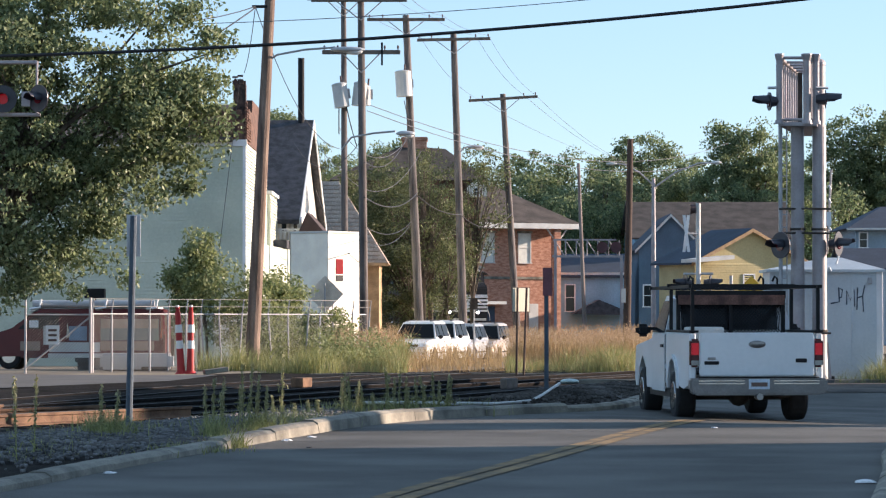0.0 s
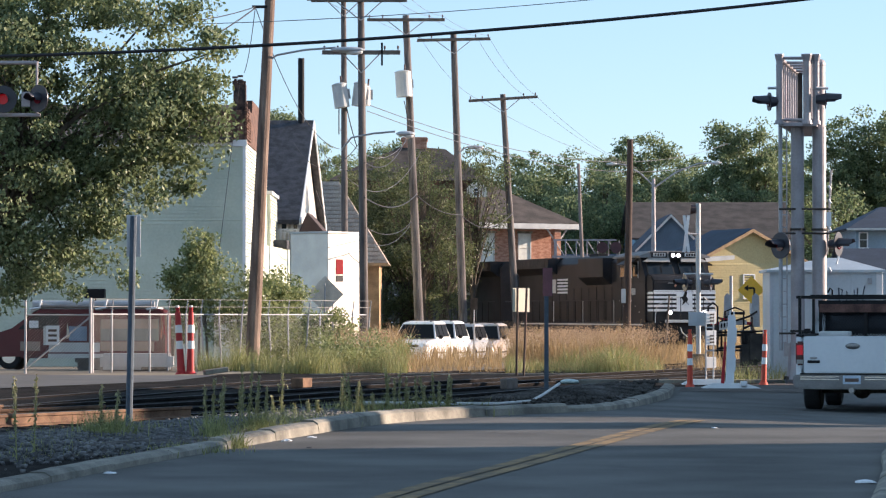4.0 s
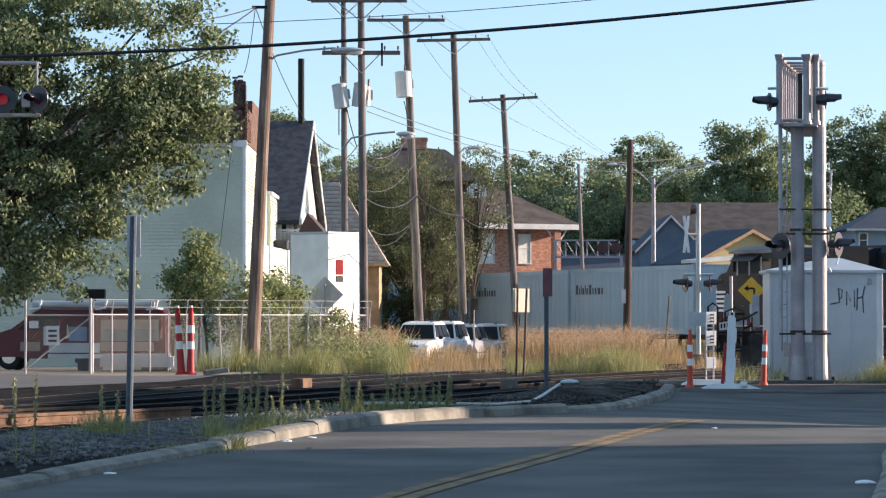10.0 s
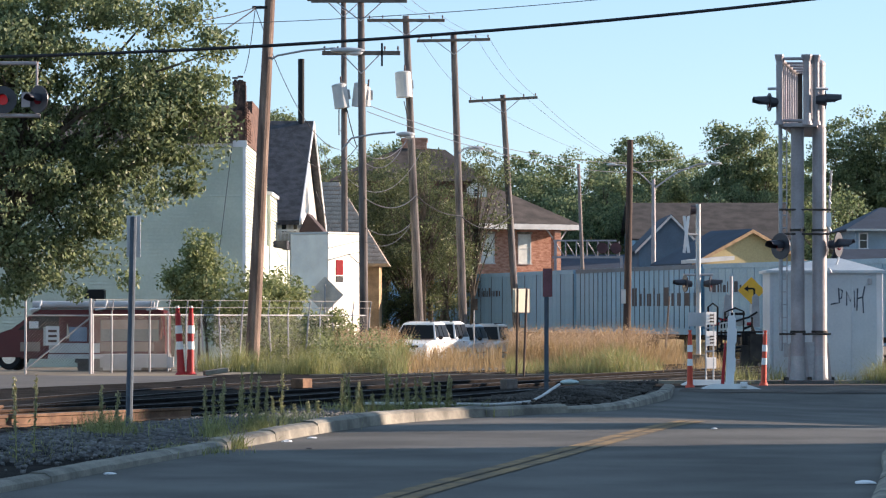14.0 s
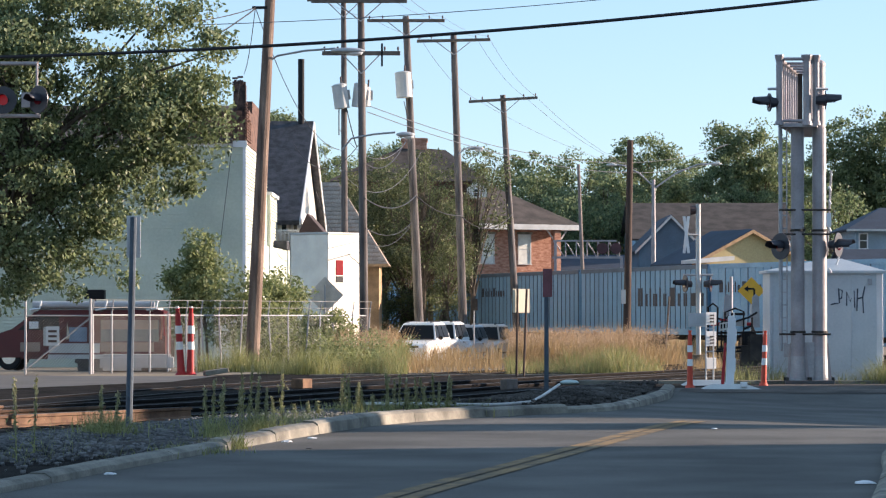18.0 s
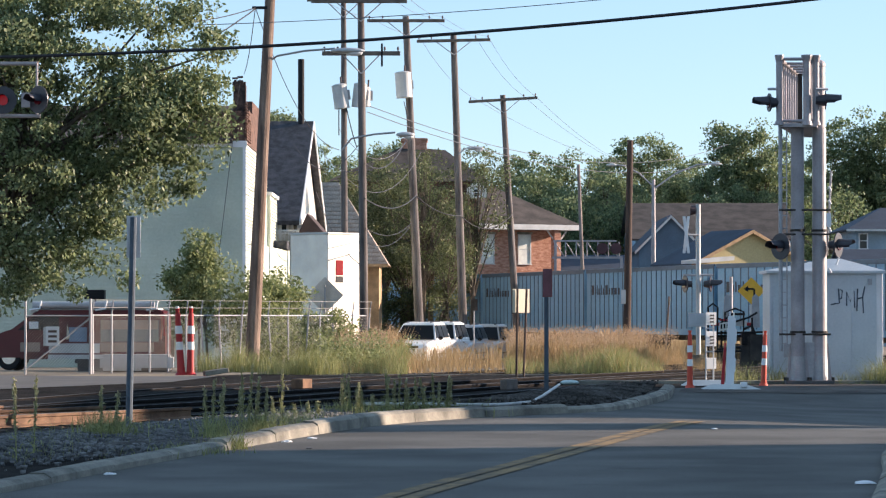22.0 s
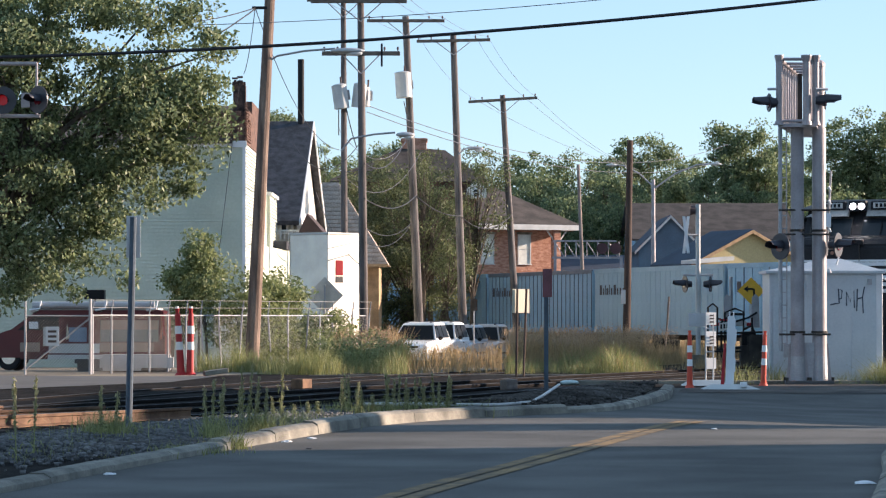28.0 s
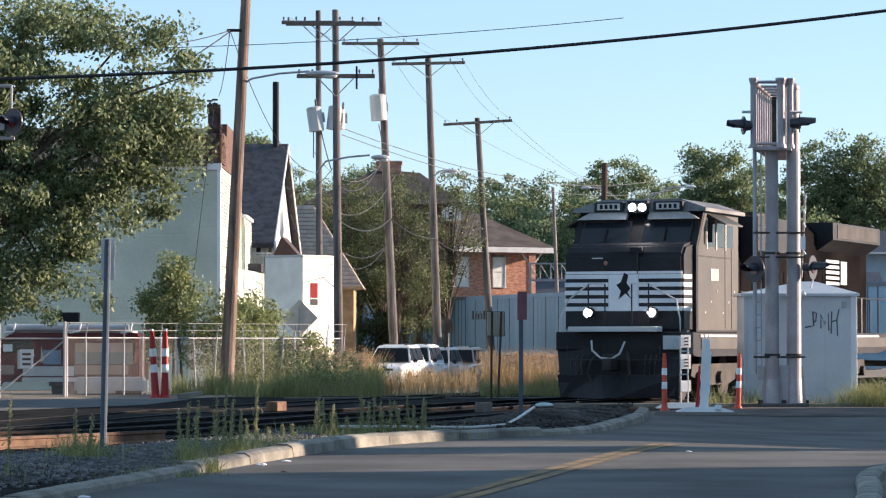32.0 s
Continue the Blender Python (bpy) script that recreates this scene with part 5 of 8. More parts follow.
for pts in (((-1.0, -0.2, 0.1), (-1.0, -0.2, 1.75), (-0.86, -0.2, 1.86), (-0.72, -0.2, 1.75), (-0.72, -0.2, 0.2)), ((-0.5, -0.2, 0.1), (-0.5, -0.2, 1.6), (-0.2, -0.2, 1.72), (0.05, -0.2, 1.62), (0.05, -0.2, 0.7)), ((-0.72, -0.25, 1.42), (-0.3, -0.3, 1.3), (0.2, -0.25, 1.45), (0.45, -0.2, 1.6)), ((0.3, -0.2, 0.1), (0.3, -0.2, 1.45)), ((-1.0, -0.22, 0.98), (0.7, -0.22, 1.02)), ((-1.0, -0.22, 0.45), (0.7, -0.22, 0.45))):
    tube(bm := B(), pts, 0.03, 8)
    part("hose", bm, BLACK, gm, "black looped cable hose")
part("drive_case", bevelled(box(B(), 0.42, -0.1, 0.1, 0.5, 0.4, 0.85), 0.06, 2), UNDER, gm, "black gate drive case")
part("tool_plate", prism(B(), [(-0.68, 1.05), (-0.28, 1.1), (-0.28, 1.34), (-0.68, 1.28)], -0.34, -0.32), DULL_WHITE, gm, "white printed plate")
for k in range(4):
    part("print_bar", box(B(), -0.62 + k * 0.09, -0.347, 1.12 + 0.01 * k, 0.05, 0.006, 0.13), BLACK, gm)
    part("red_marker", box(B(), -0.64 + k * 0.1, -0.33, 1.35, 0.05, 0.04, 0.06), SIGN_RED, gm)
part("weight", box(B(), -0.1, -0.1, 1.2, 0.5, 0.16, 0.16, 0, 0.02), SIGN_BACK, gm)
rod(bm := B(), (-0.3, 0, 0.9), (-0.3, 0, 2.660), 0.05, n=10)
part("post", bm, GALV, gm)
rod(bm := B(), (-0.9, -0.05, 1.25), (0.3, -0.05, 1.25), 0.05, n=10)
part("gate_arm", bm, SIGN_RED, gm)

sg = thing("turn_sign", pose(9.761, 96, 0), "yellow diamond warning sign with a black left-turn arrow", "road sign")
rod(bm := B(), (0, 0.05, -0.05), (0, 0.05, 2.611), 0.035, n=8)
part("post", bm, GALV, sg)
z, d = 2.289, 0.429
part("plate", prism(B(), [(-d, z), (0, z - d), (d, z), (0, z + d)], 0, 0.012), SIGN_YELLOW, sg)
bm = B()
box(bm, 0.09, -0.006, z - 0.2, 0.06, 0.008, 0.26), box(bm, -0.02, -0.006, z + 0.03, 0.2, 0.008, 0.06)
prism(bm, [(-0.24, z + 0.06), (-0.1, z + 0.16), (-0.1, z - 0.04)], -0.01, -0.002)
part("arrow", bm, BLACK, sg, "black bent arrow")
part("small_plate", box(B(), 0.02, -0.0, 1.556, 0.16, 0.012, 0.3), DULL_WHITE, sg)

# ---- roadworks posts before the crossing ----
def tube_post(x, y, h, label, lean=0.0, r=0.05):
    """An orange tubular delineator with two white bands."""
    root = thing("delineator_post", pose(x, y, 0.0, 0, lean, 0), label, "delineator", "orange delineator posts")
    rod(bm := B(), (0, 0, 0.0), (0, 0, 0.07), r * 2.1, r * 1.5, n=16)
    part("foot", bm, ORANGE, root)
    rod(bm := B(), (0, 0, 0.06), (0, 0, h * 0.93), r * 1.25, r * 0.85, n=16)
    part("tube", bm, ORANGE, root)
    rod(bm := B(), (0, 0, h * 0.93), (0, 0, h), r * 0.5, r * 0.75, n=12)
    part("cap", bm, ORANGE, root)
    for z in (0.38, 0.62):
        rod(bm := B(), (0, 0, h * z), (0, 0, h * (z + 0.12)), r * 1.2, r * 1.1, n=16)
        part("reflective_band", bm, REFLECT, root, "white reflective band")
    return root


tube_post(5.151, 63.3, 1.202, "orange tubular post with two white bands")
tube_post(6.863, 65, 1.186, "orange tubular post with two white bands", 2.0)

mp = thing("paddle_post", pose(5.894, 62.3, 0), "white notched plastic delineator panel on a low base", "delineator")
bm = B()
loft(bm, [[(-0.6, -0.35, 0), (0.62, -0.35, 0), (0.62, 0.35, 0), (-0.6, 0.35, 0)], [(-0.35, -0.2, 0.1), (0.32, -0.2, 0.1), (0.32, 0.2, 0.1), (-0.35, 0.2, 0.1)]])
part("base", bm, DULL_WHITE, mp, "low white plastic base")
zs = [0.1, 0.34, 0.38, 0.62, 0.66, 0.92, 0.96, 1.22, 1.26, 1.44, 1.5]
ws = [0.07, 0.07, 0.09, 0.09, 0.07, 0.07, 0.09, 0.09, 0.06, 0.06, 0.02]
part("panel", prism(B(), [(-0.1 + z * 0.04, z) for z in zs] + [(w + z * 0.04, z) for z, w in reversed(list(zip(zs, ws)))], -0.03, 0.03), WHITE, mp, "tall white notched panel")
part("red_edge", prism(B(), [(-0.19, 0.1), (-0.12, 0.1), (-0.08, 0.95), (-0.12, 0.95)], -0.02, 0.02), SIGN_RED, mp)
part("anchor", box(B(), 0.25, -0.3, 0.05, 0.14, 0.1, 0.1, 0, 0.02), WHITE, mp)
rod(bm := B(), (0.0, 0, 1.44), (0.0, 0, 1.6), 0.015, n=6)
rod(bm, (0.08, 0, 1.44), (0.08, 0, 1.58), 0.015, n=6)
part("tip_pins", bm, WHITE, mp)

tp = thing("tag_post", pose(5.757, 65.5, 0), "thin twin-leg post with three small white plates", "sign post")
for x in (-0.08, 0.08):
    rod(bm := B(), (x, 0, -0.03), (x, 0, 1.55), 0.018, n=8)
    part("leg", bm, SIGN_BACK, tp)
for z, hgt, bars in ((1.31, 0.27, 3), (0.85, 0.32, 3)):
    pl = part("plate", bevelled(box(B(), 0.03, -0.03, z, 0.25, 0.015, hgt, 24), 0.005, 1), REFLECT, tp, "small white plate with dark print")
    for j in range(bars):
        part("print_bar", box(B(), 0.045, -0.046, z + 0.05 + j * 0.07, 0.1, 0.008, 0.03, 24), UNDER, pl)
pl = part("plate", bevelled(box(B(), 0.03, -0.03, 0.36, 0.24, 0.015, 0.24, 24), 0.005, 1), REFLECT, tp, "small plate with orange stripes")
for j in range(4):
    part("orange_bar", box(B(), -0.045 + j * 0.05, -0.058 + j * 0.022, 0.4, 0.025, 0.008, 0.16, 24), ORANGE, pl)
part("back_board", box(B(), -0.27, 0.08, 1.27, 0.36, 0.02, 0.3, 0, 0.005), SIGN_BACK, tp, "grey board behind the plates")
for z in (0.72, 1.22):
    part("tie_bar", box(B(), 0, 0, z, 0.2, 0.03, 0.03), SIGN_BACK, tp)
part("foot", loft(B(), [[(-0.62, -0.3, 0), (0.4, -0.3, 0), (0.4, 0.3, 0), (-0.62, 0.3, 0)], [(-0.42, -0.16, 0.12), (0.25, -0.16, 0.12), (0.25, 0.16, 0.12), (-0.42, 0.16, 0.12)]]), DULL_WHITE, tp, "low white plastic base")

# ---- sign posts ----
ps = thing("sign_post", pose(-4.286, 41.4, 0), "blue-grey steel sign post with a narrow plate seen edge-on", "sign post")
rod(bm := B(), (0, 0, -0.1), (-4.225 - -4.286, 0, 2.861), 0.048, 0.045, n=10)
part("post", bm, TEAL_POST, ps)
part("plate", box(B(), 0.055, 0.06, 2.306, 0.19, 0.012, 0.571, 0, 0.004), SIGN_BACK, ps, "narrow pale plate")
ps = thing("sign_post", pose(1.830, 53.7, 0), "dark steel sign post with a narrow reddish plate", "sign post")
part("post", box(B(), 0, 0, -0.1, 0.075, 0.06, 2.330 + 0.1), TEAL_POST, ps)
part("plate", box(B(), 0.02, -0.04, 1.840, 0.17, 0.012, 0.500), make("faded_red_sign", (0.16, 0.05, 0.06), 0.5), ps, "faded red plate")
ps = thing("two_leg_sign", pose(1.953, 76, 0), "blank pale sign board on two wooden legs", "sign")
for a, b in ((-0.12, -0.09), (0.06, 0.14)):
    rod(bm := B(), (a, -0.2, -0.05), (b, -0.2, 2.171), 0.028, n=6)
    part("leg", bm, DARK_WOOD, ps)
part("board", box(B(), 0.0, -0.06, 1.577, 0.538, 0.02, 0.594, 38, 0.006), SIGN_WHITE, ps, "cream blank board")
part("board_rim", box(B(), 0.0, -0.04, 1.562, 0.580, 0.015, 0.623, 38, 0.006), UNDER, ps, "dark edge of the board")
ps = thing("diamond_sign", pose(-3.853, 99, 0), "grey back of a diamond road sign", "road sign")
z, d = 2.165, 0.608
part("plate", prism(B(), [(-d, z), (0, z - d), (d, z), (0, z + d)], 0, 0.015), make("grey_sign_back", (0.62, 0.55, 0.47), 0.6), ps)
rod(bm := B(), (0, -0.04, -0.05), (0, -0.04, z + 0.35), 0.03, n=8)
part("post", bm, GALV, ps)
ps = thing("small_sign", pose(1.209, 118, 0), "small dark sign on a thin pole", "sign")
rod(bm := B(), (0, 0, 0), (0, 0, 1.740), 0.03, n=6)
part("post", bm, GALV, ps)
part("plate", box(B(), 0, -0.04, 1.696, 0.28, 0.02, 0.45), TIE, ps)
ps = thing("marker_post", pose(7.743, 105, 0), "slanting pale wooden marker stake", "stake")
rod(bm := B(), (-0.08, 0, 0), (0.09, 0, 2.165), 0.035, n=6)
part("stake", bm, ARM_WOOD, ps)


# ---- yard fence ----
fence = thing("chain_link_fence", pose(0, 0, 0), "galvanised chain-link fence with leaning barbed-wire arms", "fence")
FA, FB = Vector((-9.251, 80)), Vector((-2.330, 92))
n_post = 16
tops = []
for k in range(n_post + 1):
    p = FA.lerp(FB, k / n_post)
    lean = 0.12 * math.sin(k * 1.7) if k > 5 else 0.0
    rod(bm := B(), (p.x, p.y, -0.05), (p.x + lean, p.y, 1.55), 0.026 if k else 0.045, n=8)
    part("post", bm, GALV, fence)
    rod(bm := B(), (p.x + lean, p.y, 1.55), (p.x + lean + 0.05, p.y - 0.05, 1.92), 0.018, n=6)
    part("barb_arm", bm, GALV, fence)
    tops.append(Vector((p.x + lean + 0.05, p.y - 0.05, 1.92)))
rod(bm := B(), (FA.x, FA.y, 1.52), (FB.x, FB.y, 1.5), 0.018, n=8)
part("top_rail", bm, GALV, fence)
for dz in (0.0, -0.2):
    tube(bm := B(), [t + Vector((0, 0, dz)) for t in tops], 0.008, 5)
    part("barbed_wire", bm, MESH_WIRE, fence)


def netting(a, b, z0, z1, step=0.16, r=0.0022):
    """Diamond wire netting between two plan points: slender crossing strips."""
    a, b = Vector(a), Vector(b)
    d = (b - a)
    L, h = d.length, z1 - z0
    u = d.normalized()
    v, f = [], []
    n = int((L + h) / step)
    for s in (1, -1):
        for k in range(n):
            x0 = -h + k * step if s > 0 else k * step
            x1 = x0 + h * s
            t0, t1 = max(0, min(L, x0)), max(0, min(L, x1))
            if abs(x1 - x0) < 1e-6 or abs(t1 - t0) < 0.01:
                continue
            q0, q1 = z0 + h * (t0 - x0) / (x1 - x0), z0 + h * (t1 - x0) / (x1 - x0)
            i = len(v)
            for t, q in ((t0, q0), (t1, q1)):
                p = a + u * t
                v += [(p.x, p.y, q - r * 1.4), (p.x, p.y - 0.004, q + r * 1.4)]
            f.append((i, i + 2, i + 3, i + 1))
    bm = B()
    vs = [bm.verts.new(p) for p in v]
    for q in f:
        bm.faces.new([vs[i] for i in q])
    return bm


part("netting", netting(FA, FB, 0.02, 1.5, 0.085, 0.0027), MESH_WIRE, fence, "diamond wire netting")
gate = thing("yard_gate", pose(0, 0, 0), "chain-link yard gate standing ajar with a diagonal brace", "gate")
GA, GB = Vector((-10.872, 79)), Vector((-9.238, 79.5))
for q, r in ((GA, 0.03), (GB, 0.04)):
    rod(bm := B(), (q.x, q.y, -0.05), (q.x, q.y, 1.95), r, n=8)
    part("post", bm, GALV, gate)
rod(bm := B(), (GA.x, GA.y, 1.5), (GB.x, GB.y, 1.5), 0.022, n=8)
part("top_rail", bm, GALV, gate)
rod(bm := B(), (GA.x, GA.y, 0.1), (GB.x, GB.y, 1.45), 0.022, n=8)
part("brace", bm, GALV, gate)
part("netting", netting(GA, GB, 0.05, 1.5, 0.085, 0.0027), MESH_WIRE, gate)
ns = part("notice", box(B(), 0, 0, 0, 0.351, 0.015, 0.498), WHITE, gate, "white notice with unreadable print")
ns.matrix_basis = pose(-10.180, 79.1, 0.726)
for k in range(3):
    part("print_bar", box(B(), 0, -0.012, 0.08 + k * 0.13, 0.22, 0.006, 0.06), make_once("dark_print"), ns)

for px, lean in ((321, -3.5), (337, 0.5)):
    root = tube_post((px - 784) / 5370 * 77, 77, 1.692, "tall orange and white barricade post leaning by the fence", lean, 0.08)
    root["category"] = "barricade"
    for ob in root.children:
        if ob.data.materials[0] == ORANGE:
            ob.data.materials[0] = RED_POST
    rod(bm := B(), (0, 0, 1.606), (0, 0, 1.749), 0.045, n=12)
    part("white_cap", bm, REFLECT, root, "white cap")
sl = thing("concrete_slab", pose(-5.764, 77, 0), "tilted broken concrete slab beside the track", "slab")
part("slab", box(B(), 0, 0, 0.02, 0.6, 0.5, 0.12, 12, 0.02, (0, -8, 0)), CONCRETE, sl)


# ---- trains ----
RAIL_TOP = 0.172
NEAR_TOP = RAIL_TOP + SUNK
FAR_WAY = Vector((0.2817, -0.9595))
FAR_ZERO = Vector((6.86, 145.0))
FAR_SPEED, FAR_START = 8.43, 2.435
FAR_TOP = -0.5
BEND, BEND_R = 26.0, 21.0


def far_point(d):
    """The far line: straight through the view, then bending away behind the signal house."""
    if d <= BEND:
        return FAR_ZERO + FAR_WAY * d
    start = FAR_ZERO + FAR_WAY * BEND
    h0 = math.atan2(FAR_WAY.y, FAR_WAY.x)
    middle = start + Vector((-math.sin(h0), math.cos(h0))) * BEND_R
    h = min(0.0, h0 + (d - BEND) / BEND_R)
    end = middle + Vector((math.sin(h), -math.cos(h))) * BEND_R
    return end + Vector((max(0.0, d - BEND + h0 * BEND_R), 0))


far_line = [far_point(d) for d in (-330, -200, -90, -40, 0, 20)] + [far_point(d) for d in range(26, 56, 3)] + [far_point(d) for d in (60, 120, 330)]
track = thing("railway_track_distant", pose(0, 0, FAR_TOP - RAIL_TOP), "rusty rails of the far line beyond the grass", "railway track", kind="structure")
for d in (-0.75, 0.75):
    part("rail", sweep(B(), shift(far_line, d), RAIL_FORM), RUST, track)


def axle_truck(parent, x, wheels, pitch, r, half):
    """A wheel truck of the given number of axles, middle at x."""
    holder = new("wheel_truck")
    holder.parent, holder.matrix_basis = parent, pose(x, 0, 0)
    span = pitch * (wheels - 1)
    for s in (-1, 1):
        bm = B()
        prism(bm, [(-span / 2 - 0.5, r + 0.05), (-span / 2 - 0.4, r + 0.32), (span / 2 + 0.4, r + 0.32), (span / 2 + 0.5, r + 0.05), (span / 2 * 0.5, r - 0.18), (-span / 2 * 0.5, r - 0.18)], s * half - 0.09, s * half + 0.09)
        part("side_frame", bm, UNDER, holder)
        for k in range(wheels):
            wx = -span / 2 + k * pitch
            rod(bm := B(), (wx, s * 0.7, r), (wx, s * 0.84, r), r, n=20)
            part("wheel", bm, UNDER, holder)
            rod(bm := B(), (wx, s * half, r), (wx, s * (half + 0.2), r), 0.14, n=10)
            part("axle_box", bm, UNDER, holder)
    return holder


def make_once_roof():
    if "loco_roof" not in MADE:
        # Paler than the body below it.
        MADE["loco_roof"] = make("dusty_roof_steel", (0.13, 0.125, 0.12), 0.55, other=(0.19, 0.18, 0.17), scale=0.9, fine=15, vary=0.2, bump=0.05)
    return MADE["loco_roof"]


def make_once_visor():
    if "visor" not in MADE:
        # The sky's light on this slope is put into its pale colour.
        MADE["visor"] = make("dusty_pale_plate", (0.34, 0.33, 0.31), 0.6, other=(0.45, 0.43, 0.4), scale=1.5, fine=20, vary=0.15, bump=0.05)
    return MADE["visor"]


def locomotive(name, label, headlamp, lit_sides, low=0.0, big=1.0, stripe_x=-16.6):
    """A six-axle freight locomotive with a wide nose; local x forward, the front plate at x = 0."""
    root = thing(name, pose(0, 0, 0), label, "locomotive")
    L = 21.9
    # With this flag the sides get a dusty tan that includes painted sunlight.
    side = LOCO_LIT_SIDE if lit_sides else LOCO_BLACK
    part("frame", bevelled(prism(B(), [(-L, 1.2), (-L, 1.62), (-0.25, 1.62), (-0.25, 1.2), (-1.6, 1.05), (-L + 1.6, 1.05)], -1.49, 1.49), 0.02, 1), LOCO_BLACK, root)
    for s in (-1, 1):
        part("sill", box(B(), -L / 2 - 0.6, s * 1.5, 1.22, L - 2.6, 0.02, 0.27), side, root, "side sill strip")
    for s in (-1, 1):
        part("sill_stripe", box(B(), -L / 2, s * 1.512, 1.5, L - 3.6, 0.012, 0.06), DULL_WHITE, root)
    # pilot, plough, coupler, hoses
    part("pilot", loft(B(), [[(-0.2, y, 0.14) for y in (-1.35, -0.45, 0.45, 1.35)] + [(-0.5, y, 0.14) for y in (1.35, -1.35)],
                                                                                                                                   [(-0.15 if abs(y) < 1 else -0.4, y, 1.25) for y in (-1.5, -0.5, 0.5, 1.5)] + [(-0.7, y, 1.25) for y in (1.5, -1.5)]]), LOCO_BLACK, root)
    part("plough", loft(B(), [[(0.32, -0.15, 0.1), (0.32, 0.15, 0.1), (-0.3, 1.4, 0.1), (-0.5, 1.4, 0.1), (-0.5, -1.4, 0.1), (-0.3, -1.4, 0.1)],
                              [(0.05, -0.3, 0.62), (0.05, 0.3, 0.62), (-0.25, 1.45, 0.62), (-0.5, 1.45, 0.62), (-0.5, -1.45, 0.62), (-0.25, -1.45, 0.62)]]), LOCO_BLACK, root)
    part("anticlimber", box(B(), -0.05, 0, 1.62, 0.5, 2.1, 0.12, 0, 0.02), DULL_WHITE, root, "pale step plate across the front")
    cp = part("coupler", box(B(), 0.25, 0, 0.72, 0.7, 0.24, 0.3, 0, 0.05), UNDER, root)
    for s in (-1, 1):
        tube(bm := B(), [(0.1, s * 0.35, 1.15), (0.35, s * 0.45, 0.95), (0.42, s * 0.5, 0.65), (0.35, s * 0.42, 0.45)], 0.03, 8)
        part("air_hose", bm, UNDER, root)
        for k in range(3):
            tube(bm := B(), [(0.0, s * (0.75 + 0.12 * k), 1.1), (0.12, s * (0.76 + 0.12 * k), 0.9), (0.1, s * (0.74 + 0.12 * k), 0.62)], 0.022, 6)
            part("brake_hose", bm, UNDER, root)
        for k in range(4):
            part("step", box(B(), -0.55, s * 1.33, 0.35 + k * 0.33, 0.4, 0.3, 0.03), UNDER, root)
        part("step_well", box(B(), -0.8, s * 1.33, 0.3, 0.08, 0.3, 1.3), LOCO_BLACK, root)
    tube(bm := B(), [(0.14, -0.5, 1.42), (0.22, -0.46, 1.2), (0.26, -0.25, 1.03), (0.26, 0.0, 1.0), (0.24, 0.2, 1.12), (0.16, 0.3, 1.4)], 0.024, 8)
    part("jumper_cable", bm, DULL_WHITE, root, "pale looped jumper cable")
    part("draft_pocket", box(B(), -0.1, 0, 0.62, 0.14, 0.62, 0.5, 0, 0.03), UNDER, root)
    tube(bm := B(), [(0.05, -1.1, 1.3), (0.1, -1.1, 0.98), (0.1, 1.1, 0.98), (0.05, 1.1, 1.3)], 0.018, 6)
    part("uncoupling_lever", bm, UNDER, root)
    # nose and cab
    nose = part("nose", bevelled(prism(B(), [(-0.7, 1.62), (-0.72, 3.4), (-0.95, 3.62), (-2.3, 3.8), (-2.3, 1.62)], -1.42, 1.42), 0.06, 2), LOCO_BLACK, root, "wide black nose")
    for s in (-1, 1):
        for k in range(5):
            z = 2.1 + k * 0.185
            part("nose_stripe", box(B(), -0.7, s * 0.885, z, 0.04, 1.03, 0.1), WHITE, nose, "white horizontal stripe")
            part("side_stripe", box(B(), -1.05, s * 1.425, z, 0.66, 0.012, 0.1), WHITE, nose)
    part("emblem_panel", box(B(), -0.7, 0, 2.1, 0.035, 0.72, 0.84), WHITE, nose, "white panel for the emblem")
    bm = B()
    prism(bm, [(-0.12, 2.36), (-0.06, 2.55), (-0.17, 2.7), (-0.06, 2.76), (0.02, 2.98), (0.12, 2.92), (0.08, 2.74), (0.17, 2.62), (0.1, 2.52), (0.2, 2.36), (0.05, 2.5)], -0.69, -0.675, "x")
    part("emblem", bm, BLACK, nose, "black plain emblem shape")
    part("top_band", box(B(), -0.7, 0, 2.95, 0.04, 2.8, 0.06), WHITE, nose, "white band over the stripes")
    part("nose_seam", box(B(), -0.69, 0.34, 2.96, 0.05, 0.02, 0.5), UNDER, nose)
    part("nose_grab", box(B(), -0.67, -0.62, 3.3, 0.03, 0.26, 0.025), DULL_WHITE, nose)
    part("nose_door", box(B(), -0.72, 0.0, 1.75, 0.04, 0.66, 1.72, 0, 0.01), LOCO_BLACK, nose)
    part("nose_lamp", box(B(), -0.72, 0.3, 3.42, 0.1, 0.3, 0.14, 0, 0.02), LOCO_BLACK, nose)
    rod(bm := B(), (-0.68, -0.42, 3.2), (-0.66, -0.42, 3.2), 0.05, n=10)
    part("bell_plate", bm, BRICK_RED, nose)
    cab = part("cab", prism(B(), [(-1.5, 3.6), (-2.1, 4.42), (-2.3, 4.55), (-5.1, 4.55), (-5.1, 1.62), (-1.5, 1.62)], -1.5, 1.5), LOCO_BLACK, root, "locomotive cab")
    for s in (-1, 1):
        part("cab_side", prism(B(), [(-1.62, 1.66), (-1.62, 3.55), (-2.2, 4.38), (-5.08, 4.38), (-5.08, 1.66)], s * 1.5, s * 1.506), side, cab, "cab side panel")
    bm = B()
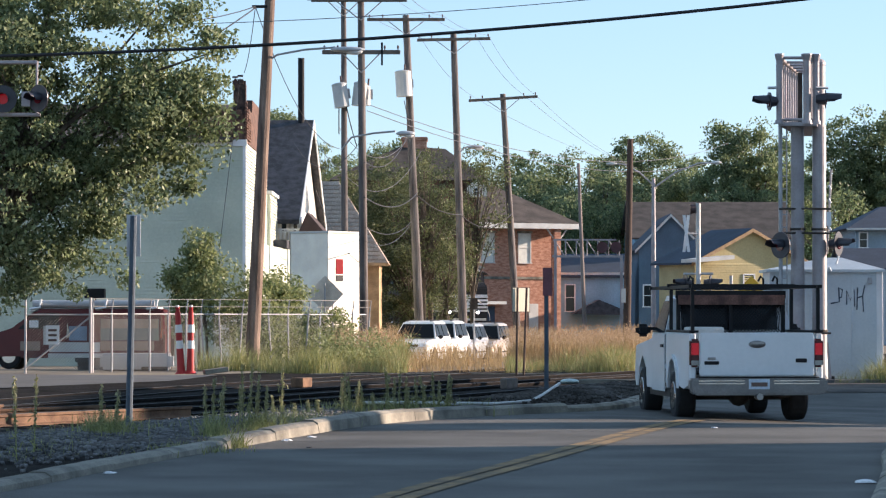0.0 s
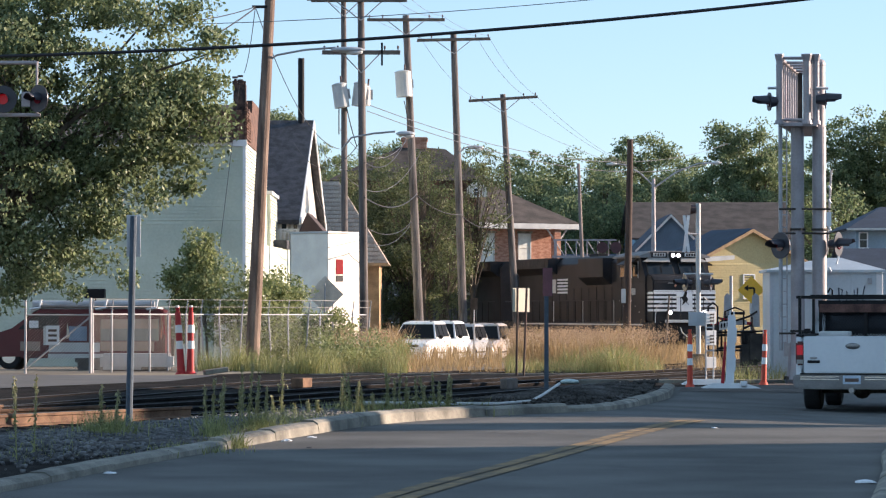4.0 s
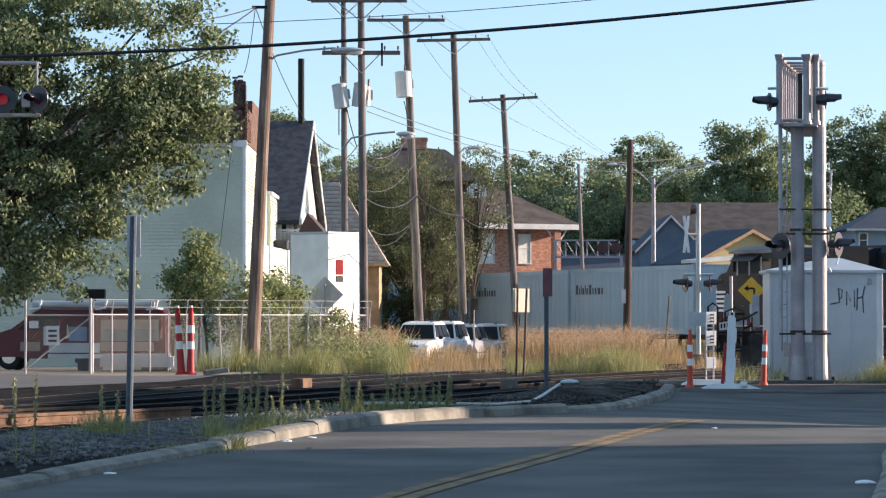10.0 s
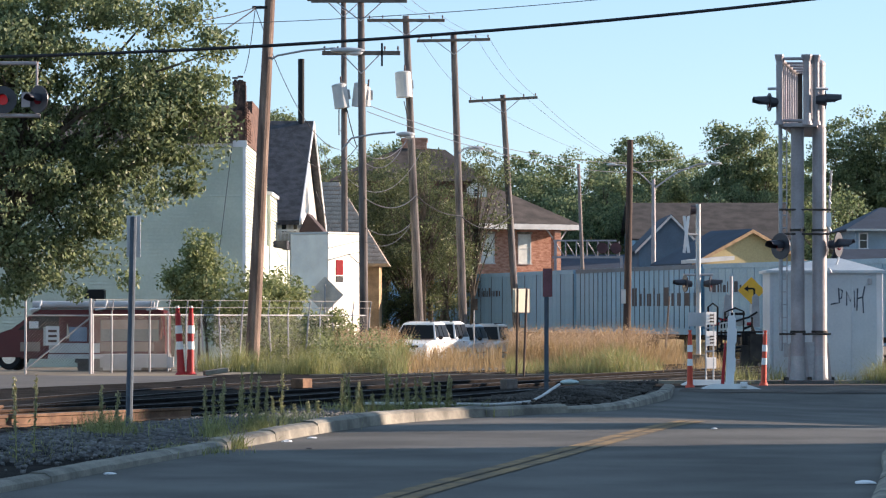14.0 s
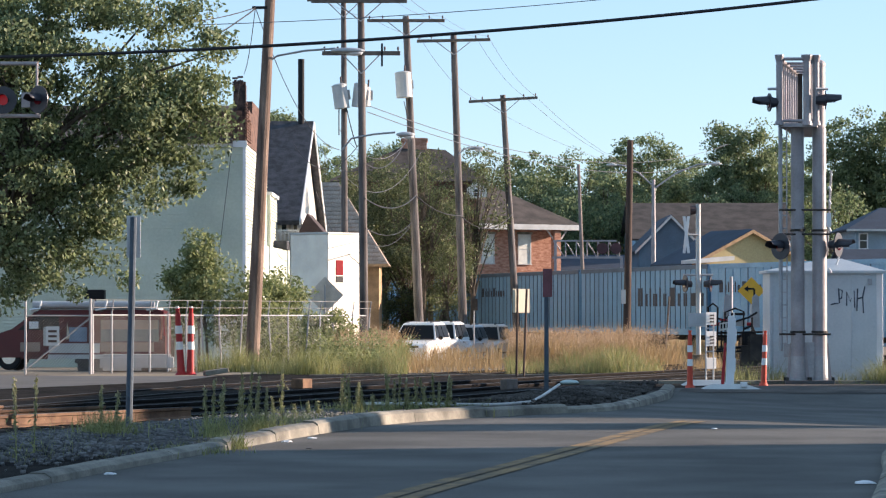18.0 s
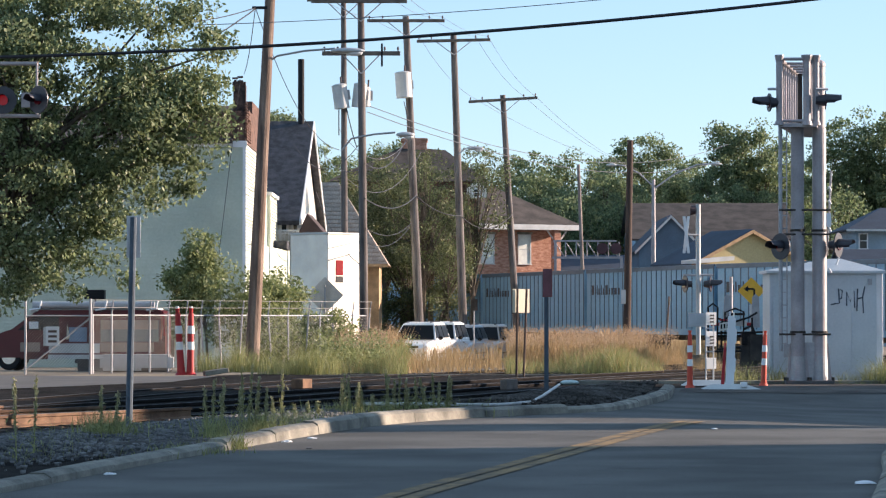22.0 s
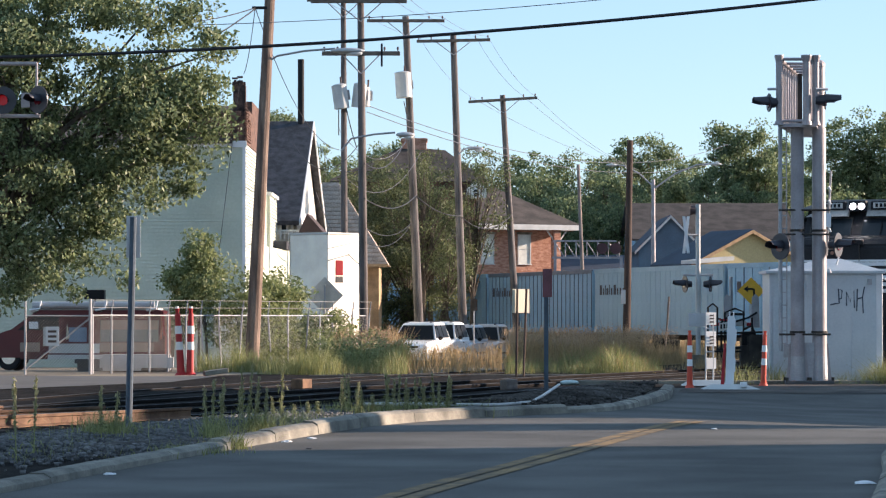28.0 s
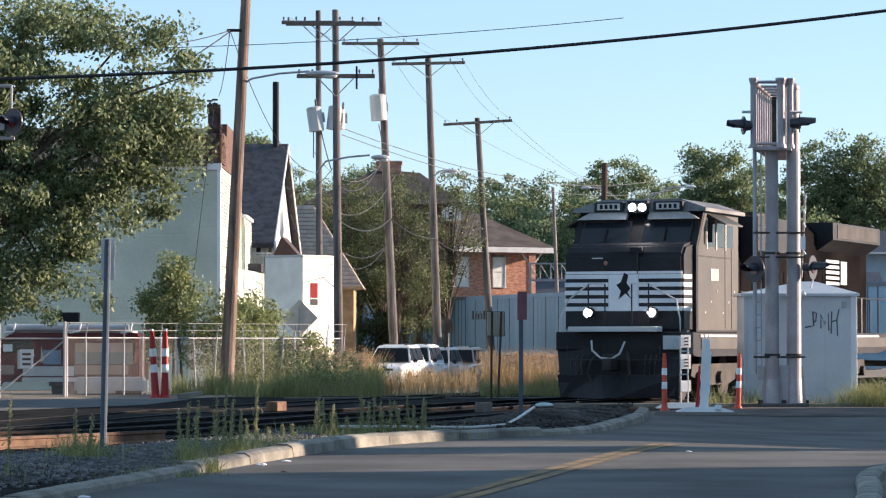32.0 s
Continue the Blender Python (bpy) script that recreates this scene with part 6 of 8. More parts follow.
    loft(bm, [[(-1.85, y, 4.42) for y in (-1.62, 1.62)] + [(-5.3, y, 4.42) for y in (1.62, -1.62)], [(-1.9, y, 4.5) for y in (-1.62, 1.62)] + [(-5.3, y, 4.5) for y in (1.62, -1.62)], [(-2.1, y, 4.72) for y in (-0.95, 0.95)] + [(-5.3, y, 4.72) for y in (0.95, -0.95)]])
    part("cab_roof", bm, make_once_roof(), cab, "pale cab roof")
    for s in (-1, 1):
        bm = B()
        prism(bm, [(-1.53, 3.66), (-1.92, 4.2), (-1.9, 4.22), (-1.5, 3.68)], 0.16 if s > 0 else -1.3, 1.3 if s > 0 else -0.16)
        part("windscreen", bm, GLASS, cab, "dark windscreen pane")
        ya, yb = (0.14, 1.33) if s > 0 else (-1.33, -0.14)
        for q0, q1, z0, z1 in ((ya, yb, 3.64, 3.68), (ya, yb, 4.18, 4.22), (ya, ya + 0.04, 3.64, 4.22), (yb - 0.04, yb, 3.64, 4.22)):
            part("window_gasket", prism(B(), [(-1.5 - (z0 - 3.64) * 0.72, z0), (-1.5 - (z1 - 3.64) * 0.72, z1), (-1.48 - (z1 - 3.64) * 0.72, z1), (-1.48 - (z0 - 3.64) * 0.72, z0)], q0, q1), UNDER, cab)
        for x in (-2.7, -3.5, -4.3):
            part("side_window", box(B(), x, s * 1.505, 3.62, 0.58, 0.02, 0.56), GLASS, cab)
            part("window_post", box(B(), x + 0.37, s * 1.51, 3.55, 0.07, 0.03, 0.72), DULL_WHITE, cab)
        for k in range(4):
            part("number_bar", box(B(), -2.75 - k * 0.17, s * 1.51, 2.82, 0.1, 0.012, 0.28), DULL_WHITE, cab)
        part("side_seam", box(B(), -3.9, s * 1.508, 1.7, 0.03, 0.014, 2.6), UNDER, cab)
        part("seam_band", box(B(), -3.2, s * 1.508, 3.36, 3.5, 0.014, 0.03), UNDER, cab)
        for k in range(6):
            part("latch", box(B(), -2.2 - k * 0.5, s * 1.512, 2.05 + 0.25 * (k % 3), 0.05, 0.016, 0.05), DULL_WHITE, cab)
        part("number_box", box(B(), -1.93, s * 0.72, 4.42, 0.2, 0.72, 0.24, 0, 0.03), LOCO_BLACK, cab)
        part("number_strip", box(B(), -1.825, s * 0.72, 4.47, 0.012, 0.56, 0.15), DULL_WHITE, cab)
        for k in range(4):
            part("print_bar", box(B(), -1.815, s * 0.72 - 0.18 + k * 0.12, 4.495, 0.01, 0.07, 0.1), BLACK, cab)
        part("visor", loft(B(), [[(-1.72, s * 0.26, 4.24), (-1.72, s * 1.48, 4.24), (-1.86, s * 1.48, 4.24), (-1.86, s * 0.26, 4.24)], [(-1.95, s * 0.26, 4.5), (-1.95, s * 1.05, 4.5), (-2.05, s * 1.05, 4.5), (-2.05, s * 0.26, 4.5)]]), make_once_visor(), cab, "pale sloping plate over the windscreens")
        part("wiper", box(B(), -1.6, s * 0.72, 3.7, 0.03, 0.03, 0.4, 0, 0, (0, -36, 0)), BLACK, cab)
        part("cab_door", box(B(), -4.75, s * 1.507, 1.7, 0.6, 0.02, 1.9), side, cab)
        part("mirror", box(B(), -2.25, s * 1.62, 3.7, 0.06, 0.12, 0.4), BLACK, cab)
        part("awning", prism(B(), [(s * 1.5, 4.34), (s * 1.5, 4.38), (s * 1.95, 4.14), (s * 1.95, 4.1)], -3.9, -2.4, "x"), side, cab, "drop awning over the side windows")
        rod(bm := B(), (-0.55, s * 0.76, 2.06), (-0.38, s * 0.76, 2.06), 0.13, n=14)
        part("ditch_lamp_case", bm, LOCO_BLACK, root)
        rod(bm := B(), (-0.38, s * 0.76, 2.06), (-0.36, s * 0.76, 2.06), 0.09, n=14)
        part("ditch_lamp", bm, headlamp, root, "lit ditch lamp")
    part("headlamp_case", box(B(), -1.86, 0, 4.38, 0.22, 0.5, 0.3, 0, 0.03), LOCO_BLACK, cab)
    for s in (-1, 1):
        rod(bm := B(), (-1.75, s * 0.12, 4.52), (-1.735, s * 0.12, 4.52), 0.085, n=14)
        part("headlamp", bm, headlamp, cab, "lit headlamp")
    # hood
    hood = part("hood", bevelled(prism(B(), [(-1.0, 1.62), (-1.0, 4.3), (-0.7, 4.62), (0.7, 4.62), (1.0, 4.3), (1.0, 1.62)], -L + 1.1, -5.1, "x"), 0.03, 1), LOCO_HOOD if lit_sides else side, root, "long engine hood")
    part("radiator_wing", prism(B(), [(-1.0, 3.85), (-1.45, 4.15), (-1.45, 4.62), (1.45, 4.62), (1.45, 4.15), (1.0, 3.85)], -L + 1.3, -L + 7.0, "x"), LOCO_BLACK, hood, "flared radiator section")
    part("dynamic_brake_box", prism(B(), [(-1.0, 3.3), (-1.42, 3.65), (-1.42, 4.5), (1.42, 4.5), (1.42, 3.65), (1.0, 3.3)], -10.6, -7.2, "x"), LOCO_BLACK, hood)
    part("exhaust", box(B(), -11.8, 0, 4.6, 1.2, 0.5, 0.18, 0, 0.03), UNDER, hood)
    for s in (-1, 1):
        for k in range(9):
            part("hood_door", box(B(), -7.6 - k * 1.05, s * 1.008, 1.75, 0.95, 0.02, 1.45), LOCO_HOOD if lit_sides else side, hood)
        for k in range(5):
            part("hood_stripe", box(B(), stripe_x, s * 1.02, 2.95 + k * 0.15, 1.5, 0.02, 0.085), WHITE, hood, "white hood stripe")
        part("emblem_block", box(B(), stripe_x - 1.3, s * 1.02, 2.97, 0.7, 0.02, 0.65), DULL_WHITE, hood, "pale plain emblem block")
        part("grille", box(B(), -L + 4.1, s * 1.455, 4.2, 4.8, 0.02, 0.36), UNDER, hood)
        for k in range(15):
            x = -5.6 - k * 1.05
            rod(bm := B(), (x, s * 1.46, 1.6), (x, s * 1.46, 2.6), 0.018, n=6)
            part("rail_post", bm, LOCO_BLACK if k % 4 else DULL_WHITE, root)
        rod(bm := B(), (-5.4, s * 1.46, 2.6), (-L + 0.4, s * 1.46, 2.6), 0.018, n=6)
        part("handrail", bm, LOCO_BLACK, root)
        tube(bm := B(), [(-0.4, s * 1.44, 0.7), (-0.4, s * 1.44, 1.9), (-0.55, s * 1.3, 2.35), (-0.3, s * 0.7, 2.72), (-0.3, s * 0.3, 2.72)], 0.02, 8)
        part("front_handrail", bm, DULL_WHITE, root, "pale bent front handrail")
        for y in (0.32, 0.72):
            rod(bm := B(), (-0.3, s * y, 1.72), (-0.3, s * y, 2.72), 0.018, n=6)
            part("rail_post", bm, LOCO_BLACK, root)
    part("fuel_tank", bevelled(prism(B(), [(-1.3, 1.1), (-1.42, 0.85), (-1.2, 0.4), (1.2, 0.4), (1.42, 0.85), (1.3, 1.1)], -13.6, -8.2, "x"), 0.04, 1), UNDER, root)
    axle_truck(root, -4.3, 3, 1.75, 0.53, 1.12)
    axle_truck(root, -17.4, 3, 1.75, 0.53, 1.12)
    for ob in root.children_recursive:
        if low and ob.data and ob.parent.name[:5] != "wheel":
            for v in ob.data.vertices:
                if v.co.z > 0.9:
                    v.co.z -= low
    if big != 1.0:
        for ob in root.children_recursive:
            if ob.data:
                ob.data.transform(Matrix.Scale(big, 4))
            ob.matrix_basis = Matrix.Translation(ob.matrix_basis.translation * big)
    return root


near_loco = locomotive("locomotive", "black six-axle freight locomotive with white nose stripes and lit headlamps", LAMP_ON, True, 0.02)
far_loco = locomotive("locomotive", "black freight locomotive leading the far train, headlamps lit", LAMP_DIM, False, 0.0, 1.02, -14.0)
rear_loco = copy_thing(far_loco, pose(0, 0, 0))
tagged(rear_loco, "black freight locomotive coupled back to back in the far train")


def trailer(ribbed, lettering):
    """A rail-borne road trailer, its front plate at x = 0; sides of upright panels."""
    root = thing("rail_trailer", pose(0, 0, 0), "pale blue-grey highway trailer riding on rail wheels", "trailer", "trailers of the far train")
    L, half, z0, z1 = 16.15, 1.3, 1.18, 4.1
    mat = TRAILER if ribbed != 1 else TRAILER_OLD
    part("body", box(B(), -L / 2, 0, z0, L - 0.04, half * 2 - 0.04, z1 - z0 - 0.03), mat, root)
    n = 26
    w = (L - 0.12) / n
    me = shape("side_panel", bevelled(box(B(), 0, 0, 0, w - 0.03, 0.03, z1 - z0 - 0.42), 0.006, 1), mat)
    rib = shape("side_rib", box(B(), 0, 0, 0, 0.06, 0.05, z1 - z0 - 0.4), TRAILER_RIB)
    for s in (-1, 1):
        for k in range(n):
            piece("side_panel", me, root, pose(-0.06 - w * (k + 0.5), s * half, z0 + 0.26))
            if ribbed == 2 or (ribbed == 0 and k % 3 == 0):
                piece("side_rib", rib, root, pose(-0.06 - w * k, s * (half + 0.01), z0 + 0.26))
        part("lower_rail", box(B(), -L / 2, s * half, z0, L, 0.07, 0.24), mat, root)
        part("top_rail", box(B(), -L / 2, s * half, z1 - 0.15, L, 0.07, 0.18), TRAILER_RIB if ribbed == 2 else mat, root)
        # A row of plain dark bars stands for the lettering.
        big = lettering == 2
        x, z, h = (-8.6, 2.4, 0.8) if big else (-L + 0.7, 2.95, 0.44)
        for k, ww in enumerate((0.5, 0.3, 0.2, 0.42, 0.2, 0.4, 0.52, 0.32, 0.45, 0.55, 0.42)):
            ww *= 1.96 if big else 0.93
            tall = h if k in (0, 2, 4, 6) else h * 0.68
            part("letter_bar", box(B(), x + ww / 2, s * (half + 0.022), z, ww * (0.46 if k % 3 else 0.62), 0.012, tall), LETTER, root, "dark bar of plain lettering")
            x += ww
    part("front_plate", box(B(), 0.0, 0, z0, 0.06, half * 2, z1 - z0 - 0.05), mat, root, "plain front bulkhead")
    part("roof", box(B(), -L / 2, 0, z1 - 0.02, L, half * 2 - 0.1, 0.06), mat, root)
    part("underframe", box(B(), -L / 2, 0, 0.95, L - 0.6, 1.0, 0.25), UNDER, root)
    for s in (-1, 1):
        part("landing_leg", box(B(), -3.2, s * 0.75, 0.45, 0.14, 0.14, 0.75), UNDER, root)
    for x in (-12.3, -13.5):
        for s in (-1, 1):
            rod(bm := B(), (x, s * 0.72, 0.78), (x, s * 1.24, 0.78), 0.48, n=18)
            part("road_tyre", bm, RUBBER, root)
    axle_truck(root, -L - 0.1, 2, 1.75, 0.42, 1.0)
    return root


kinds = [trailer(1, 1), trailer(2, 2), trailer(0, 1), trailer(2, 1)]
ORDER = [0, 0, 1, 2, 1, 3, 3, 3, 2, 0, 3, 2, 2, 3, 3]
trailers, used = [], set()
for k in ORDER:
    trailers.append(kinds[k] if k not in used else copy_thing(kinds[k], pose(0, 0, 0)))
    used.add(k)


# ---- vehicles ----
def wheel(parent, x, y, r, w, side, name="wheel", rim=None):
    hub = new(name)
    hub.parent, hub.matrix_basis = parent, pose(x, y, r)
    bm = B()
    loft(bm, [[(r * s * math.cos(a), d, r * s * math.sin(a)) for a in [2 * math.pi * k / 24 for k in range(24)]] for d, s in ((-w / 2, 0.86), (-w * 0.42, 0.97), (-w * 0.3, 1.0), (w * 0.3, 1.0), (w * 0.42, 0.97), (w / 2, 0.86))])
    part("tyre", bm, RUBBER, hub)
    rod(bm := B(), (0, side * w * 0.4, 0), (0, side * w * 0.53, 0), r * 0.62, r * 0.55, n=18)
    part("rim", bm, rim or CHROME, hub)
    return hub


DARK_CHROME = make("scuffed_bumper", (0.17, 0.175, 0.185), 0.3, 0.75, scale=3, vary=0.15, bump=0.02)


def pickup():
    """A full-size pickup; local x forward, the rear bumper at x = 0."""
    t = thing("pickup_truck", pose(0, 0, 0), "white pickup truck with a black ladder rack over its bed", "pickup truck")
    W, HB = 1.0, 1.33
    for s in (-1, 1):
        bm = B()
        out = [(0.08, 0.55), (0.08, HB), (2.25, HB + 0.02), (2.25, 0.5), (1.95, 0.5), (1.88, 0.75), (1.72, 0.9), (1.5, 0.96), (1.28, 0.9), (1.1, 0.75), (1.04, 0.52), (0.6, 0.5)]
        prism(bm, out, s * (W - 0.1), s * W)
        part("bed_side", bevelled(bm, 0.02, 1), TRUCK_WHITE, t)
        part("bed_rail", box(B(), 1.17, s * (W - 0.07), HB + 0.01, 2.2, 0.14, 0.035, 0, 0.01), BLACK, t)
        part("wheel_lip", prism(B(), [(1.03, 0.5), (1.1, 0.78), (1.28, 0.94), (1.5, 1.0), (1.72, 0.94), (1.9, 0.78), (1.97, 0.5), (1.92, 0.5), (1.84, 0.74), (1.7, 0.88), (1.5, 0.94), (1.3, 0.88), (1.15, 0.74), (1.08, 0.5)], s * W, s * (W + 0.035)), TRUCK_WHITE, t)
        tl = part("tail_lamp", bevelled(box(B(), 0.075, s * (W - 0.075), 0.83, 0.12, 0.15, 0.42), 0.03, 2), DEEP_RED, t, "upright red tail lamp")
        part("lit_lens", bevelled(box(B(), 0.02, s * (W - 0.075), 1.0, 0.03, 0.11, 0.2), 0.012, 2), RED_LENS, tl, "glowing red lens")
        part("reverse_lamp", box(B(), 0.012, s * (W - 0.075), 0.86, 0.012, 0.11, 0.07), DULL_CHROME, tl)
        part("door", prism(B(), [(2.32, 0.42), (2.32, 1.28), (3.55, 1.24), (3.55, 0.42)], s * W, s * (W + 0.012)), TRUCK_WHITE, t)
        part("door_handle", box(B(), 2.5, s * (W + 0.02), 1.1, 0.2, 0.03, 0.05), BLACK, t)
        part("rocker", box(B(), 2.95, s * (W - 0.08), 0.34, 2.0, 0.12, 0.12), BLACK, t)
        mr = part("mirror", bevelled(box(B(), 3.25, s * (W + 0.2), 1.26, 0.14, 0.24, 0.2), 0.06, 3), BLACK, t, "black door mirror")
        part("mirror_arm", box(B(), 3.28, s * (W + 0.06), 1.36, 0.06, 0.16, 0.05), BLACK, mr)
        bm = B()
        loft(bm, [[(2.4, s * (W - 0.02), 1.33), (3.5, s * (W - 0.02), 1.33), (3.5, s * (W + 0.008), 1.33), (2.4, s * (W + 0.008), 1.33)],
                  [(2.46, s * (W - 0.16), 1.82), (3.12, s * (W - 0.16), 1.82), (3.12, s * (W - 0.12), 1.82), (2.46, s * (W - 0.12), 1.82)]])
        part("side_window", bm, GLASS, t, "dark side window")
        part("body_moulding", box(B(), 2.9, s * (W + 0.012), 0.78, 1.25, 0.02, 0.06), TRUCK_WHITE, t)
        part("door_gap", box(B(), 2.3, s * W, 0.5, 0.02, 0.012, 0.8), BLACK, t)
        part("fender", prism(B(), [(3.55, 0.45), (3.55, 1.24), (5.3, 1.1), (5.42, 0.6), (5.3, 0.45), (5.05, 0.45), (4.95, 0.75), (4.6, 0.95), (4.25, 0.75), (4.15, 0.45)], s * (W - 0.12), s * W), TRUCK_WHITE, t)
        for x in (0.15, 2.1):
            part("rack_post", box(B(), x, s * (W - 0.06), HB, 0.05, 0.05, 2.02 - HB), BLACK, t)
        part("rack_rail", box(B(), 2.0, s * (W - 0.06), 2.0, 3.9, 0.05, 0.05), BLACK, t)
        wheel(t, 1.5, s * 0.86, 0.38, 0.3, s)
        wheel(t, 4.6, s * 0.86, 0.38, 0.3, s)
    tg = part("tailgate", bevelled(box(B(), 0.04, 0, 0.69, 0.07, 1.72, HB - 0.68), 0.02, 2), TRUCK_WHITE, t, "plain white tailgate")
    ball(bm := B(), 0.0, 0.0, 1.17, 0.03, 0.13, 0.055, 14)
    part("handle_recess", bm, DARK_CHROME, tg)
    part("handle", box(B(), -0.03, 0.0, 1.17, 0.02, 0.2, 0.04, 0, 0.008), DULL_CHROME, tg)
    part("badge", box(B(), 0.0, 0.68, 0.87, 0.02, 0.22, 0.05, 0, 0.01), BLACK, tg)
    part("badge", box(B(), 0.0, 0.68, 0.94, 0.02, 0.12, 0.04, 0, 0.01), DULL_CHROME, tg)
    part("badge", box(B(), 0.0, -0.66, 0.9, 0.02, 0.17, 0.06, 0, 0.015), BLACK, tg)
    bp = part("rear_bumper", bevelled(prism(B(), [(-1.03, 0.48), (-1.03, 0.67), (1.03, 0.67), (1.03, 0.48), (0.94, 0.42), (-0.94, 0.42)], -0.14, 0.05, "x"), 0.03, 2), DARK_CHROME, t, "scuffed chrome step bumper")
    for s in (-1, 1):
        for z in (0.585, 0.625):
            part("chrome_line", box(B(), -0.145, s * 0.56, z, 0.012, 0.68, 0.016), CHROME, bp)
    part("bumper_pad", box(B(), -0.06, 0, 0.675, 0.16, 1.8, 0.02), BLACK, bp)
    pl = part("number_plate", box(B(), -0.15, 0.0, 0.51, 0.015, 0.31, 0.15), make("plate_blue", (0.45, 0.55, 0.65), 0.5), bp)
    part("print_bar", box(B(), -0.16, 0.0, 0.55, 0.01, 0.24, 0.06), make_once("dark_print"), pl)
    rod(bm := B(), (-0.22, -0.0, 0.4), (0.0, -0.0, 0.4), 0.05, n=10)
    part("tow_ball", bm, DULL_CHROME, t)
    part("bed_floor", box(B(), 1.2, 0, 0.72, 2.1, 1.75, 0.06), BLACK, t)
    part("chassis", box(B(), 2.6, 0, 0.42, 4.9, 1.0, 0.22), UNDER, t)
    rod(bm := B(), (1.5, -0.8, 0.38), (1.5, 0.8, 0.38), 0.07, n=10)
    ball(bm, 1.5, 0.0, 0.38, 0.17)
    part("rear_axle", bm, UNDER, t)
    rod(bm := B(), (0.5, -0.55, 0.42), (2.6, -0.5, 0.42), 0.06, n=8)
    part("exhaust_pipe", bm, UNDER, t)
    bm = B()
    loft(bm, [[(2.28, -W, 0.55), (2.28, W, 0.55), (2.28, W, 1.3), (2.36, W - 0.14, 1.86), (2.36, -W + 0.14, 1.86), (2.28, -W, 1.3)],
              [(3.62, -W, 0.5), (3.62, W, 0.5), (3.62, W, 1.28), (3.15, W - 0.16, 1.9), (3.15, -W + 0.16, 1.9), (3.62, -W, 1.28)]])
    part("cab", bm, TRUCK_WHITE, t)
    part("cab_roof", box(B(), 2.75, 0, 1.86, 0.85, 1.55, 0.05, 0, 0.02), TRUCK_WHITE, t)
    part("rear_window", box(B(), 2.3, 0, 1.37, 0.03, 1.5, 0.42, 0, 0, (0, 8, 0)), GLASS, t, "dark rear window")
    part("bonnet", prism(B(), [(3.6, 0.9), (3.6, 1.26), (5.25, 1.12), (5.4, 0.9)], -W + 0.1, W - 0.1), TRUCK_WHITE, t)
    part("front_bumper", box(B(), 5.45, 0, 0.45, 0.15, 1.9, 0.25, 0, 0.03), DULL_CHROME, t)
    # headache rack with netting, and the ladder rack's bars
    hr = part("headache_rack", box(B(), 2.16, 0, 1.86, 0.06, 1.72, 0.12), BLACK, t, "black guard frame behind the cab")
    for y in (-0.82, 0, 0.82):
        part("guard_post", box(B(), 2.16, y, HB, 0.05, 0.06, 0.6), BLACK, hr)
    bm = B()
    for k in range(30):
        y = -0.8 + k * 0.055
        for q in (1, -1):
            a, b = (2.17, max(-0.8, min(0.8, y)), 1.33), (2.17, max(-0.8, min(0.8, y + q * 0.5)), 1.86)
            rod(bm, a, b, 0.006, n=4)
    part("guard_netting", bm, BLACK, hr)
    for x, z in ((0.15, 2.0), (2.12, 2.03), (3.85, 2.0)):
        part("rack_bar", box(B(), x, 0, z, 0.05, 2.0, 0.05), BLACK, t)
    for y in (-0.72, -0.5, 0.6):
        tube(bm := B(), [(2.1, y, 2.05), (2.1, y, 2.16), (2.1, y + 0.04, 2.2), (2.1, y + 0.08, 2.12)], 0.018, 6)
        part("rack_hook", bm, BLACK, t)
    part("rack_plank", box(B(), 2.1, 0, 1.76, 0.05, 1.66, 0.15), make("rusty_rack_plank", (0.1, 0.045, 0.035), 0.8, other=(0.2, 0.1, 0.075), scale=4, vary=0.3), hr, "rust-brown plank across the guard frame")
    part("third_brake_lamp", box(B(), 2.27, 0, 1.8, 0.03, 0.3, 0.05), DEEP_RED, t)
    part("tool_box", box(B(), 1.7, 0.5, 1.0, 0.5, 0.55, 0.42, 0, 0.04), DULL_WHITE, t, "pale tool box in the bed")
    return t


pickup_truck = pickup()


CAR_GLASS = make("dark_car_glass", (0.008, 0.009, 0.011), 0.35, vary=0.05, bump=0)
CAR_GLASS.node_tree.nodes["Principled BSDF"].inputs["Specular IOR Level"].default_value = 0.12


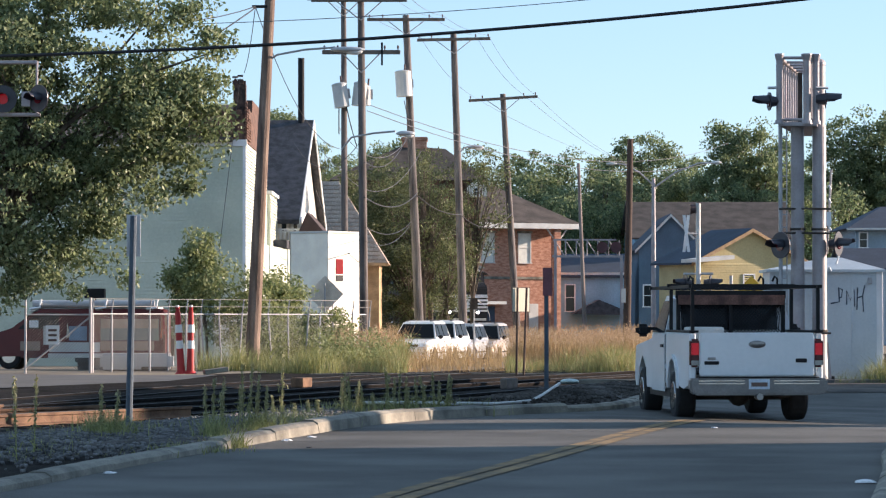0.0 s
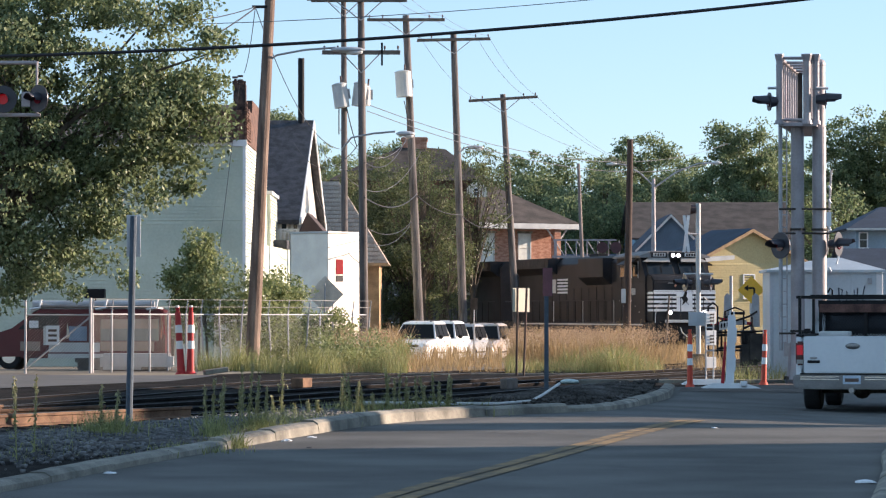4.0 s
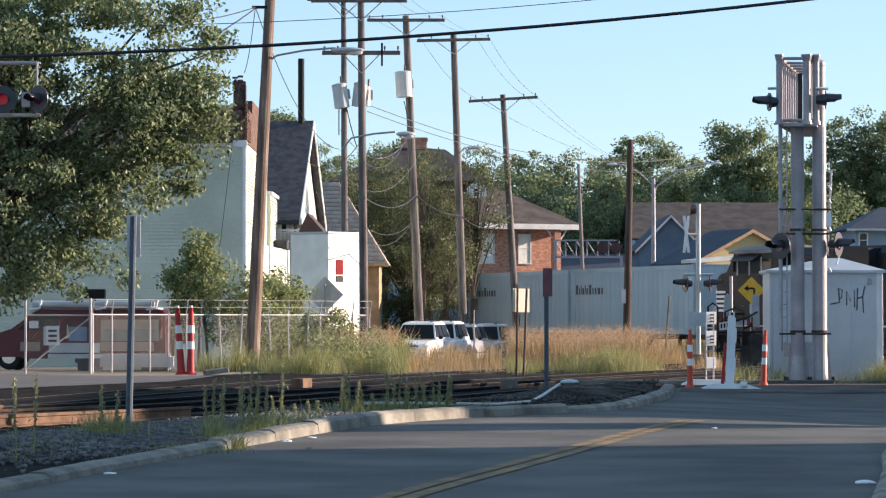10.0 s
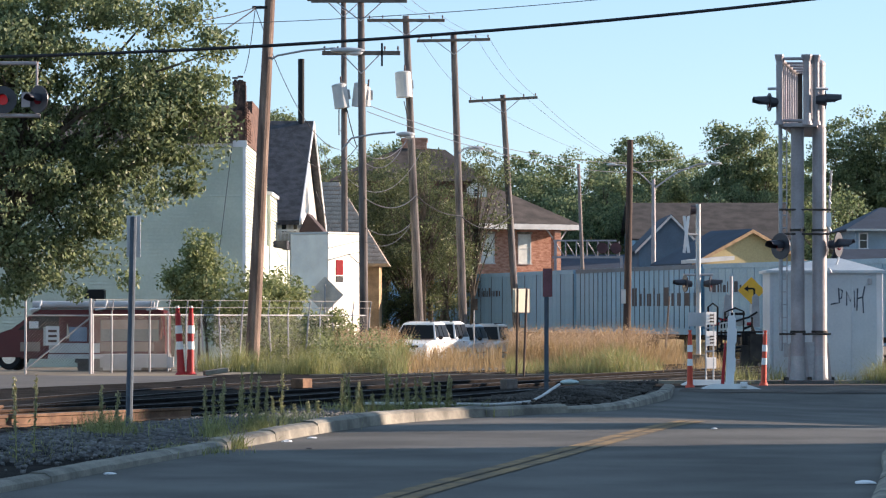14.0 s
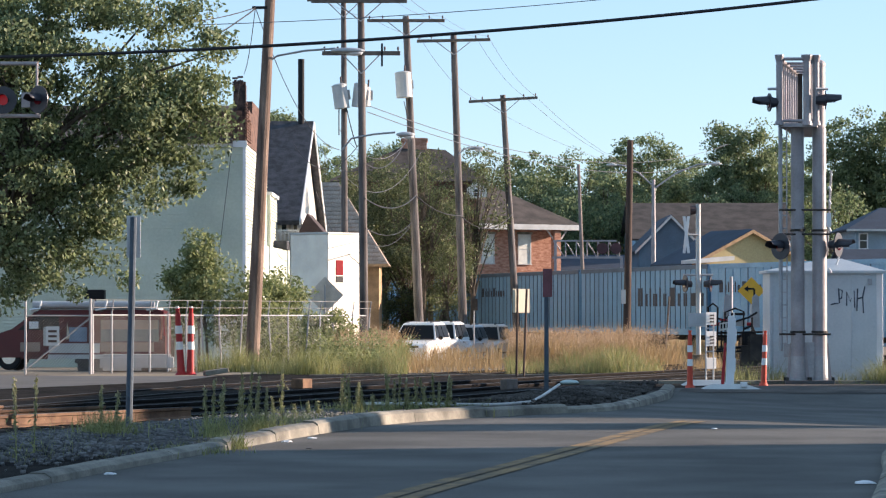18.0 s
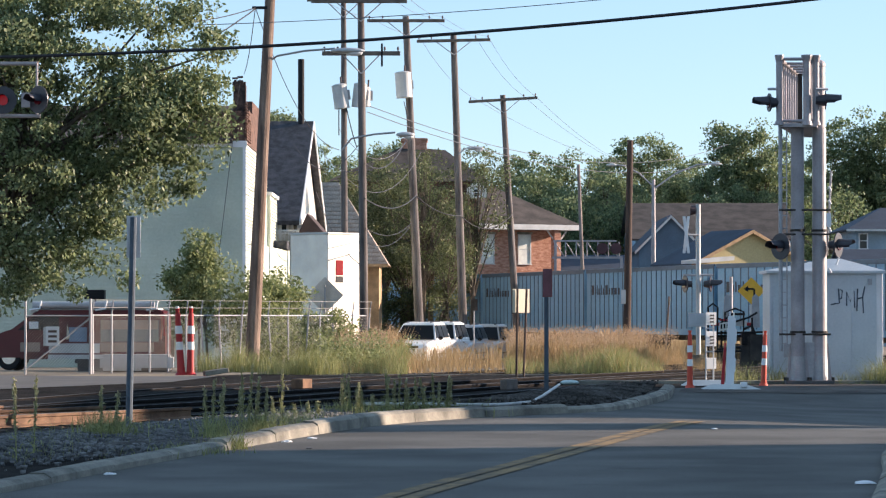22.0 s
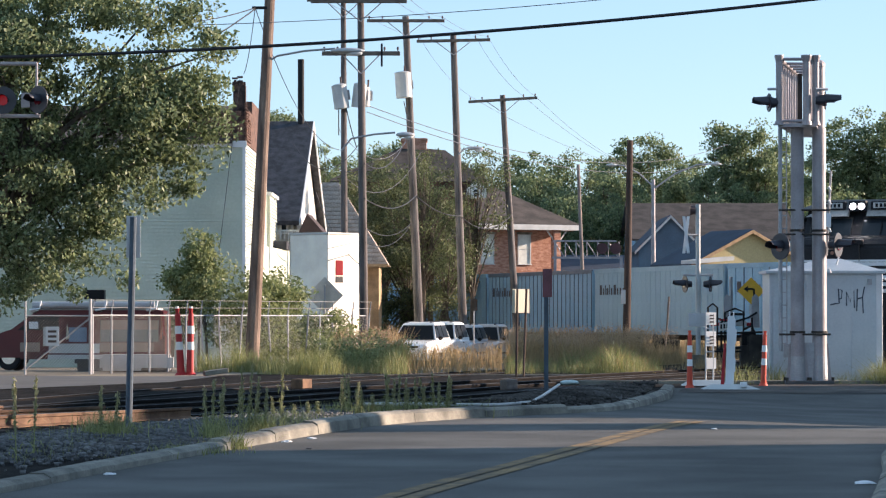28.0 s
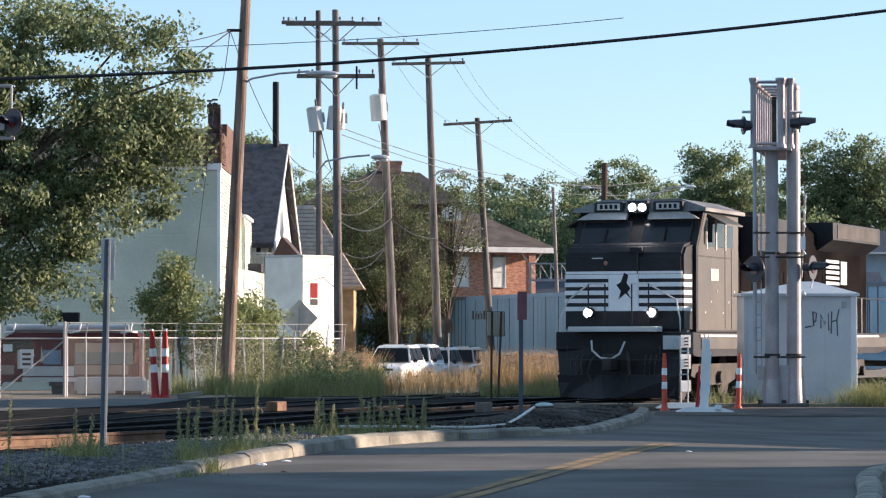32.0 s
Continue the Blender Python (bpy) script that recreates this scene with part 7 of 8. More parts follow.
def parked_car(x, y, turn, paint, label, L=4.6, W=1.8, H=1.74):
    """A parked sport-utility car; local x forward."""
    c = thing("parked_car", pose(x, y, land(x, y) - 0.05, 0, 0, turn), label, "car", "cars parked in the grass")
    h, belt = W / 2, H * 0.6
    bm = B()
    rings = []
    for u, w, z0, z1 in ((-0.5, 0.9, 0.42, 0.86), (-0.47, 0.97, 0.3, belt), (-0.2, 1.0, 0.26, belt), (0.16, 1.0, 0.26, belt), (0.3, 0.99, 0.26, belt - 0.03), (0.42, 0.95, 0.27, belt - 0.09), (0.47, 0.9, 0.3, belt - 0.16), (0.5, 0.82, 0.36, belt - 0.3)):
        a = h * w
        rings.append([(u * L, q * a * k, z) for q, k, z in ((-1, 0.9, z0), (-1, 1.0, z0 + 0.2), (-1, 0.98, z1 - 0.08), (-1, 0.86, z1), (1, 0.86, z1), (1, 0.98, z1 - 0.08), (1, 1.0, z0 + 0.2), (1, 0.9, z0))])
    loft(bm, rings)
    part("body", bm, paint, c, smooth=False)
    a = -L * 0.47
    bm = B()
    loft(bm, [[(a, -h * 0.92, belt - 0.02), (L * 0.2, -h * 0.92, belt - 0.02), (L * 0.2, h * 0.92, belt - 0.02), (a, h * 0.92, belt - 0.02)],
              [(a + 0.2, -h * 0.69, H - 0.08), (L * 0.03, -h * 0.69, H - 0.08), (L * 0.03, h * 0.69, H - 0.08), (a + 0.2, h * 0.69, H - 0.08)],
              [(a + 0.4, -h * 0.57, H - 0.015), (-L * 0.02, -h * 0.57, H - 0.015), (-L * 0.02, h * 0.57, H - 0.015), (a + 0.4, h * 0.57, H - 0.015)],
              [(a + 0.7, -h * 0.4, H), (-L * 0.06, -h * 0.4, H), (-L * 0.06, h * 0.4, H), (a + 0.7, h * 0.4, H)]])
    part("cabin", bm, paint, c)
    bm = B()
    za, zb = belt + 0.03, H - 0.13
    loft(bm, [[(L * 0.188, -h * 0.84, za), (L * 0.188, h * 0.84, za), (L * 0.205, h * 0.84, za), (L * 0.205, -h * 0.84, za)],
              [(L * 0.05, -h * 0.645, zb), (L * 0.05, h * 0.645, zb), (L * 0.066, h * 0.645, zb), (L * 0.066, -h * 0.645, zb)]])
    part("windscreen", bm, CAR_GLASS, c, "dark windscreen")
    for s in (-1, 1):
        for x0, x1 in ((a + 0.25, -L * 0.2), (-L * 0.18, -L * 0.02), (0.0, L * 0.15)):
            bm = B()
            top, low = min(x1, L * 0.04), za + 0.05
            loft(bm, [[(x0, s * h * 0.88, low), (x1, s * h * 0.88, low), (x1, s * h * 0.91, low), (x0, s * h * 0.91, low)],
                      [(x0 + 0.06, s * h * 0.69, zb), (top, s * h * 0.69, zb), (top, s * h * 0.74, zb), (x0 + 0.06, s * h * 0.74, zb)]])
            part("side_window", bm, CAR_GLASS, c)
        part("headlamp", bevelled(box(B(), L * 0.475, s * h * 0.68, belt - 0.36, 0.12, 0.32, 0.15, -s * 12), 0.03, 2), CLEAR_LENS, c, "clear headlamp")
        part("fog_lamp", box(B(), L * 0.495, s * h * 0.6, 0.36, 0.06, 0.14, 0.08, 0, 0.02), CLEAR_LENS, c)
        part("mirror", bevelled(box(B(), L * 0.15, s * (h + 0.07), belt, 0.11, 0.19, 0.14), 0.04, 2), BLACK, c)
        part("roof_rail", box(B(), -L * 0.16, s * h * 0.52, H - 0.03, L * 0.4, 0.04, 0.05, 0, 0.015), BLACK, c)
        part("door_handle", box(B(), -L * 0.1, s * h * 0.995, belt - 0.14, 0.16, 0.03, 0.04), BLACK, c)
        part("side_moulding", box(B(), 0.0, s * h * 1.0, 0.48, L * 0.42, 0.025, 0.06), BLACK, c)
        for u in (0.31, -0.31):
            rod(bm := B(), (u * L, s * (h * 0.8), 0.36), (u * L, s * (h * 1.004), 0.36), 0.375, n=20)
            part("wheel_arch", bm, BLACK, c)
            wheel(c, u * L, s * (h - 0.06), 0.345, 0.22, s)
    part("grille", bevelled(box(B(), L * 0.49, 0, belt - 0.38, 0.08, h * 0.9, 0.17), 0.02, 1), BLACK, c)
    part("bumper", bevelled(box(B(), L * 0.49, 0, 0.3, 0.16, W * 0.94, 0.2), 0.05, 2), paint, c)
    part("licence_plate", box(B(), L * 0.49 + 0.085, 0, 0.36, 0.01, 0.28, 0.12), SIGN_WHITE, c)
    part("wiper", box(B(), L * 0.2, 0.1, belt + 0.02, 0.03, 0.5, 0.03), BLACK, c)
    return c


parked_car(-0.91, 118.0, -101, CAR_WHITE, "white sport-utility car parked in dry grass", H=1.74)
parked_car(-0.13, 121.5, -101, CAR_WHITE, "white car parked behind the first white one", H=1.78)
parked_car(0.69, 125.0, -101, CAR_SILVER, "silver car parked in dry grass", H=1.68)
parked_car(1.76, 128.5, -101, CAR_TAN, "tan car parked in dry grass", H=1.72)


def red_van():
    v = thing("red_van", pose(-10.352, 85.5, 0), "dark red work van with a white roof pipe rack", "van")
    L, h = 5.2, 0.95
    body = [(L / 2, 0.4), (L / 2, 2.0), (L / 2 - 0.1, 2.08), (-0.95, 2.08), (-1.65, 1.35), (-2.55, 1.12), (-2.65, 0.5), (-2.5, 0.35)]
    part("body", bevelled(prism(B(), [(p[0], p[1] * 0.8) for p in body], -h, h), 0.05, 2), RED_VAN, v)
    tan, grey = make("tan_van_panel", (0.3, 0.22, 0.18), 0.6, scale=2, vary=0.15), make("grey_van_window", (0.16, 0.17, 0.165), 0.35, scale=2, vary=0.2, bump=0)
    for s in (-1, 1):
        part("cab_window", prism(B(), [(-1.5, 1.1), (-0.98, 1.54), (-0.35, 1.54), (-0.35, 1.1)], s * h, s * (h + 0.012)), GLASS, v)
        # The glint on the glass is painted as a small white plate.
        part("window_glint", box(B(), -1.05, s * (h + 0.016), 1.14, 0.26, 0.008, 0.2), WHITE, v, "white glint painted on the cab window")
        part("sign_panel", box(B(), 0.08, s * (h + 0.01), 0.46, 1.42, 0.012, 0.27), DULL_WHITE, v, "long pale lettering panel")
        nt = part("notice", box(B(), -0.6, s * (h + 0.02), 0.66, 0.36, 0.012, 0.52), DULL_WHITE, v, "white notice with dark print")
        for k in range(3):
            part("print_bar", box(B(), -0.6, s * (h + 0.03), 0.76 + k * 0.13, 0.2, 0.008, 0.05), BLACK, nt)
        part("blue_panel", box(B(), 0.18, s * (h + 0.01), 0.78, 0.5, 0.012, 0.4), make("pale_blue_panel", (0.22, 0.3, 0.4), 0.5), v, "pale blue panel")
        part("pennant", prism(B(), [(-0.14, 0.82), (-0.04, 0.9), (-0.12, 1.3)], s * (h + 0.008), s * (h + 0.02)), SIGN_WHITE, v, "cream triangular sticker")
        part("side_window", box(B(), 1.62, s * (h + 0.008), 0.78, 1.62, 0.012, 0.6), grey, v, "long grey side window")
        part("window_shade", box(B(), 1.62, s * (h + 0.016), 1.12, 1.58, 0.008, 0.26), tan, v)
        part("tan_band", box(B(), 1.55, s * (h + 0.01), 0.5, 1.5, 0.012, 0.26), tan, v, "faded pinkish panel")
        part("side_trim", box(B(), -1.15, s * (h + 0.008), 0.5, 0.55, 0.012, 0.26), tan, v)
        part("sill_band", box(B(), 0.2, s * (h + 0.008), 0.3, 1.7, 0.012, 0.12), DULL_WHITE, v)
        wheel(v, -1.75, s * 0.82, 0.34, 0.22, s)
        wheel(v, 1.6, s * 0.82, 0.34, 0.22, s)
    for k in range(4):
        tube(bm := B(), [(2.5 + k * 0.06, -0.99, 1.55), (2.53 + k * 0.05, -1.02, 1.25), (2.5 + k * 0.09, -1.0, 0.85 + 0.1 * k)], 0.03, 6)
        part("rag", bm, make("faded_red_cloth", (0.4, 0.1, 0.07), 0.9) if k == 0 else SIGN_RED if k == 1 else BRICK_RED, v, "hanging red rag")
    part("windscreen", prism(B(), [(-1.68, 1.1), (-1.0, 1.64), (-0.97, 1.62), (-1.62, 1.1)], -0.8, 0.8), GLASS, v)
    part("bumper", box(B(), -2.7, 0, 0.4, 0.14, 1.8, 0.2, 0, 0.03), CHROME, v)
    part("headlamp", box(B(), -2.62, -0.7, 0.72, 0.08, 0.24, 0.18, 0, 0.03), CLEAR_LENS, v)
    rk = part("roof_rack", box(B(), 0.6, 0, 1.66, 3.6, 1.5, 0.05), DULL_WHITE, v)
    rod(bm := B(), (-1.1, -0.8, 1.8), (2.3, -0.8, 1.8), 0.1, n=14)
    part("roof_pipe", bm, make("grey_pipe", (0.42, 0.42, 0.44), 0.4, scale=2, vary=0.1), rk, "long white pipe on the roof rack")
    for x in (-1.05, 0.78, 2.2):
        tube(bm := B(), [(x - 0.12, -0.92, 1.66), (x + 0.16, -0.95, 1.7), (x + 0.2, -0.94, 1.93)], 0.03, 8)
        part("rack_stay", bm, WHITE, rk, "white bent pipe bracket")
        part("rack_foot", prism(B(), [(x - 0.12, 1.58), (x + 0.12, 1.58), (x, 1.74)], -0.9, -0.8), DULL_WHITE, rk)
    return v


red_van()
for px, w, hgt, mat, lab in ((205, 2.4, 1.1, PAD, "grey covered trailer in the yard"), (262, 1.6, 0.85, make("brown_tarp", (0.2, 0.15, 0.11), 0.8), "brown tarpaulin heap in the yard"), (243, 2.0, 0.44, SIGN_BACK, "low stack of grey sheet metal in the yard")):
    yy = 83.5 if px == 243 else 89.5 + px % 7
    root = thing("yard_load", pose((px - 784) / 5370 * yy, yy, 0), lab, "stack")
    part("load", bevelled(box(B(), 0, 0, 0.0, w, 1.2, hgt, 4), 0.08, 2), mat, root)
    part("skid", box(B(), 0, -0.45, -0.02, w * 0.9, 0.12, 0.1), ARM_WOOD, root)
bn = thing("black_bin", pose(-10.553, 92, 0), "black box on a pole behind the van", "box")
rod(bm := B(), (0, 0, 0), (0, 0, 2.000), 0.04, n=8)
part("pole", bm, BLACK, bn)
part("box", box(B(), 0, 0, 2.000, 0.617, 0.4, 0.291, 0, 0.02), BLACK, bn)

# fallen lamp or post with a pale head, lying on the gravel
fl = thing("fallen_pipe", pose(0, 0, 0), "bent pale pipe lying on the gravel with a flattened head", "pipe")
tube(bm := B(), [Vector(p) for p in ((-1.293, 48.2, 0.11), (-0.572, 48, 0.12), (0.143, 48, 0.11), (0.860, 48.1, 0.1), (1.412, 48.6, 0.13), (1.626, 49.6, 0.2), (1.995, 52, 0.33))], 0.024, 8)
part("pipe", bm, DULL_WHITE, fl)
ball(bm := B(), 2.236, 53.6, 0.33, 0.17, 0.2, 0.05, 14)
part("head", bm, make("pale_green_plastic", (0.4, 0.5, 0.48), 0.5), fl, "flat pale green head")
bl = thing("timber_block", pose(-2.933, 63, 0.0), "short orange-brown timber block by the rail", "block")
part("block", box(B(), 0, 0, 0, 0.27, 0.5, 0.2, -20, 0.02), RUST, bl)
bl = thing("timber_block", pose(1.307, 60, 0.05), "short pale timber end beside the rail", "block")
part("block", box(B(), 0, 0, 0, 0.14, 0.7, 0.2, -20, 0.02), ARM_WOOD, bl)
rng = np.random.default_rng(9)
for px, py, w, lab in ((508, 783, 0.16, "crumpled pale litter at the kerb"), (548, 795, 0.07, "scrap of dark litter on the asphalt"), (552, 777, 0.12, "scrap of white paper on the asphalt"), (1530, 857, 0.2, "flat white litter on the asphalt"), (195, 845, 0.12, "flat white litter by the kerb"),
                       (85, 772, 0.14, "pale litter among the stones"), (1265, 760, 0.09, "small pale litter on the asphalt"), (1178, 690, 0.14, "white rag beside the kerb")):
    yy = 8162 / (py - 558)
    root = thing("litter", pose((px - 784) / 5370 * yy, yy, 0.006 if px > 400 else 0.03, 0, 0, px % 90), lab, "litter")
    bm = B()
    bmesh.ops.create_icosphere(bm, subdivisions=2, radius=w / 2, matrix=Matrix.Diagonal((1, 0.7, 0.3, 1)))
    for v in bm.verts:
        v.co *= 1 + 0.4 * noise.noise(v.co * 40)
        v.co.z = max(v.co.z, -0.002)
    part("scrap", bm, BLACK if "dark" in lab else WHITE, root)


# ---- plants ----
YB = 74
big = [(-8.737, YB, 7.142, 3.4, 2.6, 2.6), (-9.977, YB - 1, 4.9, 1.8, 1.9, 1.9), (-7.359, YB, 7.418, 1.9, 2.0, 2.2), (-6.807, YB - 0.5, 6.040, 1.15, 1.3, 1.0),
       (-8.599, YB - 1, 4.662, 1.5, 1.5, 1.3), (-9.977, YB - 0.5, 3.146, 1.1, 1.3, 0.9), (-10.528, YB, 8.658, 3.0, 3.0, 1.6), (-7.290, YB - 0.5, 5.213, 0.7, 0.9, 0.8), (-5.912, YB, 6.867, 0.55, 0.8, 0.9),
       (-12.871, YB, 6.453, 3.0, 3.0, 3.6), (-10.253, YB + 0.5, 7.694, 1.6, 1.8, 1.5), (-9.288, YB, 8.934, 1.8, 1.8, 1.0), (-10.390, YB + 0.5, 6.316, 1.4, 1.5, 1.0), (-6.325, YB, 6.384, 1.1, 1.1, 0.9), (-6.739, YB, 5.420, 1.1, 1.0, 0.7), (-5.774, YB, 6.591, 0.5, 0.8, 0.5), (-7.428, YB - 0.5, 6.453, 1.1, 1.0, 0.9), (-7.841, YB, 5.764, 1.2, 1.2, 0.9), (-5.981, YB, 7.694, 0.7, 0.9, 0.6), (-10.528, YB - 0.5, 2.319, 0.8, 1.0, 0.6), (-9.426, YB - 0.5, 2.595, 0.8, 1.0, 0.7), (-8.737, YB - 0.6, 3.422, 0.9, 1.0, 0.7), (-8.048, YB - 0.6, 4.180, 0.7, 0.9, 0.6), (-10.390, YB - 0.5, 3.422, 1.0, 1.0, 0.8), (-7.910, YB - 0.6, 5.075, 0.9, 0.9, 0.6), (-5.75, YB, 8.3, 0.5, 0.7, 0.5), (-6.4, YB, 8.9, 0.8, 0.9, 0.5), (-5.35, YB, 7.6, 0.3, 0.5, 0.3),
       (-6.45, YB, 4.9, 0.6, 0.7, 0.5), (-7.0, YB - 0.3, 4.25, 0.6, 0.7, 0.5), (-7.5, YB - 0.3, 3.55, 0.5, 0.7, 0.45), (-7.9, YB - 0.3, 2.75, 0.45, 0.6, 0.45)]
tree("broadleaf_tree", -11.631, YB, big, 2.6, "large spreading broadleaf tree with drooping sunlit twigs", LEAF_OAK, 0.13, 0.068, 540, 150, 0.46, 11, 0.3, 0.6, limb_share=0.12)
for px, py, y, rx, rz, seed, lab in ((368, 480, 92, 1.0, 0.75, 1, "green shrub with upright shoots before the house"), (430, 505, 91, 1.2, 0.7, 2, "broad green shrub behind the fence"), (352, 440, 92, 0.42, 0.6, 3, "upright shoots of a green shrub"), (520, 525, 97, 0.7, 0.55, 4, "low shrub beside the truck box"), (322, 500, 93, 0.5, 0.6, 5, "small green shrub behind the fence"), (490, 515, 93, 0.5, 0.5, 7, "leafy shrub beside the leaning pole"), (475, 575, 90, 0.9, 0.5, 8, "rank weeds behind the fence"), (565, 575, 91, 1.0, 0.5, 9, "rank weeds behind the fence")):
    x = (px - 784) / 5370 * y
    z = 1.52 + (558 - py) / 5370 * y
    tree("shrub", x, y, [(x, y, z, rx, 0.9, rz), (x, y, max(0.6, z - 1.1), rx * 1.1, 0.9, 0.8)], 0.7, lab, LEAF_BUSH, 0.14, 0.062, 60, 62, 0.33, 20 + seed, 0.05, -0.3, "shrubs by the fence", "shrub")
# dark trees in the middle distance
for px, top, y, rx, seed in ((682, 272, 166, 1.3, 1), (715, 268, 163, 1.7, 2), (640, 318, 168, 1.0, 4), (762, 286, 158, 1.8, 3), (728, 430, 160, 1.4, 5), (590, 275, 158, 1.3, 6), (560, 300, 160, 1.3, 8)):
    x, zt = (px - 784) / 5370 * y, 1.52 + (558 - top) / 5370 * y
    tree("broadleaf_tree", x, y, [(x, y, zt - 2.2, rx, 2.2, 2.1), (x - 0.7, y, zt - 4.2, rx * 1.15, 2.2, 2.0), (x + 0.6, y, zt - 6.0, rx * 0.9, 2.0, 1.6)], 2.2, "dark green tree behind the utility poles", LEAF_DARK, 0.14, 0.065, 100, 190, 0.6, 40 + seed, 0.17, 0.3, "trees behind the poles", limb_share=0.6)
for px, top, y, rx, seed in ((765, 262, 141, 1.6, 1), (850, 258, 142, 1.4, 2), (800, 420, 140, 0.9, 3)):
    x, zt = (px - 784) / 5370 * y, 1.52 + (558 - top) / 5370 * y
    tree("sparse_tree", x - 0.4, y, [(x, y, zt - 1.3, rx, 1.6, 1.2), (x - 0.3, y, zt - 3.2, rx * 1.1, 1.6, 1.3), (x - 0.4, y, zt - 4.8, rx * 0.8, 1.4, 0.9)], 2.0, "thin tree with bare limbs and sparse leaves", LEAF_DARK, 0.15, 0.06, 70, 70, 0.5, 70 + seed, 0.13, 0.3, "trees behind the poles", limb_share=0.9)
# far wood along the skyline
seed = 0
for px, top, y, rx in ((585, 262, 300, 3.0), (640, 285, 290, 3.5), (700, 250, 310, 4.0), (790, 290, 290, 3.5), (860, 268, 300, 4.0), (925, 268, 310, 3.4), (965, 285, 285, 3.2), (1010, 272, 300, 3.6), (1060, 300, 280, 3.6), (1085, 246, 310, 2.4), (1150, 234, 312, 3.6), (1195, 272, 300, 3.0), (1232, 285, 295, 3.2)) + (
                       (1290, 222, 285, 2.6), (1338, 214, 285, 3.2), (1390, 250, 290, 3.0), (1430, 300, 300, 3.2), (1495, 205, 280, 2.8), (1550, 192, 280, 3.6), (1610, 200, 280, 3.4), (1120, 330, 275, 3.2), (1000, 340, 272, 3.0), (1300, 320, 276, 4.0), (1480, 330, 272, 3.0), (500, 190, 300, 1.6), (540, 290, 300, 3.0), (440, 215, 300, 4)):
    seed += 1
    x, zt = (px - 784) / 5370 * y, 1.52 + (558 - top) / 5370 * y
    tree("broadleaf_tree", x, y, [(x, y, zt - 2.6, rx, 3.0, 2.6), (x - rx * 0.5, y, zt - 5.5, rx * 1.1, 3.2, 3.0), (x + rx * 0.5, y, zt - 6.5, rx * 1.1, 3.2, 3.0), (x, y - 0.5, zt - 9.5, rx * 1.2, 3, 2.8)], 2.5, "green broadleaf tree on the skyline", LEAF_FAR, 0.3, 0.17, 105, 130, 1.0, 100 + seed, 0.3, 0.2, "trees on the skyline", limb_share=0.4)

# grass: dry tall stands beyond the tracks, green weeds along the fence
rng = np.random.default_rng(5)


def field(name, n, area, height, width, lean, material, label, hole=None):
    """Blades scattered in a plan strip; area gives corner ranges of x as a function of y."""
    y = rng.uniform(area[0], area[1], n)
    x0, x1 = np.interp(y, [area[0], area[1]], area[2]), np.interp(y, [area[0], area[1]], area[3])
    x = x0 + (x1 - x0) * rng.uniform(0, 1, n)
    d = np.array([noise.noise((a * 0.55, b * 0.25, 3.1)) for a, b in zip(x, y)])
    keep = rng.uniform(-0.45, 0.5, n) < d
    if hole:
        keep &= ~((x > hole[0]) & (x < hole[1]) & (y > hole[2]) & (y < hole[3]) & (rng.uniform(0, 1, n) < 0.994))
    xy = np.stack([x, y], 1)[keep]
    e2 = np.array([noise.noise((a * 1.9, b * 0.8, 8.7)) for a, b in xy])
    hh = height * (0.78 + 0.9 * d[keep]) * (1 + 0.55 * e2)
    co = blades(rng, xy, -0.03, 1.0, width, lean)
    m = len(xy)
    scale = np.concatenate([hh, hh])
    base = np.concatenate([xy, xy])
    co[:, :, 2] = (co[:, :, 2] + 0.03) * scale[:, None] - 0.03
    co[:, :, :2] = base[:, None, :] + (co[:, :, :2] - base[:, None, :]) * np.clip(scale, 0.3, 1)[:, None, None]
    return tagged(new(name, quads(name, co, material)), label, "grass", "", "stuff")


field("dry_grass", 30000, (86, 101, (-3.0, -2.8), (5.8, 8.6)), 0.77, 0.011, 0.24, BLADE_DRY, "tall tawny dry grass beyond the tracks", (-1.2, 2.1, 80, 116))
field("short_dry_grass", 17000, (79.5, 95, (-3.5, -3.0), (7.6, 8.6)), 0.42, 0.012, 0.35, BLADE_DRY, "short dry grass at the track side", (-0.7, 1.9, 82, 116))
field("green_grass", 12000, (78, 88, (-4.8, -4.2), (-0.9, -1.2)), 0.54, 0.014, 0.3, BLADE_GREEN, "green weeds along the fence")
field("green_grass_middle", 6000, (79, 84, (1.6, 1.8), (5.6, 6.2)), 0.45, 0.014, 0.35, BLADE_GREEN, "green grass among the dry stalks")
field("shed_weeds", 5000, (66.4, 68.1, (6.2, 6.4), (12.0, 12.4)), 0.42, 0.013, 0.4, BLADE_GREEN, "yellow-green weeds round the signal house")
field("fence_weeds", 7000, (82, 93, (-6.9, -6.2), (-4.4, -2.6)), 0.6, 0.014, 0.3, BLADE_GREEN, "tall weeds growing through the fence")
field("verge_weeds", 1000, (30, 42, (-6.2, -2.9), (-4.3, -1.35)), 0.24, 0.008, 0.4, BLADE_GREEN, "thin weeds among the kerbside stones")
field("far_grass", 32000, (101, 190, (-5, -8), (9, 22)), 0.5, 0.02, 0.3, BLADE_DRY, "dry grass running to the far line", (-1.9, 3.0, 98, 132))

field("car_side_grass", 2600, (106, 116.5, (-2.4, -2.3), (2.0, 2.3)), 0.5, 0.013, 0.35, BLADE_DRY, "dry grass growing up round the parked cars")

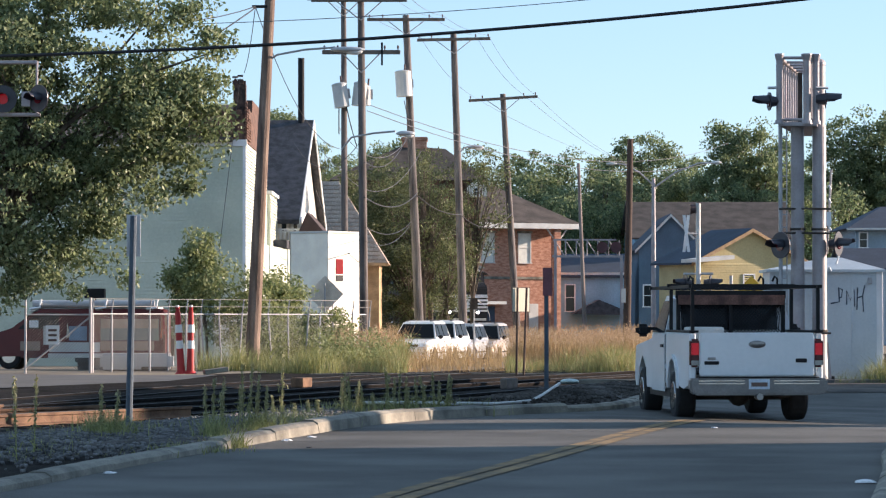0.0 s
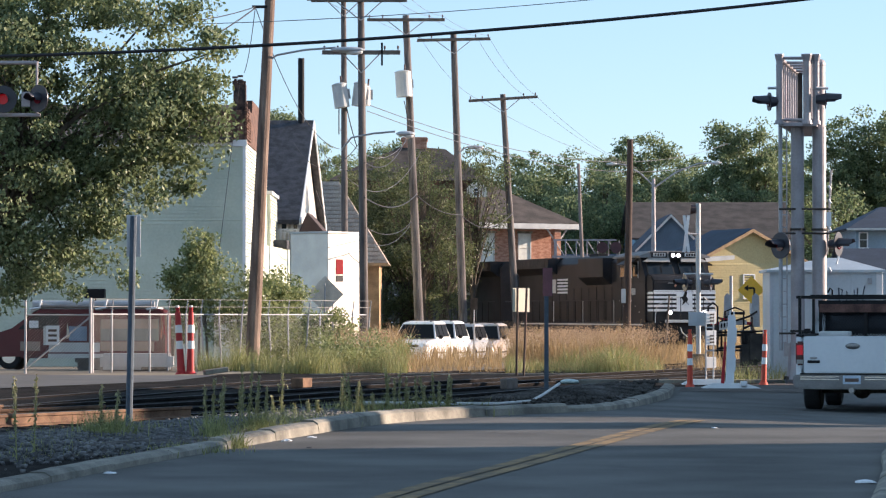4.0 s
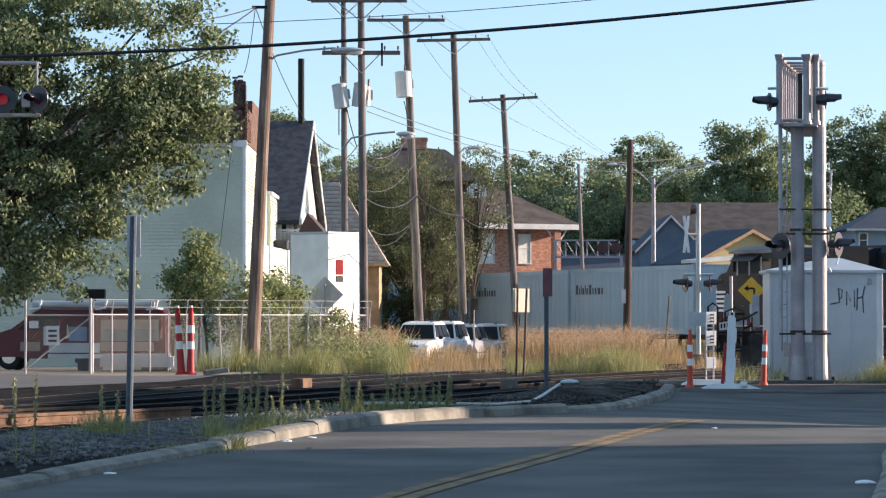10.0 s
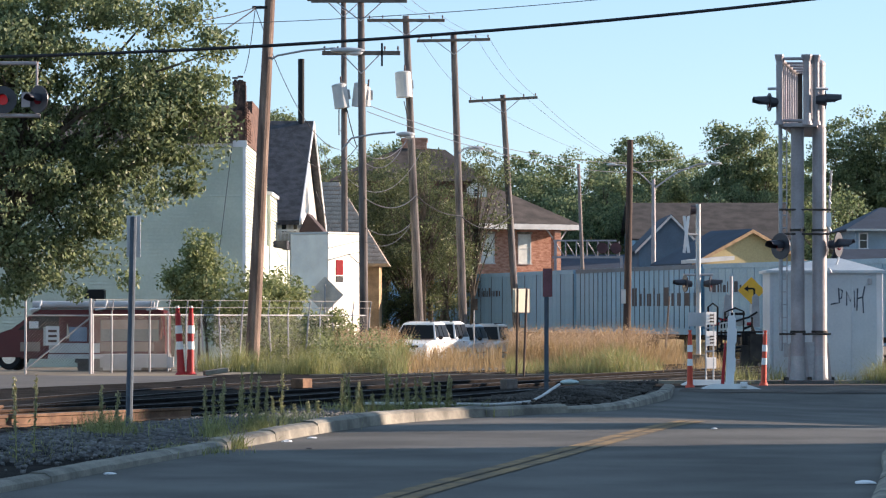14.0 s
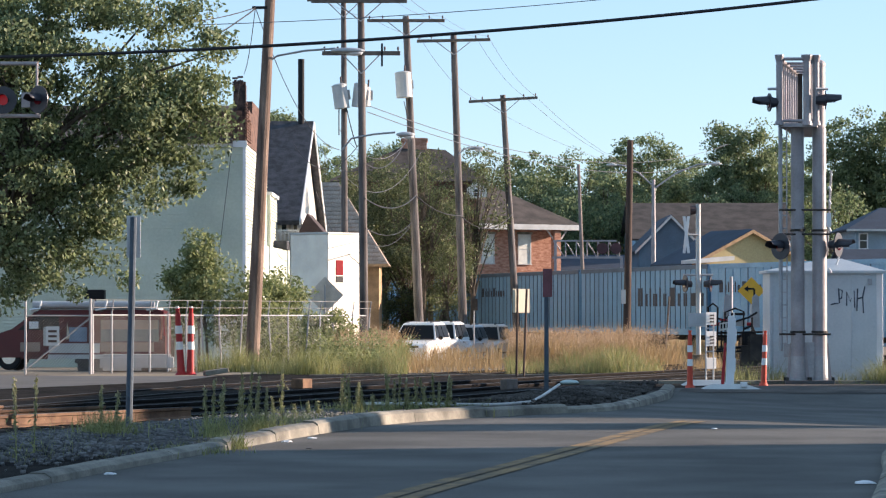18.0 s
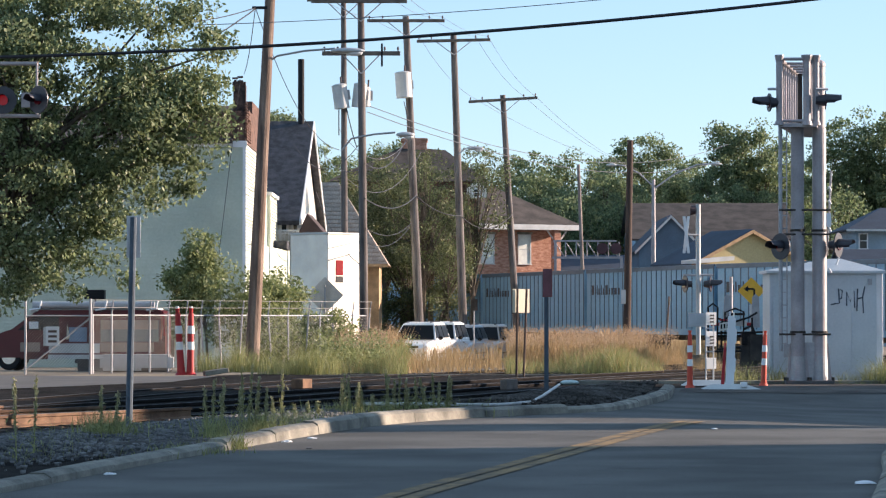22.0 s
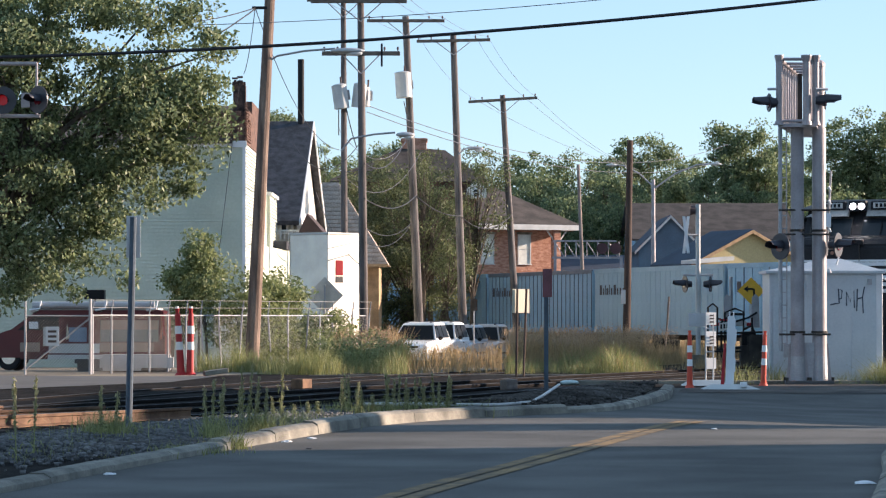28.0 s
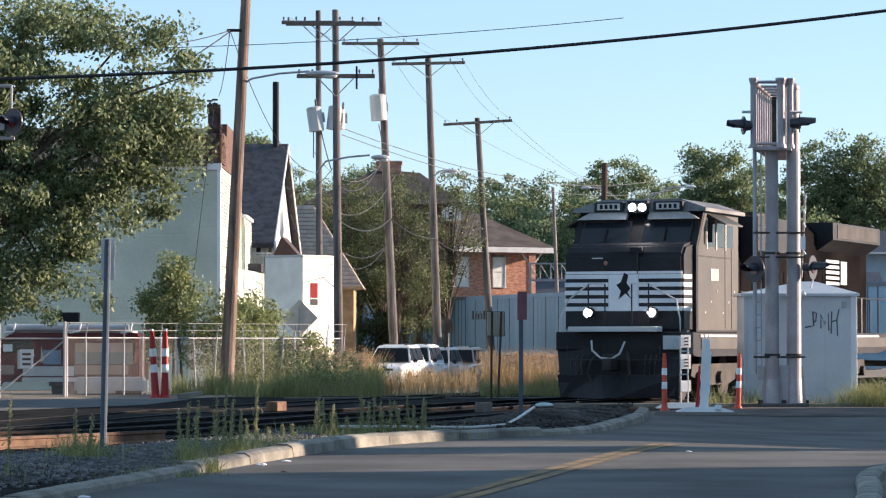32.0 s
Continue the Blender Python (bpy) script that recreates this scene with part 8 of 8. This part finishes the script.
# leafy weeds rising through and before the fence
n = 150
c = np.stack([rng.uniform(-6.1, -0.9, n), rng.uniform(81.5, 88.5, n), np.zeros(n)], 1)
c[:, 0] = np.where(rng.uniform(size=n) < 0.6, c[:, 0] * 0.55 - 2.0, c[:, 0])
c[:, 1] = np.where(c[:, 0] < -3.4, np.maximum(c[:, 1], 80.5 + (c[:, 0] + 9.251) * 1.734), c[:, 1])
t = rng.uniform(0.05, 1.0, (n, 85))
tall = rng.uniform(0.5, 1.25, n)
p = c[:, None, :] + np.stack([rng.normal(size=(n, 85)) * 0.16, rng.normal(size=(n, 85)) * 0.16, t * tall[:, None]], -1)
tagged(new("leafy_weeds", quads("leafy_weeds", leaves(rng, p.reshape(-1, 3), 0.1, 0.04, -0.2), LEAF_BUSH)), "rank leafy green weeds along the fence", "weeds", "", "stuff")

# feathery plumes over the dry grass
n = 2600
yy = rng.uniform(83, 101, n)
xx = np.interp(yy, [83, 118], [-3.0, -2.5]) + rng.uniform(0, 1, n) * np.interp(yy, [83, 118], [8.4, 13.5])
ok = np.array([noise.noise((a * 0.55, b * 0.25, 3.1)) > -0.25 for a, b in zip(xx, yy)]) & ~((xx > -1.5) & (xx < 1.9))
c = np.stack([xx, yy, 0.72 + 0.3 * rng.uniform(size=n)], 1)[ok]
c = np.repeat(c, 16, axis=0) + rng.normal(size=(len(c) * 16, 3)) * np.array([0.035, 0.035, 0.1])
tagged(new("grass_plumes", quads("grass_plumes", leaves(rng, c, 0.06, 0.014, -0.8), PLUME)), "feathery tan plumes over the dry grass", "grass", "", "stuff")


# seed stalks standing by the kerb
def seed_stalk(x, y, h, seed):
    r = np.random.default_rng(seed)
    root = thing("seed_stalk", pose(x, y, 0), "pale green upright weed with a fluffy seed head", "weed", "seed stalks along the kerb")
    top = Vector((float(r.normal() * 0.04), float(r.normal() * 0.04), h))
    rod(bm := B(), (0, 0, -0.02), top, 0.008, 0.005, n=5)
    part("stem", bm, BLADE_GREEN, root)
    t = r.uniform(0.35, 1.02, (130, 1))
    c = np.array(top)[None] * t + r.normal(size=(130, 3)) * np.array([0.011, 0.011, 0.02])
    ob = new("seed_head", quads("seed_head", leaves(r, c, 0.05, 0.016, -1.0), SEED))
    ob.parent = root
    t = r.uniform(0.02, 0.6, (40, 1))
    c = np.array(top)[None] * t + r.normal(size=(40, 3)) * 0.04
    ob = new("leaves", quads("leaves", leaves(r, c, 0.08, 0.014, -0.6), BLADE_GREEN))
    ob.parent = root


k = 0
for px, top, y in ((604, 672, 44.2), (611, 665, 44.6), (620, 668, 44.8), (636, 690, 44.4), (628, 680, 44.2), (644, 692, 44.6), (660, 700, 44.4), (682, 668, 44.8), (690, 660, 45), (697, 672, 44.6), (706, 664, 45), (716, 672, 44.9), (722, 690, 44.8), (738, 672, 45), (748, 688, 45.1), (756, 672, 45), (769, 664, 45.2), (775, 680, 45), (788, 670, 45.2), (793, 674, 45.1)) + (
                   (366, 690, 37.2), (376, 672, 37.4), (392, 680, 37.7), (398, 700, 37.5), (432, 652, 38), (440, 648, 38.1), (425, 690, 37.9), (455, 668, 38.2), (468, 690, 38.2), (448, 700, 38), (60, 668, 32), (180, 690, 35), (30, 675, 31), (205, 700, 36), (486, 705, 43), (500, 712, 43.2), (520, 718, 43.2), (545, 715, 43.5), (565, 712, 43.6), (497, 628, 43)):
    k += 1
    seed_stalk((px - 784) / 5370 * y, y, 1.52 + (558 - top) / 5370 * y, 300 + k)
field("kerb_tufts", 1500, (36.5, 43, (-2.95, -1.4), (-2.35, -1.0)), 0.34, 0.007, 0.4, BLADE_GREEN, "grass tufts behind the kerb")
field("gutter_tufts", 700, (31, 36.8, (-3.5, -2.25), (-3.2, -1.95)), 0.16, 0.006, 0.5, BLADE_GREEN, "grass growing in the gutter")

# thick tufts at the broken kerb and in the gutter
for name, n, px, y, sx, sy, hgt, lab in (("kerb_clump", 420, 190, 36.4, 0.18, 0.3, 0.34, "green weed clump among the stones"), ("kerb_clump", 150, 378, 36.7, 0.1, 0.25, 0.3, "tall green grass clump behind the kerb"), ("kerb_clump", 340, 404, 34.6, 0.1, 0.2, 0.16, "grass clump growing in the gutter"),
                                         ("kerb_clump", 330, 335, 33.6, 0.25, 0.4, 0.1, "low gutter grass"), ("kerb_clump", 260, 462, 38.6, 0.16, 0.3, 0.28, "pale weed clump behind the kerb"), ("kerb_clump", 220, 510, 41.0, 0.3, 0.5, 0.22, "pale weed clump behind the kerb"),
                                         ("kerb_clump", 330, 630, 45.0, 0.35, 0.4, 0.25, "weed clump behind the kerb"), ("kerb_clump", 380, 745, 45.6, 0.5, 0.3, 0.26, "weed clump behind the kerb"), ("kerb_clump", 130, 255, 37.5, 0.3, 0.3, 0.2, "weed clump among the stones")):
    xy = np.stack([(px - 784) / 5370 * y + rng.normal(size=n) * sx, y + rng.normal(size=n) * sy], 1)
    co = blades(rng, xy, -0.02, hgt, 0.007, 0.35)
    tagged(new(name, quads(name, co, BLADE_GREEN)), lab, "grass", "", "stuff")

# What stands beyond the tracks reaches down to the lower land.
bpy.context.view_layer.update()
LEVEL = ("ground", "road", "kerb", "railway", "track_bed", "crossing_edge", "crossing_dirt", "approach", "wall_east", "parked_car", "rail_trailer", "locomotive", "pickup", "yard_pavement", "overhead")
for top in [ob for ob in scene.objects if not ob.parent and not ob.name.startswith(LEVEL)]:
    for ob in [top] + list(top.children_recursive):
        if ob.type != "MESH" or ob.data.users > 1:
            continue
        n = len(ob.data.vertices)
        co = np.empty(n * 3, np.float32)
        ob.data.vertices.foreach_get("co", co)
        m = np.array(ob.matrix_world)
        world_co = co.reshape(-1, 3) @ m[:3, :3].T + m[:3, 3]
        pick = np.nonzero((world_co[:, 2] < 0.06) & (world_co[:, 1] > 84))[0]
        if len(pick):
            for v in pick:
                world_co[v, 2] += land(world_co[v, 0], world_co[v, 1])
            back = np.linalg.inv(m)
            ob.data.vertices.foreach_set("co", (world_co @ back[:3, :3].T + back[:3, 3]).astype(np.float32).reshape(-1))
            ob.data.update()

# ---- what moves ----
def motions():
    def far(offset, length, back=False):
        rows = []
        for t in range(33):
            d = FAR_SPEED * (t - FAR_START) - offset
            p, q = far_point(d), far_point(d - length)
            turn = math.degrees(math.atan2(p.y - q.y, p.x - q.x))
            rows.append((float(t), pose(p.x, p.y, FAR_TOP, 0, 0, turn) if not back else pose(q.x, q.y, FAR_TOP, 0, 0, turn + 180)))
        return rows

    walk(far_loco, far(-0.6, 22.3))
    walk(rear_loco, far(22.6, 22.3, True))
    for k, tr in enumerate(trailers):
        walk(tr, far(46.1 + 16.48 * k, 16.2))
    # the near train: waits out of sight on its curve, then rolls up to the crossing
    rows = [(0.0, pose(37, 94.5, NEAR_TOP, 0, 0, -172)), (18.0, pose(37, 94.5, NEAR_TOP, 0, 0, -172)), (20.0, pose(29, 93.2, NEAR_TOP, 0, 0, -171)), (22.0, pose(19.5, 91.6, NEAR_TOP, 0, 0, -166)),
            (23.0, pose(16.4, 90.7, NEAR_TOP, 0, 0, -161)), (24.0, pose(14.9, 90.0, NEAR_TOP, 0, 0, -155)), (25.0, pose(14.3, 89.2, NEAR_TOP, 0, 0, -148)), (26.0, pose(13.6, 87.9, NEAR_TOP, 0, 0, -139)), (27.0, pose(12.7, 86.0, NEAR_TOP, 0, 0, -125))]
    for t in (28.0, 29.0, 30.0, 31.0, 32.0):
        rows.append((t, pose(4.47 + 1.6 * (32 - t), 68.9 + 3.5 * (32 - t), NEAR_TOP, 0, 0, -113 if t < 28.5 else -111.5)))
    walk(near_loco, rows)
    walk(pickup_truck, [(t, pose(x, y, dip(x + 0.3, y + 1.5), 0, 0, 90 - turn)) for t, x, y, turn in (
        (0.0, 4.64, 44.8, -5), (0.5, 4.3, 45.5, 5), (1.0, 4.4, 46.2, 9), (1.5, 4.72, 47.3, 11), (2.0, 5.17, 48.3, 12), (2.5, 5.67, 49.5, 12.5), (3.0, 6.22, 50.8, 13), (3.5, 6.72, 51.9, 13.5),
        (5.5, 8.12, 55.6, 15), (6.0, 8.4, 56.4, 15), (7.0, 8.8, 57.6, 16), (8.0, 9.2, 58.6, 17), (9.0, 9.6, 59.6, 18), (10.0, 10.2, 60.5, 24), (12.0, 12.9, 62.0, 52), (14.0, 17.3, 62.8, 74), (17.0, 25.5, 62.9, 84), (32.0, 75.0, 64.5, 88))])


motions()
